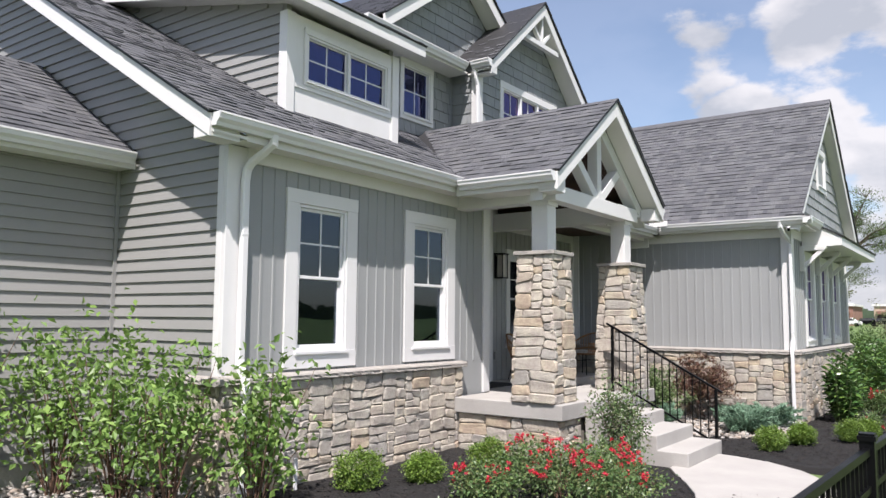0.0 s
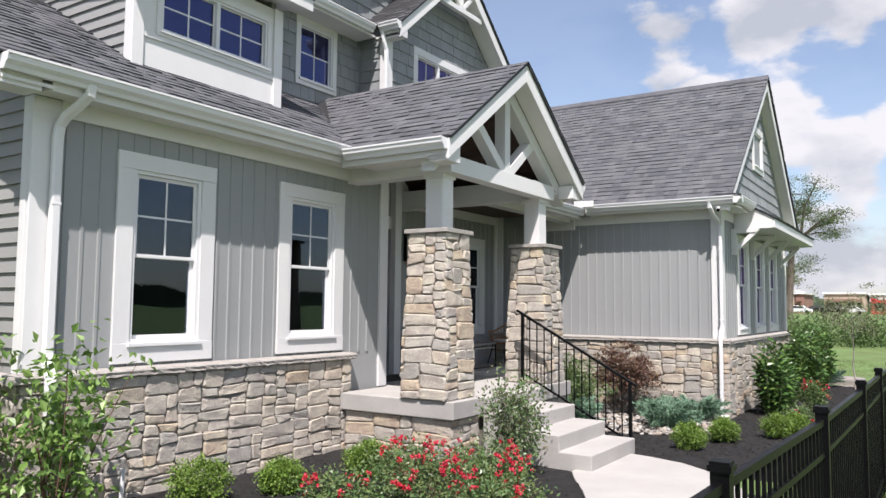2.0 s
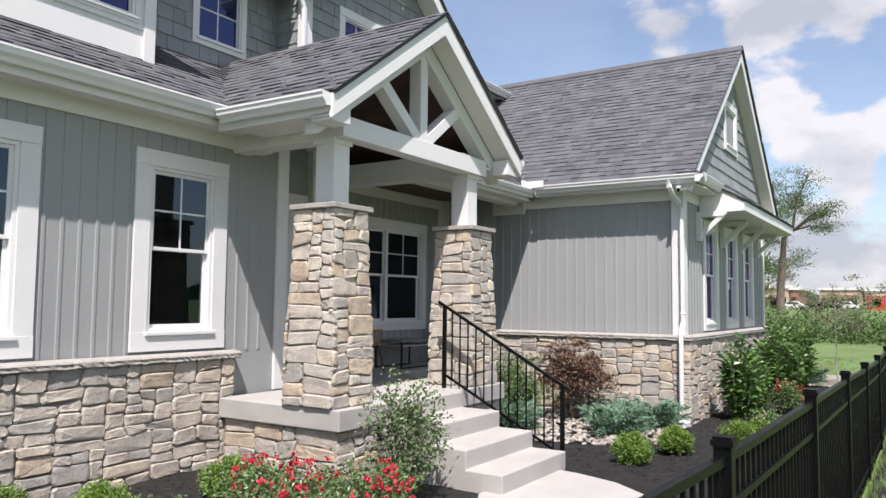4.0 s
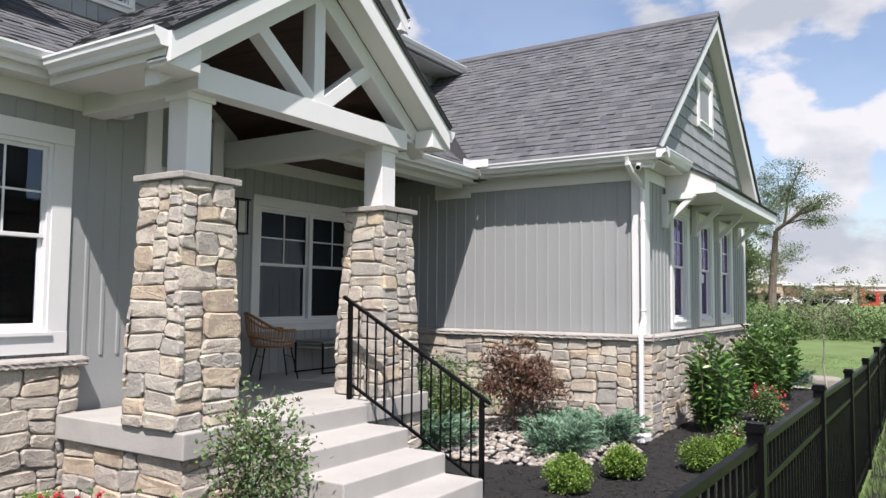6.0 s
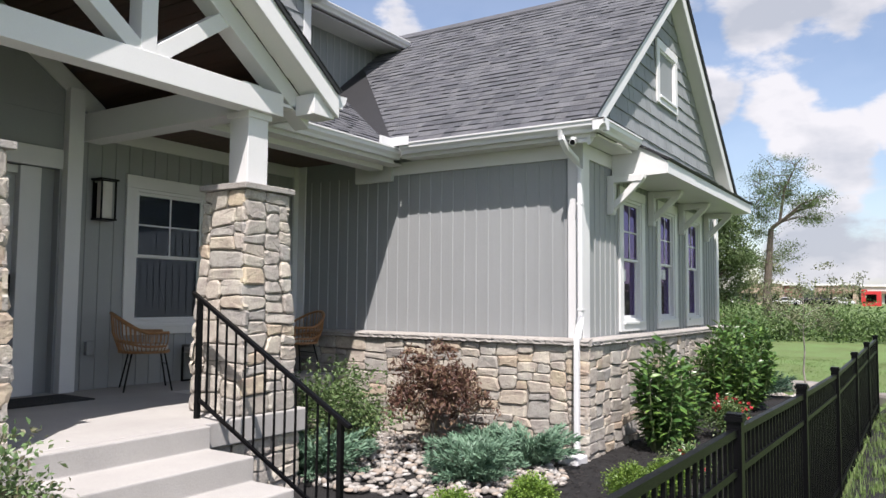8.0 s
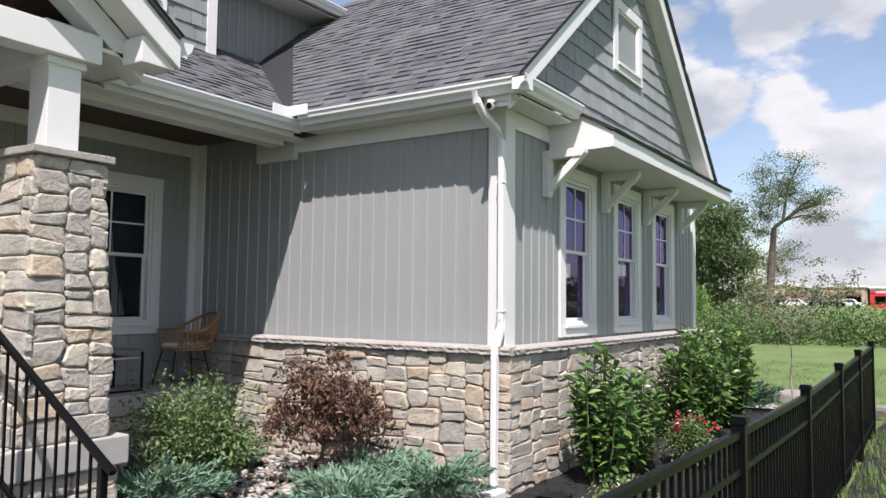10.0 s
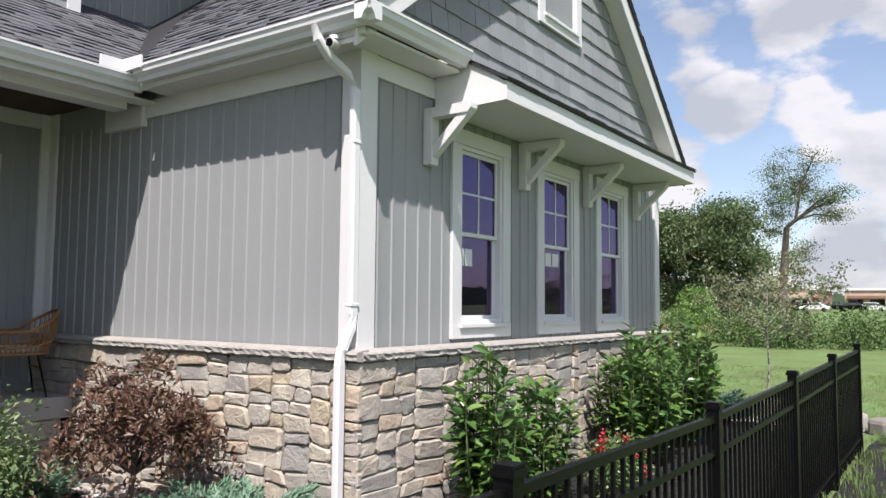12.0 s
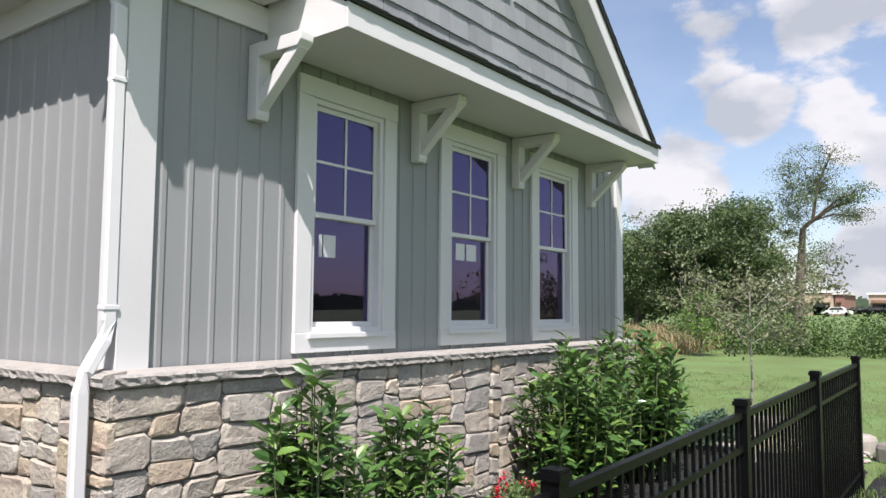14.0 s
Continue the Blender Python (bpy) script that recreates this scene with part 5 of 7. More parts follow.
# ---- fence ----
def make_fence():
    fx = lambda y: float(np.interp(y, (1.0, 3.4, 5.2, 7.5, 20), (-0.80, -0.715, -0.63, -0.59, -0.60)))
    top = lambda y: float(np.interp(y, (0, 3.4, 7.5, 9.6, 11.6, 13.7, 15.8, 17.8, 19.75), (1.24, 1.235, 1.215, 1.18, 1.13, 1.095, 1.12, 1.152, 1.177)))
    ob = thing("fence", "black aluminium picket fence with flat-capped posts", "fence", m=pose(0, 0, 0))
    ys = [-2.5, -0.5, 1.5, 3.46, 5.40, 7.45, 9.52, 11.6, 13.73, 15.83, 17.8, 19.75]
    post = mesh_of(box(-0.032, 0.032, -0.032, 0.032, -1.35, 0.0), "post", BLACK)
    capm = mesh_of(prism([(-0.04, -0.04), (0.04, -0.04), (0.04, 0.04), (-0.04, 0.04)], "z", 0.0, 0.022, box(-0.034, 0.034, -0.034, 0.034, 0.0221, 0.034)), "post_cap", BLACK)
    for y in ys:
        p = new("post", post)
        p.parent, p.location = ob, (fx(y), y, top(y))
        c = new("post_cap", capm)
        c.parent, c.location = p, (0, 0, 0)
    picket = mesh_of(box(-0.008, 0.008, -0.008, 0.008, -1.16, -0.03), "picket", BLACK)
    for a, b in zip(ys, ys[1:]):
        for dz, h in ((-0.05, 0.034), (-0.22, 0.03), (-1.05, 0.03)):
            part("rail", beam((fx(a), a + 0.032, top(a) + dz), (fx(b), b - 0.032, top(b) + dz), 0.03, h), BLACK, ob)
        n = round((b - a) / 0.098)
        for i in range(1, n):
            y = a + (b - a) * i / n
            p = new("picket", picket)
            p.parent, p.location = ob, (fx(y), y, top(y) - 0.025)


make_fence()


# ---- stair railing ----
def make_railing():
    ob = thing("stair_railing", "black steel handrail with square balusters beside the steps", "handrail")
    y = 10.06
    a, b = Vector((-4.83, y, 1.70)), Vector((-3.33, y, 0.87))
    up = Vector((0, 0, 1))
    part("post", box(a.x - 0.019, a.x + 0.019, y - 0.019, y + 0.019, DZ, a.z - 0.01), BLACK, ob)
    part("post", box(b.x - 0.019, b.x + 0.019, y - 0.019, y + 0.019, 0.03, b.z - 0.01), BLACK, ob)
    d = (b - a).normalized()
    part("handrail", beam(a - d * 0.10, b + d * 0.10, 0.042, 0.03), BLACK, ob, bevel=0.006)
    part("bottom_rail", beam(a - up * 0.80 + d * 0.02, b - up * 0.74, 0.025, 0.025), BLACK, ob)
    n = 14
    for i in range(1, n):
        p = a.lerp(b, i / n)
        q = (a - up * 0.80).lerp(b - up * 0.74, i / n)
        part("baluster", box(p.x - 0.0065, p.x + 0.0065, y - 0.0065, y + 0.0065, q.z, p.z - 0.01), BLACK, ob)


make_railing()


# ---- downspouts, camera, lanterns ----
def downspout(points, label, size=(0.075, 0.055), m=None, bands=()):
    ob = thing("downspout", label, "downspout")
    bm = bmesh.new()
    pts = [Vector(p) for p in points]
    rings = []
    for i, p in enumerate(pts):
        d = (pts[min(i + 1, len(pts) - 1)] - pts[max(i - 1, 0)]).normalized()
        s = Vector((0, 1, 0)) if abs(d.x) > abs(d.y) or abs(d.y) < 0.3 else Vector((1, 0, 0))
        s = (s - d * s.dot(d)).normalized()
        t = d.cross(s)
        w, h = size[0] / 2, size[1] / 2
        rings.append([bm.verts.new(p + s * u + t * v) for u, v in ((-w, -h * .6), (-w * .7, -h), (w * .7, -h), (w, -h * .6), (w, h * .6), (w * .7, h), (-w * .7, h), (-w, h * .6))])
    for a, b in zip(rings, rings[1:]):
        for k in range(8):
            bm.faces.new((a[k], a[(k + 1) % 8], b[(k + 1) % 8], b[k]))
    bm.faces.new(rings[0][::-1])
    bm.faces.new(rings[-1])
    part("pipe", bm, VINYL_W, ob)
    for x, y, z in bands:
        part("coupling", box(x - 0.032, x + 0.032, y - 0.041, y + 0.041, z, z + 0.025), VINYL_W, ob, bevel=0.004)


downspout([(-3.14, 13.37, 3.53), (-3.13, 13.38, 3.44), (-3.10, 13.47, 3.33), (-3.06, 13.60, 3.24), (-3.035, 13.665, 3.14), (-3.035, 13.67, 1.55), (-3.035, 13.655, 1.45), (-3.035, 13.57, 1.30), (-3.03, 13.545, 1.20), (-3.03, 13.545, 0.12)], "white downspout on the wing's corner board", bands=((-3.035, 13.67, 2.75), (-3.035, 13.67, 1.6)))
tagged(part("splash_block", box(-3.15, -2.92, 13.3, 13.58, -0.02, 0.1), VINYL_W, None, bevel=0.02), "white drain adapter at the foot of the downspout", "drain")
downspout([(-5.91, 4.33, 3.60), (-5.92, 4.33, 3.51), (-6.02, 4.30, 3.43), (-6.14, 4.265, 3.35), (-6.20, 4.245, 3.27), (-6.215, 4.24, 3.16), (-6.215, 4.24, 1.38), (-6.19, 4.23, 1.30), (-6.07, 4.19, 1.2), (-6.045, 4.18, 1.10), (-6.045, 4.18, 0.0)], "white downspout on the front corner board", size=(0.085, 0.06), bands=((-6.215, 4.24, 2.6),))
downspout([(GX + 0.02, GC - GO - 0.06, 6.26), (GX + 0.03, GC - GO - 0.02, 6.16), (GX + 0.04, GC - GH - 0.12, 6.02), (GX + 0.045, GC - GH - 0.075, 5.9), (GX + 0.045, GC - GH - 0.07, 4.75)], "white downspout on the upper gable corner")

camera_body = thing("security_camera", "small white bullet security camera under the eave", "security camera", m=pose(-3.0, 13.40, 3.445))
part("mount", tube([(0, 0, 0.0), (0, 0, -0.025)], 0.035, 14), VINYL_W, camera_body)
part("housing", tube([(-0.01, 0.03, -0.05), (0.01, -0.05, -0.062), (0.012, -0.06, -0.064)], [0.03, 0.034, 0.033], 14), VINYL_W, camera_body)
part("lens", tube([(0.0125, -0.0605, -0.064), (0.013, -0.066, -0.065)], [0.029, 0.027], 14), BLACK, camera_body, "black glass lens")


def lantern(y):
    ob = thing("wall_lantern", "black box lantern with frosted glass on the porch wall", "wall lamp", "porch lanterns", m=pose(QX + 0.015, y, 2.51))
    part("back_plate", box(0, 0.02, -0.06, 0.06, 0.03, 0.40), BLACK, ob)
    bm = box(0.02, 0.19, -0.095, 0.095, 0.0, 0.018)
    box(0.015, 0.20, -0.105, 0.105, 0.42, 0.44, bm)
    for sx in (0.03, 0.178):
        for sy in (-0.088, 0.074):
            box(sx - 0.007, sx + 0.007, sy, sy + 0.014, 0.018, 0.42, bm)
    part("frame", bm, BLACK, ob)
    part("glass", box(0.055, 0.155, -0.055, 0.055, 0.025, 0.41), FROST, ob, "frosted cream glass")


lantern(10.70)

# ---- entrance ----
door = thing("door_1", "pale grey panelled front door, closed, in a white frame", "door", kind="structure", m=EAST(QX - 0.10))
part("door_frame", box(8.985, 9.06, -0.05, 0.06, DZ, 2.99, box(9.88, 10.09, -0.09, 0.06, DZ, 2.99, box(9.06, 9.88, -0.05, 0.06, 2.91, 2.99))), WHITE, door, bevel=0.004)
part("door_leaf", box(9.06, 9.88, 0.0, 0.05, DZ + 0.02, 2.91), DOORP, door, bevel=0.003)
for za, zb in ((DZ + 0.25, 1.55), (1.7, 2.78)):
    for ua, ub in ((9.14, 9.43), (9.51, 9.80)):
        part("door_panel", box(ua, ub, -0.014, 0.0, za, zb), DOORP, door, bevel=0.01)
part("door_handle", box(9.825, 9.85, -0.055, -0.002, 1.70, 1.92), BLACK, door, "black door handle", bevel=0.006)
part("side_panel", box(10.09, 10.27, 0.0, 0.04, DZ, 3.0), BATTEN, door)
tagged(part("doormat", box(-7.05, -6.5, 9.2, 10.25, DZ, DZ + 0.014), MAT, None, bevel=0.004), "dark woven doormat on the porch slab", "doormat")
outlet = tagged(part("outdoor_outlet", box(QX + 0.016, QX + 0.06, 10.60, 10.69, 1.10, 1.24), BATTEN, None, bevel=0.006), "grey outdoor socket cover on the porch wall", "socket")


# curtains behind the porch window
def curtain(u0, u1, z0, z1):
    bm = bmesh.new()
    n = 60
    lo, hi = [], []
    for i in range(n + 1):
        u = u0 + (u1 - u0) * i / n
        d = QX - 0.30 + 0.035 * math.sin(i * 1.25) + 0.008 * math.sin(i * 0.43)
        lo.append(bm.verts.new((d, u, z0)))
        hi.append(bm.verts.new((d, u, z1)))
    for i in range(n):
        bm.faces.new((lo[i], lo[i + 1], hi[i + 1], hi[i]))
    ob = part("curtain", bm, CURTAIN, None, smooth=True)
    tagged(ob, "grey pleated curtain hanging behind the porch window", "curtain")


curtain(11.05, 12.6, 1.2, 3.2)
curtain(12.9, 13.35, 1.2, 3.2)


# ---- porch furniture ----
def rattan_chair(m):
    ob = thing("rattan_chair", "honey rattan armchair with pale cushion and black metal legs", "chair", "porch chairs", m=m)
    # seat at 0.43; local: faces -y
    bot, top = [], []
    n = 30
    for i in range(n + 1):
        a = math.radians(-40 + 260 * i / n)
        back = max(0.0, math.sin(a)) ** 1.3
        bot.append(Vector((0.27 * math.cos(a), 0.02 + 0.25 * math.sin(a), 0.40)))
        top.append(Vector((0.34 * math.cos(a), 0.03 + 0.33 * math.sin(a), 0.60 + 0.20 * back)))
    part("top_rim", tube(top, 0.016, 8), RATTAN, ob)
    part("seat_rim", tube(bot, 0.014, 8), RATTAN, ob)
    for i in range(n + 1):
        mid = bot[i].lerp(top[i], 0.5) * 1.0 + Vector((bot[i].x * 0.10, bot[i].y * 0.10, 0))
        part("cane", tube([bot[i], mid, top[i]], 0.006, 5), RATTAN, ob)
    band = [b.lerp(t, 0.3) + Vector((b.x * 0.06, b.y * 0.06, 0)) for b, t in zip(bot, top)]
    part("woven_band", tube(band, 0.012, 6), RATTAN, ob)
    seat = [(0.26 * math.cos(k * math.tau / 20), 0.01 + 0.245 * math.sin(k * math.tau / 20)) for k in range(20)]
    part("seat_base", prism(seat, "z", 0.385, 0.41), RATTAN, ob)
    part("cushion", prism([(x * 0.93, y * 0.93) for x, y in seat], "z", 0.411, 0.465), CUSHION, ob, "pale seat cushion", bevel=0.02)
    for sx, sy in ((-1, -1), (1, -1), (1, 1), (-1, 1)):
        part("leg", tube([(sx * 0.17, sy * 0.16, 0.39), (sx * 0.245, sy * 0.235, 0.0)], 0.0095, 6), BLACK, ob)
    part("leg_brace", tube([(-0.19, -0.18, 0.27), (0.19, -0.18, 0.27)], 0.006, 6), BLACK, ob)
    part("leg_brace", tube([(-0.19, 0.18, 0.27), (0.19, 0.18, 0.27)], 0.006, 6), BLACK, ob)
    return ob


chair = rattan_chair(pose(-6.85, 11.05, DZ, 0, 0, 150))
copy_thing(chair, pose(-6.78, 13.22, DZ, 0, 0, -14))
table = thing("coffee_table", "low black metal table with two grey shelves", "table", m=pose(-6.92, 12.2, DZ))
part("tabletop", box(-0.25, 0.25, -0.45, 0.45, 0.40, 0.425), material("table_slate", (0.16, 0.165, 0.16), 0.5, 0.15, 5, 60, 0.1), table, bevel=0.004)
part("lower_shelf", box(-0.23, 0.23, -0.43, 0.43, 0.33, 0.345), CUSHION, table, bevel=0.003)
for sx in (-0.24, 0.24):
    for sy in (-0.44, 0.44):
        part("leg", box(sx - 0.01, sx + 0.01, sy - 0.01, sy + 0.01, 0.0, 0.4), BLACK, table)
    part("foot_rail", box(sx - 0.01, sx + 0.01, -0.43, 0.43, 0.0, 0.02), BLACK, table)


# ---- plants ----
def leaf_mesh(name, centres, size, mat, parent, seed, aspect=0.5, droop=0.2, outward=None, kind="stuff"):
    """Folded pointed leaves, one at each centre, turned at random or away from a middle."""
    rng = np.random.default_rng(seed)
    c = np.asarray(centres, float)
    n = len(c)
    d = rng.normal(size=(n, 3))
    if outward is not None:
        o = c - np.asarray(outward)
        o /= np.linalg.norm(o, axis=1)[:, None] + 1e-6
        d = d * 0.75 + o * 1.1
    d[:, 2] -= droop
    d /= np.linalg.norm(d, axis=1)[:, None]
    s = np.cross(d, rng.normal(size=(n, 3)) * 0.6 + np.array([0, 0, 1.0]))
    s /= np.linalg.norm(s, axis=1)[:, None] + 1e-6
    u = np.cross(s, d)
    L = size * rng.uniform(0.65, 1.25, n)[:, None]
    w = L * aspect / 2
    b = c - d * L * 0.5
    v = np.stack([b, c - s * w + u * w * 0.35, c + d * L * 0.5 - u * L * 0.08, c + s * w + u * w * 0.35], 1).reshape(-1, 3)
    faces = [f for i in range(0, 4 * n, 4) for f in ((i, i + 1, i + 2), (i, i + 2, i + 3))]
    return raw(name, v.tolist(), faces, mat, parent, kind="", label="")


def crown_points(rng, middle, radii, clusters, per, spread, hollow=0.35, rough=0.3):
    pts, heads = [], []
    for _ in range(clusters):
        d = rng.normal(size=3)
        d /= np.linalg.norm(d)
        r = (hollow + (1 - hollow) * rng.random() ** 0.6) * (1 + rough * rng.normal() * 0.5)
        h = np.asarray(middle) + d * np.asarray(radii) * r
        heads.append(h)
        pts.append(h + rng.normal(size=(per, 3)) * spread)
    return np.concatenate(pts), heads


def plant(name, label, category, x, y, z, radii, lift, leaf, size, clusters, per, spread, seed, stems=6, bark=None, stem_r=0.008, hollow=0.3, rough=0.3, aspect=0.5, droop=0.15, out=True, trunk=None, group=""):
    """A shrub: stems from the ground to clusters of leaves."""
    rng = np.random.default_rng(seed)
    ob = thing(name, label, category, group, m=pose(x, y, z))
    mid = (0, 0, lift)
    pts, heads = crown_points(rng, mid, radii, clusters, per, spread, hollow, rough)
    pts = pts[pts[:, 2] > 0.02]
    bm = bmesh.new()
    base = Vector((0, 0, 0))
    fork = Vector((0, 0, trunk)) if trunk else base
    if trunk:
        tube([(0, 0, -0.1), (0.01, 0.008, trunk * 0.5), (0, 0, trunk)], [stem_r * 2.4, stem_r * 2.1, stem_r * 1.8], 7, bm)
    for h in heads[:stems]:
        h = Vector(h)
        o = fork + Vector((rng.uniform(-.05, .05), rng.uniform(-.05, .05), 0)) * (0 if trunk else 1)
        m = o.lerp(h, 0.5) + Vector((rng.uniform(-.06, .06), rng.uniform(-.06, .06), 0.06))
        tube([o - Vector((0, 0, 0 if trunk else 0.1)), m, h], [stem_r * 1.2, stem_r * 0.8, stem_r * 0.3], 5, bm)
    tagged(part("branchwork", bm, bark or BARK, ob), kind="stuff")
    leaf_mesh("foliage", pts, size, leaf, ob, seed + 1, aspect, droop, mid if out else None)
    return ob


L_AIRY = leaf_material("airy_shrub_leaf", [(0.10, 0.19, 0.04), (0.15, 0.26, 0.06), (0.22, 0.34, 0.085), (0.09, 0.17, 0.04)], 0.45, 0.35)
L_BOX = leaf_material("boxwood_leaf", [(0.09, 0.165, 0.028), (0.14, 0.235, 0.036), (0.20, 0.295, 0.052)], 0.5, 0.3)
L_ROSE = leaf_material("rose_leaf", [(0.06, 0.12, 0.035), (0.09, 0.16, 0.05), (0.14, 0.17, 0.06), (0.05, 0.10, 0.035)], 0.4, 0.2)
PETAL = leaf_material("red_petal", [(0.45, 0.012, 0.03), (0.60, 0.03, 0.06), (0.52, 0.015, 0.04), (0.62, 0.08, 0.12)], 0.5, 0.25)
L_GREY = leaf_material("greyish_shrub_leaf", [(0.09, 0.15, 0.05), (0.13, 0.20, 0.07), (0.07, 0.12, 0.04), (0.17, 0.22, 0.09)], 0.5, 0.25)
L_STEP = leaf_material("step_shrub_leaf", [(0.08, 0.14, 0.05), (0.12, 0.20, 0.07), (0.15, 0.13, 0.08), (0.10, 0.17, 0.06), (0.15, 0.22, 0.09)], 0.45, 0.25)
L_MAPLE = leaf_material("red_maple_leaf", [(0.095, 0.044, 0.032), (0.135, 0.066, 0.046), (0.065, 0.031, 0.025), (0.185, 0.115, 0.07), (0.12, 0.085, 0.048)], 0.5, 0.25)
L_JUNI = leaf_material("juniper_leaf", [(0.10, 0.185, 0.115), (0.15, 0.25, 0.165), (0.075, 0.14, 0.085)], 0.6, 0.1)
L_LAUR = leaf_material("laurel_leaf", [(0.045, 0.105, 0.028), (0.065, 0.145, 0.036), (0.15, 0.25, 0.055), (0.04, 0.09, 0.026), (0.08, 0.16, 0.04)], 0.3, 0.22)
L_TREE = leaf_material("tree_leaf", [(0.065, 0.105, 0.038), (0.095, 0.145, 0.05), (0.125, 0.18, 0.065), (0.05, 0.085, 0.034)], 0.55, 0.25)
L_LOCUST = leaf_material("locust_leaf", [(0.10, 0.15, 0.05), (0.14, 0.20, 0.07), (0.07, 0.11, 0.04)], 0.55, 0.3)
L_OLIVE = leaf_material("olive_leaf", [(0.14, 0.17, 0.08), (0.19, 0.19, 0.11), (0.11, 0.14, 0.06), (0.19, 0.23, 0.11)], 0.55, 0.25)
L_HEDGE = leaf_material("hedge_leaf", [(0.06, 0.11, 0.03), (0.09, 0.155, 0.04), (0.13, 0.20, 0.06), (0.05, 0.09, 0.028)], 0.55, 0.25)
L_GRASS = leaf_material("grass_blade", [(0.10, 0.17, 0.04), (0.14, 0.22, 0.06), (0.17, 0.22, 0.08)], 0.6, 0.3)
L_STRAW = leaf_material("dry_grass", [(0.30, 0.23, 0.12), (0.36, 0.29, 0.16), (0.22, 0.20, 0.09)], 0.7, 0.3)

# tall airy shrubs at the corner
for i, (x, y, h, r) in enumerate(((-7.9, 2.35, 1.9, 0.60), (-7.5, 3.15, 1.8, 0.62), (-6.86, 3.4, 1.7, 0.55), (-6.22, 3.47, 1.7, 0.50), (-5.71, 4.05, 1.5, 0.48))):
    plant("deciduous_shrub", "airy light-green shrub with many thin stems", "shrub", x, y, 0.0, (r, r, h * 0.48), h * 0.54, L_AIRY, 0.085, 95, 10, 0.085, 200 + i, stems=26, bark=TWIG, hollow=0.15, rough=0.5, aspect=0.6, out=False, group="shrubs at the house corner")

# boxwood balls
for i, (x, y, r) in enumerate(((-5.58, 5.30, 0.245), (-5.24, 5.97, 0.20), (-5.14, 7.10, 0.21), (-2.76, 10.62, 0.185), (-2.53, 11.44, 0.175), (-2.0, 12.23, 0.18), (-1.84, 12.68, 0.165))):
    plant("boxwood", "clipped round boxwood with bright green leaves in mulch", "shrub", x, y, 0.02, (r, r, r * 0.85), r * 0.82, L_BOX, 0.026, 260, 22, 0.028, 230 + i, stems=5, hollow=0.62, rough=0.12, aspect=0.65, droop=0.0, group="boxwoods")


# rose bushes with clustered blooms
def rose_bush(x, y, rx, ry, h, seed, blooms):
    ob = plant("rose_bush", "low rose bush covered with red blooms", "rose bush", x, y, 0.02, (rx, ry, h * 0.5), h * 0.5, L_ROSE, 0.038, 170, 16, 0.05, seed, stems=12, bark=TWIG, hollow=0.3, rough=0.3, aspect=0.62, group="rose bushes")
    rng = np.random.default_rng(seed + 7)
    pts = []
    for k in range(blooms):
        a, e = rng.uniform(0, math.tau), rng.uniform(0.1, 1.1)
        r = rng.uniform(0.7, 1.08)
        c = np.array([rx * r * math.cos(a) * math.cos(e), ry * r * math.sin(a) * math.cos(e), h * 0.5 + h * 0.56 * math.sin(e)])
        for p in c + rng.normal(size=(rng.integers(1, 5), 3)) * 0.03:
            pts.append(p + rng.normal(size=(13, 3)) * 0.010)
    bl = leaf_mesh("bloom_mass", np.concatenate(pts), 0.024, PETAL, ob, seed + 20, 0.95, -0.3)
    tagged(bl, "bright red rose blooms", kind="stuff")


for i, b in enumerate(((-4.27, 5.68, 0.36, 0.38, 0.36, 12), (-4.37, 6.84, 0.42, 0.42, 0.46, 18), (-3.77, 6.27, 0.48, 0.48, 0.46, 20), (-3.72, 7.16, 0.45, 0.42, 0.46, 18), (-3.07, 6.17, 0.42, 0.45, 0.44, 16))):
    rose_bush(*b[:5], 300 + 40 * i, b[5])
rose_bush(-2.03, 15.92, 0.26, 0.28, 0.46, 560, 12)
rose_bush(-1.89, 13.54, 0.2, 0.2, 0.26, 590, 3)

plant("upright_shrub", "slender grey-green shrub with reddish tips beside the steps", "shrub", -3.83, 7.91, 0.02, (0.34, 0.36, 0.50), 0.58, L_STEP, 0.042, 170, 20, 0.058, 610, stems=14, bark=BARK, hollow=0.25, rough=0.4, aspect=0.6)
plant("porch_shrub", "rounded green shrub behind the handrail", "shrub", -5.0, 12.0, 0.02, (0.55, 0.55, 0.42), 0.54, L_GREY, 0.046, 260, 20, 0.06, 620, stems=18, hollow=0.25, rough=0.45, aspect=0.6)


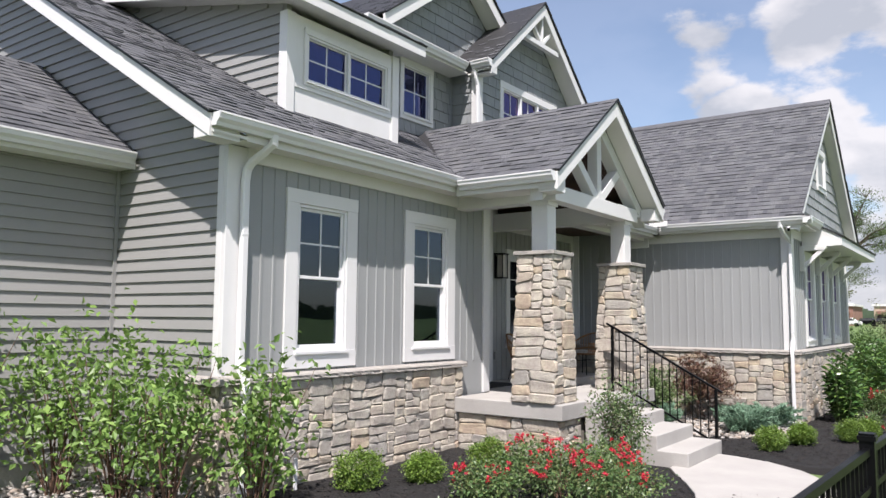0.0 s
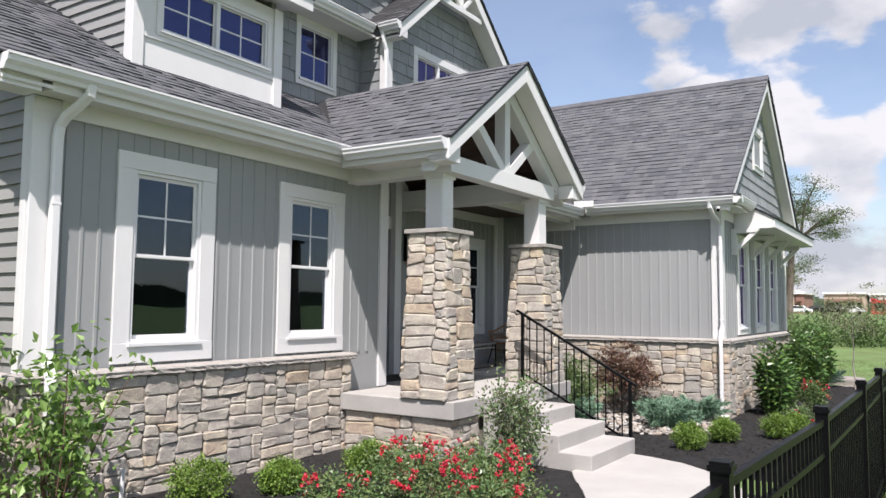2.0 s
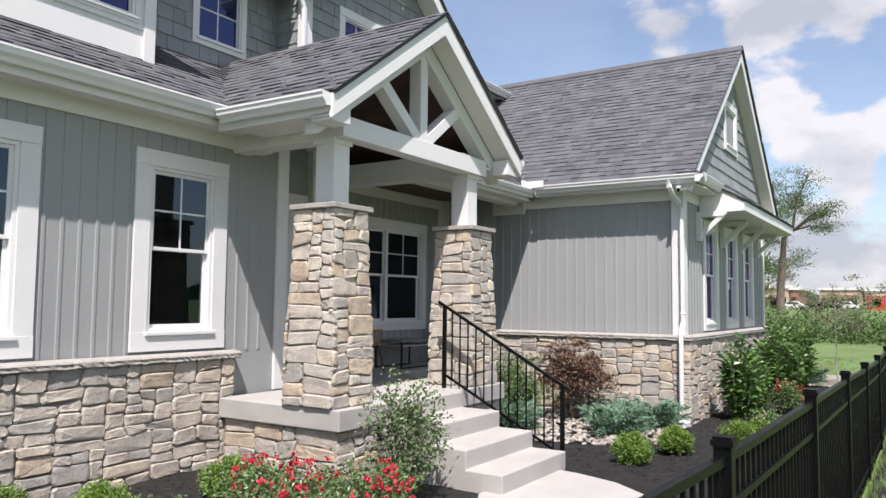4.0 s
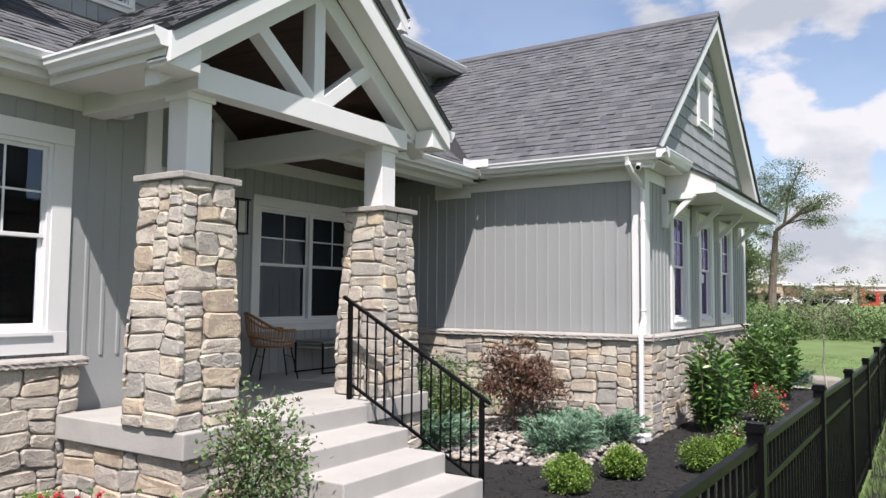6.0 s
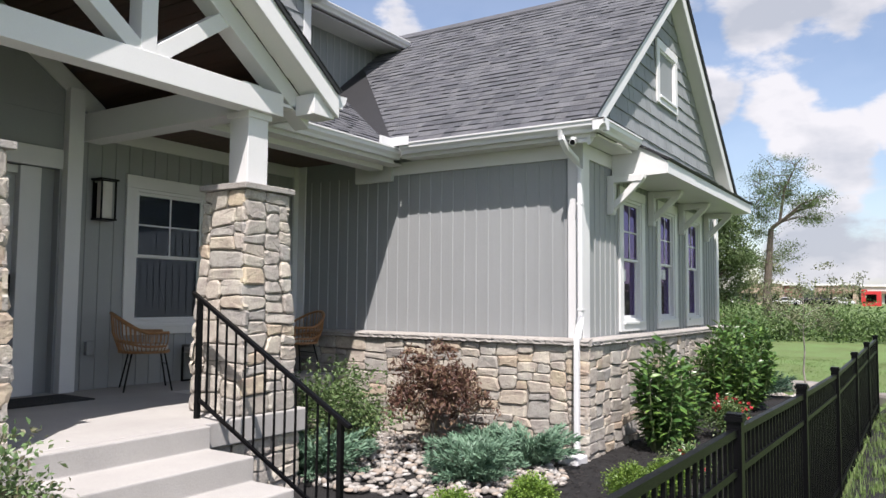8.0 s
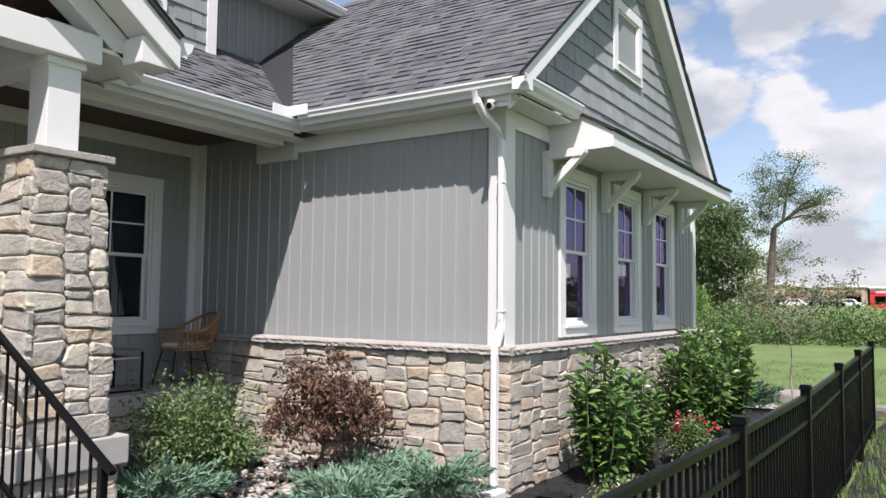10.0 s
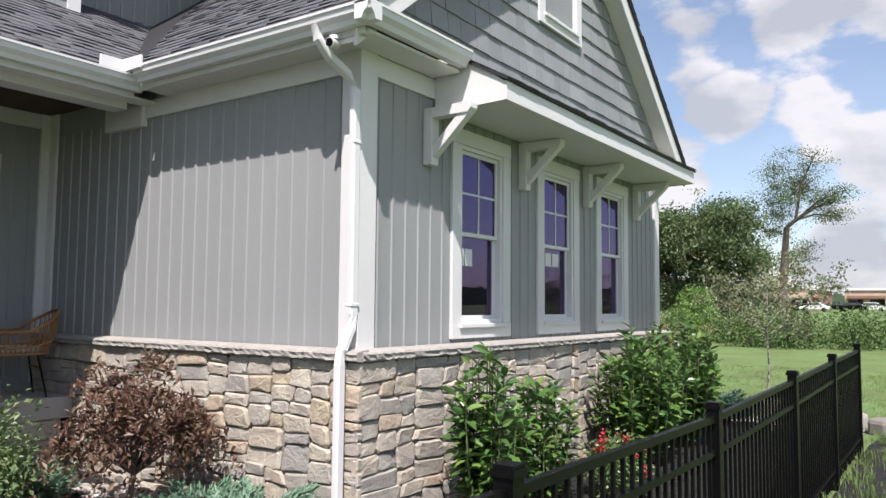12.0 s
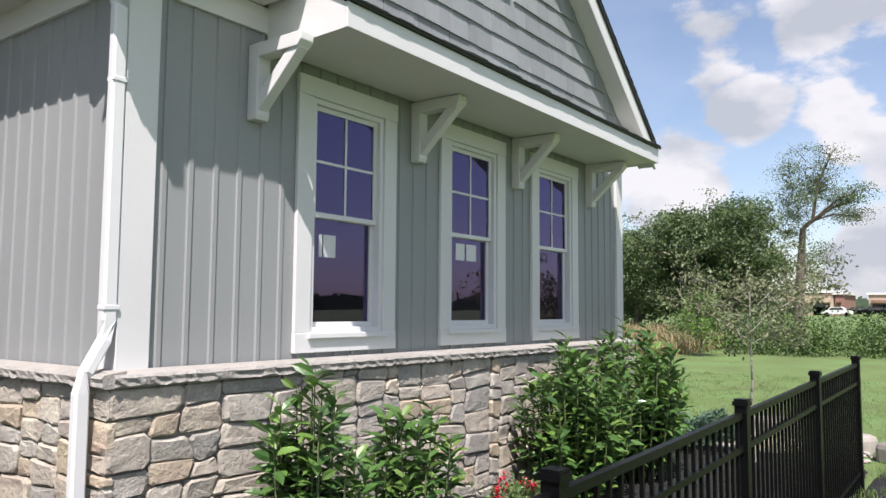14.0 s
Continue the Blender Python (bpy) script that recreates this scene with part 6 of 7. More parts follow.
def laceleaf_maple(x, y, seed):
    """A short trunk, crooked limbs and flat tiers of finely cut leaves."""
    rng = np.random.default_rng(seed)
    ob = thing("japanese_maple", "small dark-red laceleaf maple with thin trunk", "tree", m=pose(x, y, 0.02))
    bm = bmesh.new()
    fork = Vector((0.02, 0.03, 0.36))
    tube([(0, 0, -0.05), (0.015, 0, 0.18), fork], [0.028, 0.022, 0.018], 7, bm)
    pts = []
    for k in range(44):
        a, rr = rng.uniform(0, math.tau), math.sqrt(rng.random()) * 0.98
        dome = math.sqrt(max(0.0, 1 - rr * rr))
        z = 0.50 + 0.74 * dome * rng.uniform(0.2, 1.0) + rng.uniform(-0.06, 0.10)
        c = Vector((0.54 * rr * math.cos(a) + 0.05, 0.54 * rr * math.sin(a), z))
        mid = fork.lerp(c, 0.5) + Vector((rng.normal() * 0.03, rng.normal() * 0.03, 0.05))
        tube([fork, mid, c], [0.011, 0.007, 0.002], 5, bm)
        r = rng.uniform(0.07, 0.14)
        n = int(75 + 380 * r)
        d = rng.normal(size=(n, 3)) * np.array([r, r, 0.026])
        d[:, 2] -= 0.45 * (d[:, 0] ** 2 + d[:, 1] ** 2) / r
        pts.append(np.array(c) + d)
    part("trunk", bm, BARK, ob)
    leaf_mesh("crown", np.concatenate(pts), 0.062, L_MAPLE, ob, seed + 1, 0.40, 0.35)


laceleaf_maple(-4.50, 12.95, 630)


def juniper(x, y, r, h, seed):
    """Arching shoots clothed in short scale-leaved sprigs that follow the shoot."""
    rng = np.random.default_rng(seed)
    ob = thing("juniper", "low spreading blue-green juniper among river stones", "shrub", "creeping junipers", m=pose(x, y, 0.03))
    bm = bmesh.new()
    verts, faces = [], []
    for k in range(58):
        a = rng.uniform(0, math.tau)
        l = r * rng.uniform(0.45, 1.15)
        way = Vector((math.cos(a), math.sin(a), 0))
        tip = way * l + Vector((0, 0, h * rng.uniform(0.30, 1.25)))
        mid = way * l * 0.5 + Vector((0, 0, tip.z * 0.75))
        if k < 30:
            tube([(0, 0, 0), mid, tip], [0.008, 0.005, 0.002], 4, bm)
        for f in np.linspace(0.22, 1.0, 17):
            p = Vector((0, 0, 0.02)).lerp(mid, f * 2) if f < 0.5 else mid.lerp(tip, f * 2 - 1)
            d0 = (mid if f < 0.5 else tip - mid).normalized()
            spread = 0.065 * (1.2 - f)
            for j in range(8):
                o = Vector(rng.normal(size=3)) * spread
                o.z *= 0.5
                d = (d0 + Vector(rng.normal(size=3)) * 0.42 + Vector((0, 0, 0.12))).normalized()
                side = d.cross(Vector(rng.normal(size=3))).normalized() * rng.uniform(0.0045, 0.008)
                c, L = p + o, rng.uniform(0.045, 0.085)
                i = len(verts)
                verts += [tuple(c - side * 0.6), tuple(c + side * 0.6), tuple(c + d * L * 0.55 + side), tuple(c + d * L * 0.55 - side), tuple(c + d * L)]
                faces += [(i, i + 1, i + 2, i + 3), (i + 3, i + 2, i + 4)]
    tagged(part("branchwork", bm, BARK, ob), kind="stuff")
    raw("foliage", verts, faces, L_JUNI, ob, kind="stuff")


for i, (x, y, r, h) in enumerate(((-3.48, 12.12, 0.46, 0.30), (-3.32, 12.98, 0.46, 0.30), (-4.78, 11.45, 0.48, 0.34), (-3.92, 13.12, 0.34, 0.24), (-5.5, 12.75, 0.30, 0.28), (-2.57, 20.87, 0.6, 0.3))):
    juniper(x, y, r, h, 640 + i)


# laurels: long glossy leaves in upright whorls
def laurel(x, y, rx, ry, h, shoots, seed):
    rng = np.random.default_rng(seed)
    ob = thing("laurel_shrub", "glossy dark-green laurel with long pointed leaves", "shrub", "laurels along the wing", m=pose(x, y, 0.0))
    bm = bmesh.new()
    cen, dirs = [], []
    for k in range(shoots):
        a = rng.uniform(0, math.tau)
        rr = math.sqrt(rng.random())
        edge = 1 - 0.35 * rr ** 2
        tip = Vector((rx * rr * math.cos(a), ry * rr * math.sin(a), h * edge * rng.uniform(0.72, 1.08)))
        foot = Vector((tip.x * 0.25, tip.y * 0.25, -0.05))
        mid = foot.lerp(tip, 0.5) + Vector((tip.x * 0.22, tip.y * 0.22, 0))
        tube([foot, mid, tip], [0.011, 0.008, 0.003], 5, bm)
        n = 34
        for i in range(n):
            f = 0.18 + 0.82 * i / n
            p = foot.lerp(mid, f * 2) if f < 0.5 else mid.lerp(tip, f * 2 - 1)
            ang = i * 2.4
            side = Vector((math.cos(ang), math.sin(ang), rng.uniform(0.3, 1.1) if f > 0.85 else rng.uniform(-0.25, 0.65))).normalized()
            cen.append(p + side * 0.07)
            dirs.append(side)
    part("branchwork", bm, material("laurel_stem", (0.10, 0.13, 0.05), 0.7, 0.2, 10, 60, 0.2), ob)
    verts, faces = [], []
    for c, d in zip(cen, dirs):
        L = rng.uniform(0.09, 0.15)
        w = L * 0.19
        s = d.cross(Vector((0, 0, 1)) + Vector(rng.normal(size=3)) * 0.35).normalized()
        u = s.cross(d)
        i = len(verts)
        verts += [c - d * L * .5, c - d * L * .15 - s * w + u * w * .4, c - d * L * .15 + u * 0.0, c - d * L * .15 + s * w + u * w * .4, c + d * L * .22 - s * w * .85 + u * w * .2 - Vector((0, 0, .004)), c + d * L * .22 - Vector((0, 0, .006)), c + d * L * .22 + s * w * .85 + u * w * .2 - Vector((0, 0, .004)), c + d * L * .55 - Vector((0, 0, .018))]
        faces += [(i, i + 1, i + 2), (i, i + 2, i + 3), (i + 1, i + 4, i + 5, i + 2), (i + 2, i + 5, i + 6, i + 3), (i + 4, i + 7, i + 5), (i + 5, i + 7, i + 6)]
    raw("foliage", [tuple(v) for v in verts], faces, L_LAUR, ob)


laurel(-2.45, 14.52, 0.29, 0.32, 1.24, 34, 700)
laurel(-2.42, 15.33, 0.24, 0.28, 1.16, 22, 701)
laurel(-2.40, 17.55, 0.46, 0.60, 1.36, 72, 702)
laurel(-2.37, 18.75, 0.46, 0.72, 1.50, 84, 703)


# ---- river stones ----
def river_rocks(name, spots, label, seed):
    rng = random.Random(seed)
    verts, faces = [], []
    for x, y, z in spots:
        a, b, c = rng.uniform(0.022, 0.065), rng.uniform(0.02, 0.05), rng.uniform(0.014, 0.03)
        t = rng.uniform(0, math.tau)
        i = len(verts)
        prof = ((0.75, -0.6), (1.0, 0.0), (0.72, 0.68))
        for r, h in prof:
            for k in range(7):
                q = k * math.tau / 7
                u, v = a * r * math.cos(q) * rng.uniform(.88, 1.1), b * r * math.sin(q) * rng.uniform(.88, 1.1)
                verts.append((x + u * math.cos(t) - v * math.sin(t), y + u * math.sin(t) + v * math.cos(t), z + c * h))
        verts.append((x, y, z + c))
        for o in (0, 7):
            faces += [(i + o + k, i + o + (k + 1) % 7, i + o + 7 + (k + 1) % 7, i + o + 7 + k) for k in range(7)]
        faces += [(i + 14 + k, i + 14 + (k + 1) % 7, i + 21) for k in range(7)]
    tagged(raw(name, verts, faces, RIVER, smooth=True, kind="stuff"), label, "river stones")


def scatter(n, inside, x0, x1, y0, y1, z, seed):
    rng = random.Random(seed)
    out = []
    while len(out) < n:
        x, y = rng.uniform(x0, x1), rng.uniform(y0, y1)
        if inside(x, y):
            out.append((x, y, z(x, y) + rng.uniform(0.0, 0.03)))
    return out


bed_z = lambda x, y: BED(x) + 0.03 * noise.noise((x * 1.7, y * 1.7, 0)) + 0.01
river_rocks("river_stones", scatter(1500, lambda x, y: y > 11.05 + 0.5 * max(0, (x + 4.2)) and (x + 4.6) ** 2 / 3.6 + (y - 12.3) ** 2 / 1.9 < 1, -6.4, -2.5, 11.0, 13.5, bed_z, 81), "pale rounded river stones in a dry bed", 82)
river_rocks("river_stones", scatter(1300, lambda x, y: True, -8.1, -6.0, 1.2, 3.9, bed_z, 83), "pale rounded river stones at the foundation", 84)
river_rocks("river_stones", scatter(420, lambda x, y: (x + 1.9) ** 2 / 1.2 + (y - 22.2) ** 2 / 3.0 < 1, -3.2, -0.4, 20.2, 24.5, lambda x, y: ground_height(x, y) + 0.015, 85), "pale rounded stones by the fence end", 86)

# bark chips on the beds
rng = random.Random(90)
verts, faces = [], []
for n in range(9000):
    if n % 9 < 4:
        x, y = rng.uniform(-6.1, -0.8), rng.uniform(2.5, 7.7)
    else:
        x, y = rng.uniform(-3.6, -0.85), rng.uniform(9.9, 20.5)
    l, w, a = rng.uniform(0.012, 0.045), rng.uniform(0.004, 0.010), rng.uniform(0, math.tau)
    z = bed_z(x, y) + rng.uniform(-0.004, 0.014)
    t = rng.uniform(-0.012, 0.012)
    c, s = math.cos(a), math.sin(a)
    i = len(verts)
    verts += [(x - l * c, y - l * s, z - t), (x + w * s, y - w * c, z - 0.003), (x + l * c, y + l * s, z + t), (x - w * s, y + w * c, z - 0.003), (x, y, z + 0.008)]
    faces += [(i, i + 1, i + 4), (i + 1, i + 2, i + 4), (i + 2, i + 3, i + 4), (i + 3, i, i + 4)]
tagged(raw("mulch_chips", verts, faces, CHIP, kind="stuff"), "shredded black bark chips", "mulch")


# grass tufts at the fence and on the lawn
def tufts(name, spots, height, mat, label, seed, blades=9, spread=0.03):
    rng = random.Random(seed)
    verts, faces = [], []
    for x, y, z in spots:
        for _ in range(blades):
            a, h = rng.uniform(0, math.tau), height * rng.uniform(0.5, 1.2)
            bx, by = x + rng.gauss(0, spread), y + rng.gauss(0, spread)
            lean = rng.uniform(0.1, 0.7) * h
            w = 0.0035 if height < 0.3 else 0.02
            c, s = math.cos(a), math.sin(a)
            i = len(verts)
            verts += [(bx - w * s, by + w * c, z - 0.01), (bx + w * s, by - w * c, z - 0.01), (bx + lean * 0.4 * c + w * .7 * s, by + lean * .4 * s - w * .7 * c, z + h * 0.6), (bx + lean * 0.4 * c - w * .7 * s, by + lean * .4 * s + w * .7 * c, z + h * 0.6), (bx + lean * c, by + lean * s, z + h * 0.92)]
            faces += [(i, i + 1, i + 2, i + 3), (i + 3, i + 2, i + 4)]
    tagged(raw(name, verts, faces, mat, kind="stuff"), label, "grass")


tufts("grass_tufts", scatter(900, lambda x, y: True, -0.55, 0.25, 7, 21, lambda x, y: -0.03, 91), 0.10, L_GRASS, "stray grass tufts along the fence", 92)
tufts("lawn_blades", scatter(5200, lambda x, y: not (x > -3.4 and y < 24.6 and (x + 1.9) ** 2 / 1.4 + (y - 22.2) ** 2 / 3.2 < 1), -14, 4, 21.0, 34, lambda x, y: ground_height(x, y), 93), 0.055, L_GRASS, "blades of the mown lawn", 94, blades=8, spread=0.07)
tufts("lawn_strip", scatter(1500, lambda x, y: True, 0.1, 3.0, 7, 24, lambda x, y: ground_height(x, y), 95), 0.07, L_GRASS, "mown grass beside the path", 96, blades=9, spread=0.05)
tufts("dry_grass", scatter(1500, lambda x, y: True, -18, -9.5, 40, 58, lambda x, y: ground_height(x, y), 97), 0.9, L_STRAW, "tall dry grass on the slope", 98, blades=7, spread=0.15)
for x, y, w in ((-2.3, 24.6, 0.5), (-0.4, 22.6, 0.4), (-1.2, 23.2, 0.35)):
    pts = [(w * math.cos(k * math.tau / 9) * random.uniform(.8, 1.15), 0.7 * w * math.sin(k * math.tau / 9) * random.uniform(.8, 1.15)) for k in range(9)]
    tagged(part("boulder", prism([(px + x, py + y) for px, py in pts], "z", ground_height(x, y) - 0.05, ground_height(x, y) + 0.24), RIVER, None, bevel=0.07), "pale flat-topped boulder at the lawn's edge", "boulder", "boulders")


# ---- trees ----
def tree(name, label, x, y, height, trunk_r, limbs, leaf, size, seed, crown, clusters, per, spread, bark=None, bare=0.3, lean=(0, 0), group=""):
    """A tapered trunk, forking limbs, leaves in clusters round the twigs."""
    rng = np.random.default_rng(seed)
    z = ground_height(x, y)
    ob = thing(name, label, "tree", group, m=pose(x, y, z))
    bm = bmesh.new()
    heads = []
    steps = 6
    trunk = [Vector((lean[0] * (i / steps) ** 1.5 + rng.normal() * 0.02 * height * (i > 0) * 0.4, lean[1] * i / steps + rng.normal() * 0.008 * height * (i > 0), height * 0.86 * i / steps)) for i in range(steps + 1)]
    trunk[0].z -= 0.3
    tube(trunk, [trunk_r * (1 - 0.82 * i / steps) for i in range(steps + 1)], 9, bm)
    for k in range(limbs):
        f = bare + (0.97 - bare) * (k + 0.5) / limbs
        i = min(int(f * steps), steps - 1)
        p = trunk[i].lerp(trunk[i + 1], f * steps - i)
        a = k * 2.4 + rng.uniform(-0.4, 0.4)
        shape = math.sin(math.pi * min(1, max(0.0, (f - bare) / (1 - bare)) * 0.8 + 0.14))
        ln = crown * shape * rng.uniform(0.75, 1.2)
        end = p + Vector((math.cos(a) * ln, math.sin(a) * ln, ln * rng.uniform(0.25, 0.85)))
        mid = p.lerp(end, 0.5) + Vector((rng.normal() * 0.08, rng.normal() * 0.08, 0.1)) * ln
        r = trunk_r * 0.42 * (1 - 0.6 * f)
        tube([p, mid, end], [r, r * 0.6, r * 0.15], 6, bm)
        heads += [(mid.lerp(end, s)) for s in (0.15, 0.5, 0.8, 1.0)]
        for j in range(3):
            q = mid.lerp(end, rng.uniform(0.1, 0.9))
            e2 = q + Vector(rng.normal(size=3)) * ln * 0.26
            tube([q, e2], [r * 0.35, r * 0.08], 4, bm)
            heads.append(e2)
    heads.append(trunk[-1])
    part("trunk", bm, bark or BARK, ob)
    pts = []
    for _ in range(clusters):
        h = heads[rng.integers(len(heads))]
        c = np.array(h) + rng.normal(size=3) * spread * 1.3
        pts.append(c + rng.normal(size=(per, 3)) * spread * np.array([1, 1, 0.6]))
    leaf_mesh("crown", np.concatenate(pts), size, leaf, ob, seed + 3, 0.55, 0.2)
    return ob


tree("young_tree", "young staked tree with sparse olive crown", -1.72, 20.4, 2.35, 0.022, 16, L_OLIVE, 0.05, 801, 0.92, 170, 18, 0.06, bark=PALEBARK, bare=0.62)


def locust(x, y, seed):
    """An open crown: a leaning trunk, a few heavy boughs, flat sprays of fine leaves at their ends."""
    rng = np.random.default_rng(seed)
    z = ground_height(x, y)
    ob = thing("locust_tree", "tall open honey locust with bare forked limbs", "tree", m=pose(x, y, z))
    bm = bmesh.new()
    fork = Vector((0.35, 0, 6.5 - z))
    tube([(0, 0, -0.3), (0.02, 0.1, 2.4 - z), (0.2, 0, 4.6 - z), fork], [0.34, 0.27, 0.22, 0.17], 9, bm)
    tips = []
    boughs = ((-0.25, -0.8, 10.6, 0.13), (-0.95, 0.5, 9.3, 0.09), (1.35, 0.9, 9.6, 0.14), (2.1, -0.4, 10.7, 0.11), (0.6, 0.2, 10.4, 0.10), (2.8, 0.7, 7.9, 0.13), (3.7, -0.5, 8.5, 0.09), (3.4, 0.3, 7.0, 0.07), (-0.95, 0.2, 6.5, 0.06), (1.5, 0.4, 5.2, 0.05), (0.9, -1.3, 8.6, 0.09), (-0.6, 1.2, 7.6, 0.07))
    for bx, by, bz, r in boughs:
        end = Vector((bx, by, bz - z))
        start = fork.lerp(Vector((1.0, 0, 7.0 - z)), 0.8 if bx > 2 else 0.0)
        if bz < 6.8:
            start = Vector((0.2, 0, bz - 0.9 - z))
        bend = Vector((rng.normal() * 0.12, rng.normal() * 0.12, 0.25 if bx > 2 else -0.1))
        mid = start.lerp(end, 0.5) + bend
        tube([fork if bz >= 6.8 else start, start, mid, end], [r, r * 0.95, r * 0.65, r * 0.2], 6, bm)
        for j in range(13):
            s = rng.uniform(0.05, 1.0)
            q = mid.lerp(end, s)
            e = q + Vector((rng.normal() * 0.55, rng.normal() * 0.6, rng.normal() * 0.32 + 0.12))
            tube([q, q.lerp(e, 0.5) + Vector((0, 0, 0.08)), e], [r * 0.3, r * 0.18, r * 0.06], 4, bm)
            tips.append((q, e))
    part("trunk", bm, BARK, ob)
    pts = []
    for q, e in tips:
        for k in range(4):
            c = np.array(q.lerp(e, rng.uniform(0.35, 1.1))) + rng.normal(size=3) * 0.16
            pts.append(c + rng.normal(size=(24, 3)) * np.array([0.30, 0.30, 0.10]))
    leaf_mesh("crown", np.concatenate(pts), 0.11, L_LOCUST, ob, seed + 3, 0.5, 0.2)


locust(-8.85, 59.0, 802)
for i, (x, y, h, c) in enumerate(((-14.7, 57, 7.8, 2.9), (-18.1, 58, 6.6, 2.9), (-11.8, 57, 8.5, 2.6), (-23.0, 62, 7.6, 3.9), (-28, 66, 8.5, 4.3))):
    tree("broadleaf_tree", "dense green broadleaf tree at the lawn's edge", x, y, h, 0.28, 20, L_TREE, 0.19, 810 + i, c, 620, 40, 0.34, bare=0.16, group="trees behind the lawn")
tree("small_tree", "small bright green sapling before the hedge", -8.75, 41, 2.5, 0.04, 9, L_AIRY, 0.12, 830, 0.7, 150, 16, 0.16, bare=0.2)
tree("small_tree", "thin young tree far beyond the hedge", -13.5, 78, 5.5, 0.08, 10, L_OLIVE, 0.22, 831, 2.4, 200, 16, 0.3, bare=0.4)


# hedge row: many bushes
def hedge():
    rng = np.random.default_rng(840)
    pts = []
    for k in range(110):
        x, y = rng.uniform(-11.5, 12), rng.uniform(43, 50)
        r, h = rng.uniform(0.7, 1.4), rng.uniform(0.9, 1.9) * (1.0 if x < -3 else 0.95)
        z = ground_height(x, y)
        d = rng.normal(size=(430, 3))
        d /= np.linalg.norm(d, axis=1)[:, None]
        d[:, 2] = np.abs(d[:, 2])
        pts.append(np.array([x, y, z]) + d * np.array([r, r, h]) * rng.uniform(0.55, 1.12, 430)[:, None])
    ob = leaf_mesh("hedge_row", np.concatenate(pts), 0.15, L_HEDGE, None, 841, 0.55, 0.1)
    tagged(ob, "loose hedge of mixed green bushes across the lawn", "hedge", kind="stuff")


hedge()


# ---- far shops ----
def shop(x0, x1, y, z0, z1, wall_mat, band_mat, label):
    ob = thing("shop_building", label, "building", "far shops")
    part("wall", box(x0, x1, y, y + 12, z0, z1), wall_mat, ob)
    part("roof", box(x0 - 0.3, x1 + 0.3, y - 0.3, y + 12.3, z1, z1 + 0.4), SOFFIT, ob)
    part("awning", box(x0 + 0.4, x1 - 0.4, y - 0.9, y - 0.05, z0 + 2.4, z0 + 2.9), band_mat, ob)
    n = int((x1 - x0) / 3)
    for i in range(n):
        a = x0 + (i + 0.15) * (x1 - x0) / n
        part("window", box(a, a + 0.7 * (x1 - x0) / n, y - 0.04, y - 0.005, z0 + 0.3, z0 + 2.2), GLASS, ob)


TAN = material("tan_render", (0.42, 0.33, 0.25), 0.9, 0.1, 0.3, 8, 0.1)
PALE = material("pale_render", (0.55, 0.52, 0.47), 0.9, 0.1, 0.3, 8, 0.1)
REDP = material("red_paint", (0.50, 0.03, 0.03), 0.5, 0.06, 0.5, 10, 0.05)
BRICKY = material("brown_brick", (0.24, 0.13, 0.10), 0.9, 0.15, 0.5, 12, 0.1)
shop(-29, -21.6, 150, 1.0, 5.0, TAN, TAN, "far tan flat-roofed building")
shop(-21.4, -20.0, 150, 1.0, 4.7, BRICKY, BRICKY, "far brown brick end of a building")
shop(-19.2, -12, 172, 1.2, 5.1, TAN, BRICKY, "far tan shop with brown awning")
shop(-11.5, -1, 178, 1.2, 5.0, PALE, BRICKY, "far pale flat-roofed shopfront")
kiosk = thing("red_kiosk", "bright red boxy kiosk with a dark window", "kiosk")
part("body", box(-9.6, -6.8, 150, 153, 1.0, 3.7, box(-9.6, -8.9, 149.9, 153, 3.7, 4.0)), REDP, kiosk)
part("window", box(-8.9, -7.4, 149.9, 149.98, 2.0, 3.2), GLASS, kiosk)


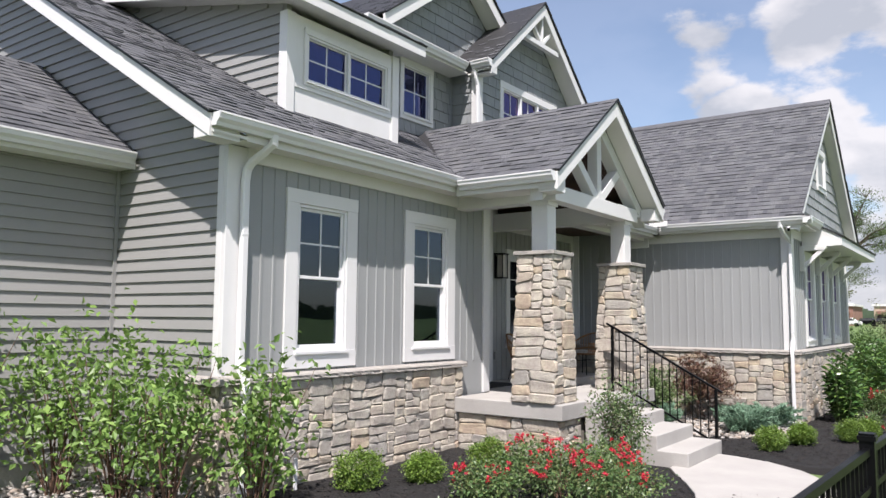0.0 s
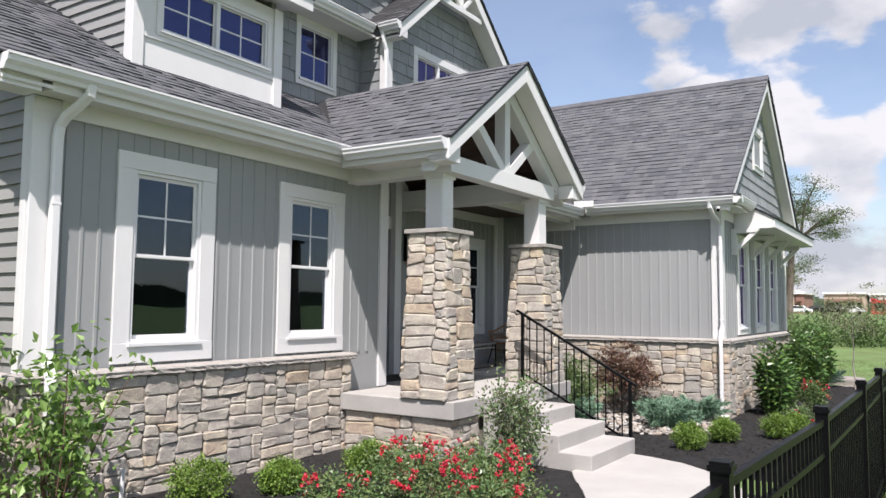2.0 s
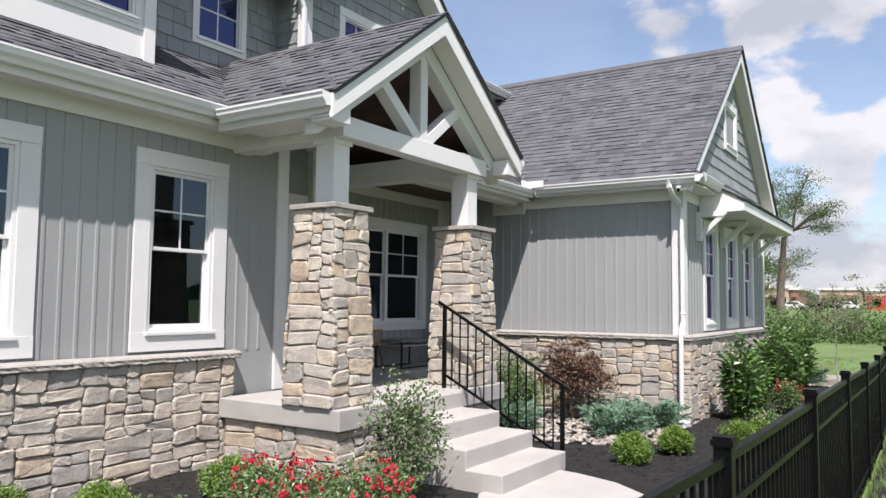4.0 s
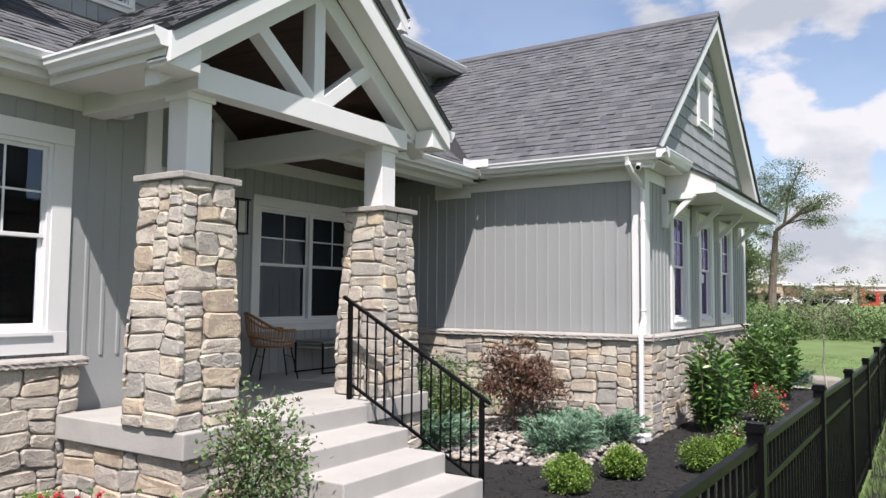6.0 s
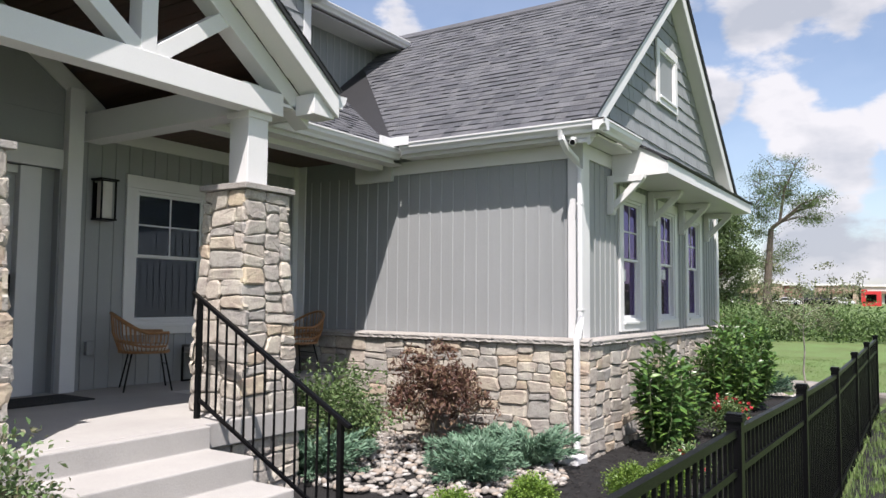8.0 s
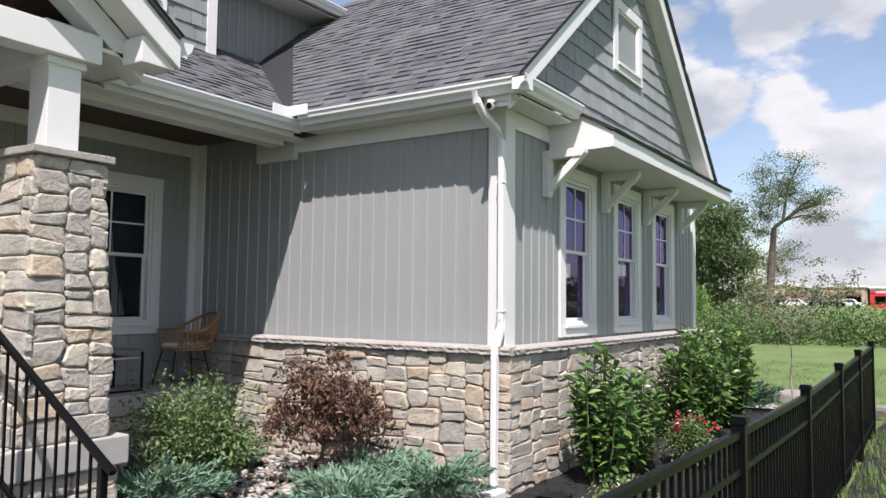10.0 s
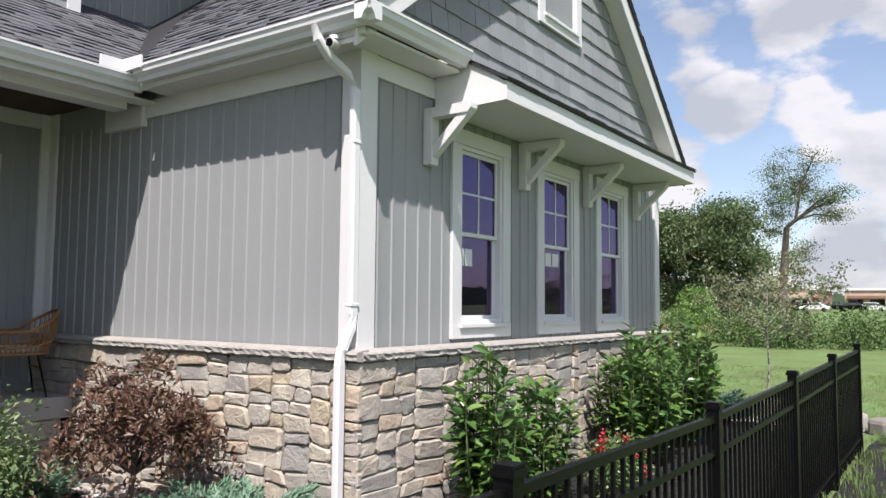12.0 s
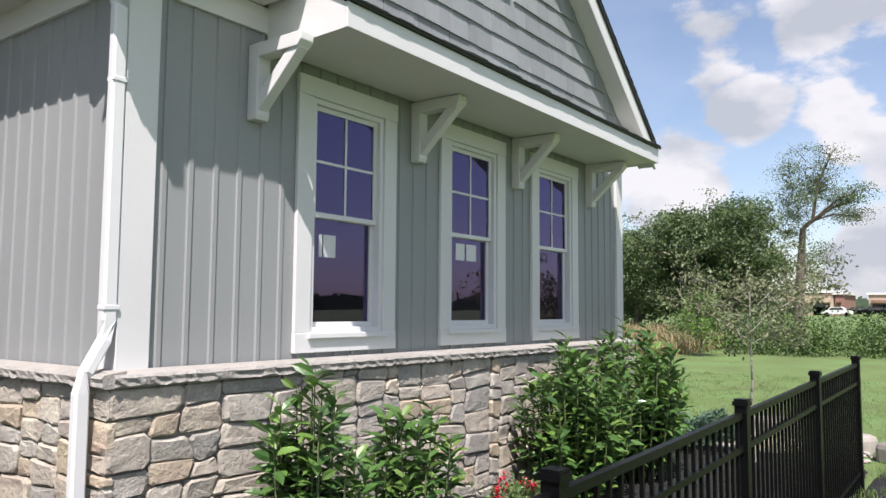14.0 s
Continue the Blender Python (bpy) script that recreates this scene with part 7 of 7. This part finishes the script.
def far_car(x, y, mat, label):
    ob = thing("car", label, "car", "parked cars", m=pose(x, y, ground_height(x, y)))
    part("body", prism([(-2.1, 0.35), (-2.15, 0.75), (-1.3, 0.95), (-0.8, 1.42), (0.7, 1.45), (1.3, 1.0), (2.1, 0.85), (2.15, 0.35)], "y", -0.85, 0.85), mat, ob, bevel=0.06)
    part("side_window", prism([(-1.1, 0.98), (-0.72, 1.36), (0.64, 1.38), (1.05, 1.02)], "y", -0.87, -0.855), DARK_INSIDE, ob)
    for wx in (-1.35, 1.35):
        part("wheel", prism([(wx + 0.33 * math.cos(k * math.tau / 14), 0.33 + 0.33 * math.sin(k * math.tau / 14)) for k in range(14)], "y", -0.88, -0.65), BLACK, ob)


for i, (x, mat, col) in enumerate(((-19.5, VINYL_W, "white"), (-16.8, BLACK, "black"), (-14.6, BLACK, "black"), (-30.5, VINYL_W, "white"), (-12.2, VINYL_W, "white"))):
    far_car(x, 140 + i, mat, "far %s car in the shop car park" % col)

# woods on the horizon, all round
rng = np.random.default_rng(900)
verts, faces = [], []
for k in range(1400):
    a0, a1 = k * math.tau / 1400, (k + 1) * math.tau / 1400
    R = 260
    h0 = 5 + 4 * abs(noise.noise((math.cos(a0) * 9, math.sin(a0) * 9, 3))) + 1.6 * abs(noise.noise((math.cos(a0) * 45, math.sin(a0) * 45, 8))) + rng.uniform(0, 0.9)
    i = len(verts)
    verts += [(R * math.cos(a0), R * math.sin(a0), -3), (R * math.cos(a1), R * math.sin(a1), -3), (R * math.cos(a1), R * math.sin(a1), h0), (R * math.cos(a0), R * math.sin(a0), h0 + rng.uniform(-.8, .8))]
    faces.append((i, i + 1, i + 2, i + 3))
tagged(raw("backdrop", verts, faces, material("far_woods", (0.05, 0.075, 0.045), 0.95, 0.3, 0.05, 0.5, 0.0)), "distant band of woods on the horizon", "backdrop", kind="structure")


# white plates on two panes, in place of bright far windows seen through them
for y0, y1, z0, z1 in ((15.215, 15.33, 1.96, 2.11), (15.172, 15.203, 1.96, 2.11), (16.90, 17.05, 2.03, 2.17), (16.745, 16.875, 2.03, 2.17)):
    tagged(part("window_label", box(BX - 0.0585, BX - 0.0575, y0, y1, z0, z1), VINYL_W, None), "white plate on the pane standing for a bright far window seen through it", "label", "labels on the wing windows")

vent = tagged(part("vent_pipe", tube([(-6.05, 4.86, -0.1), (-6.05, 4.86, 0.36)], 0.022, 10), VINYL_W, None), "thin white vent pipe standing in the mulch", "pipe")
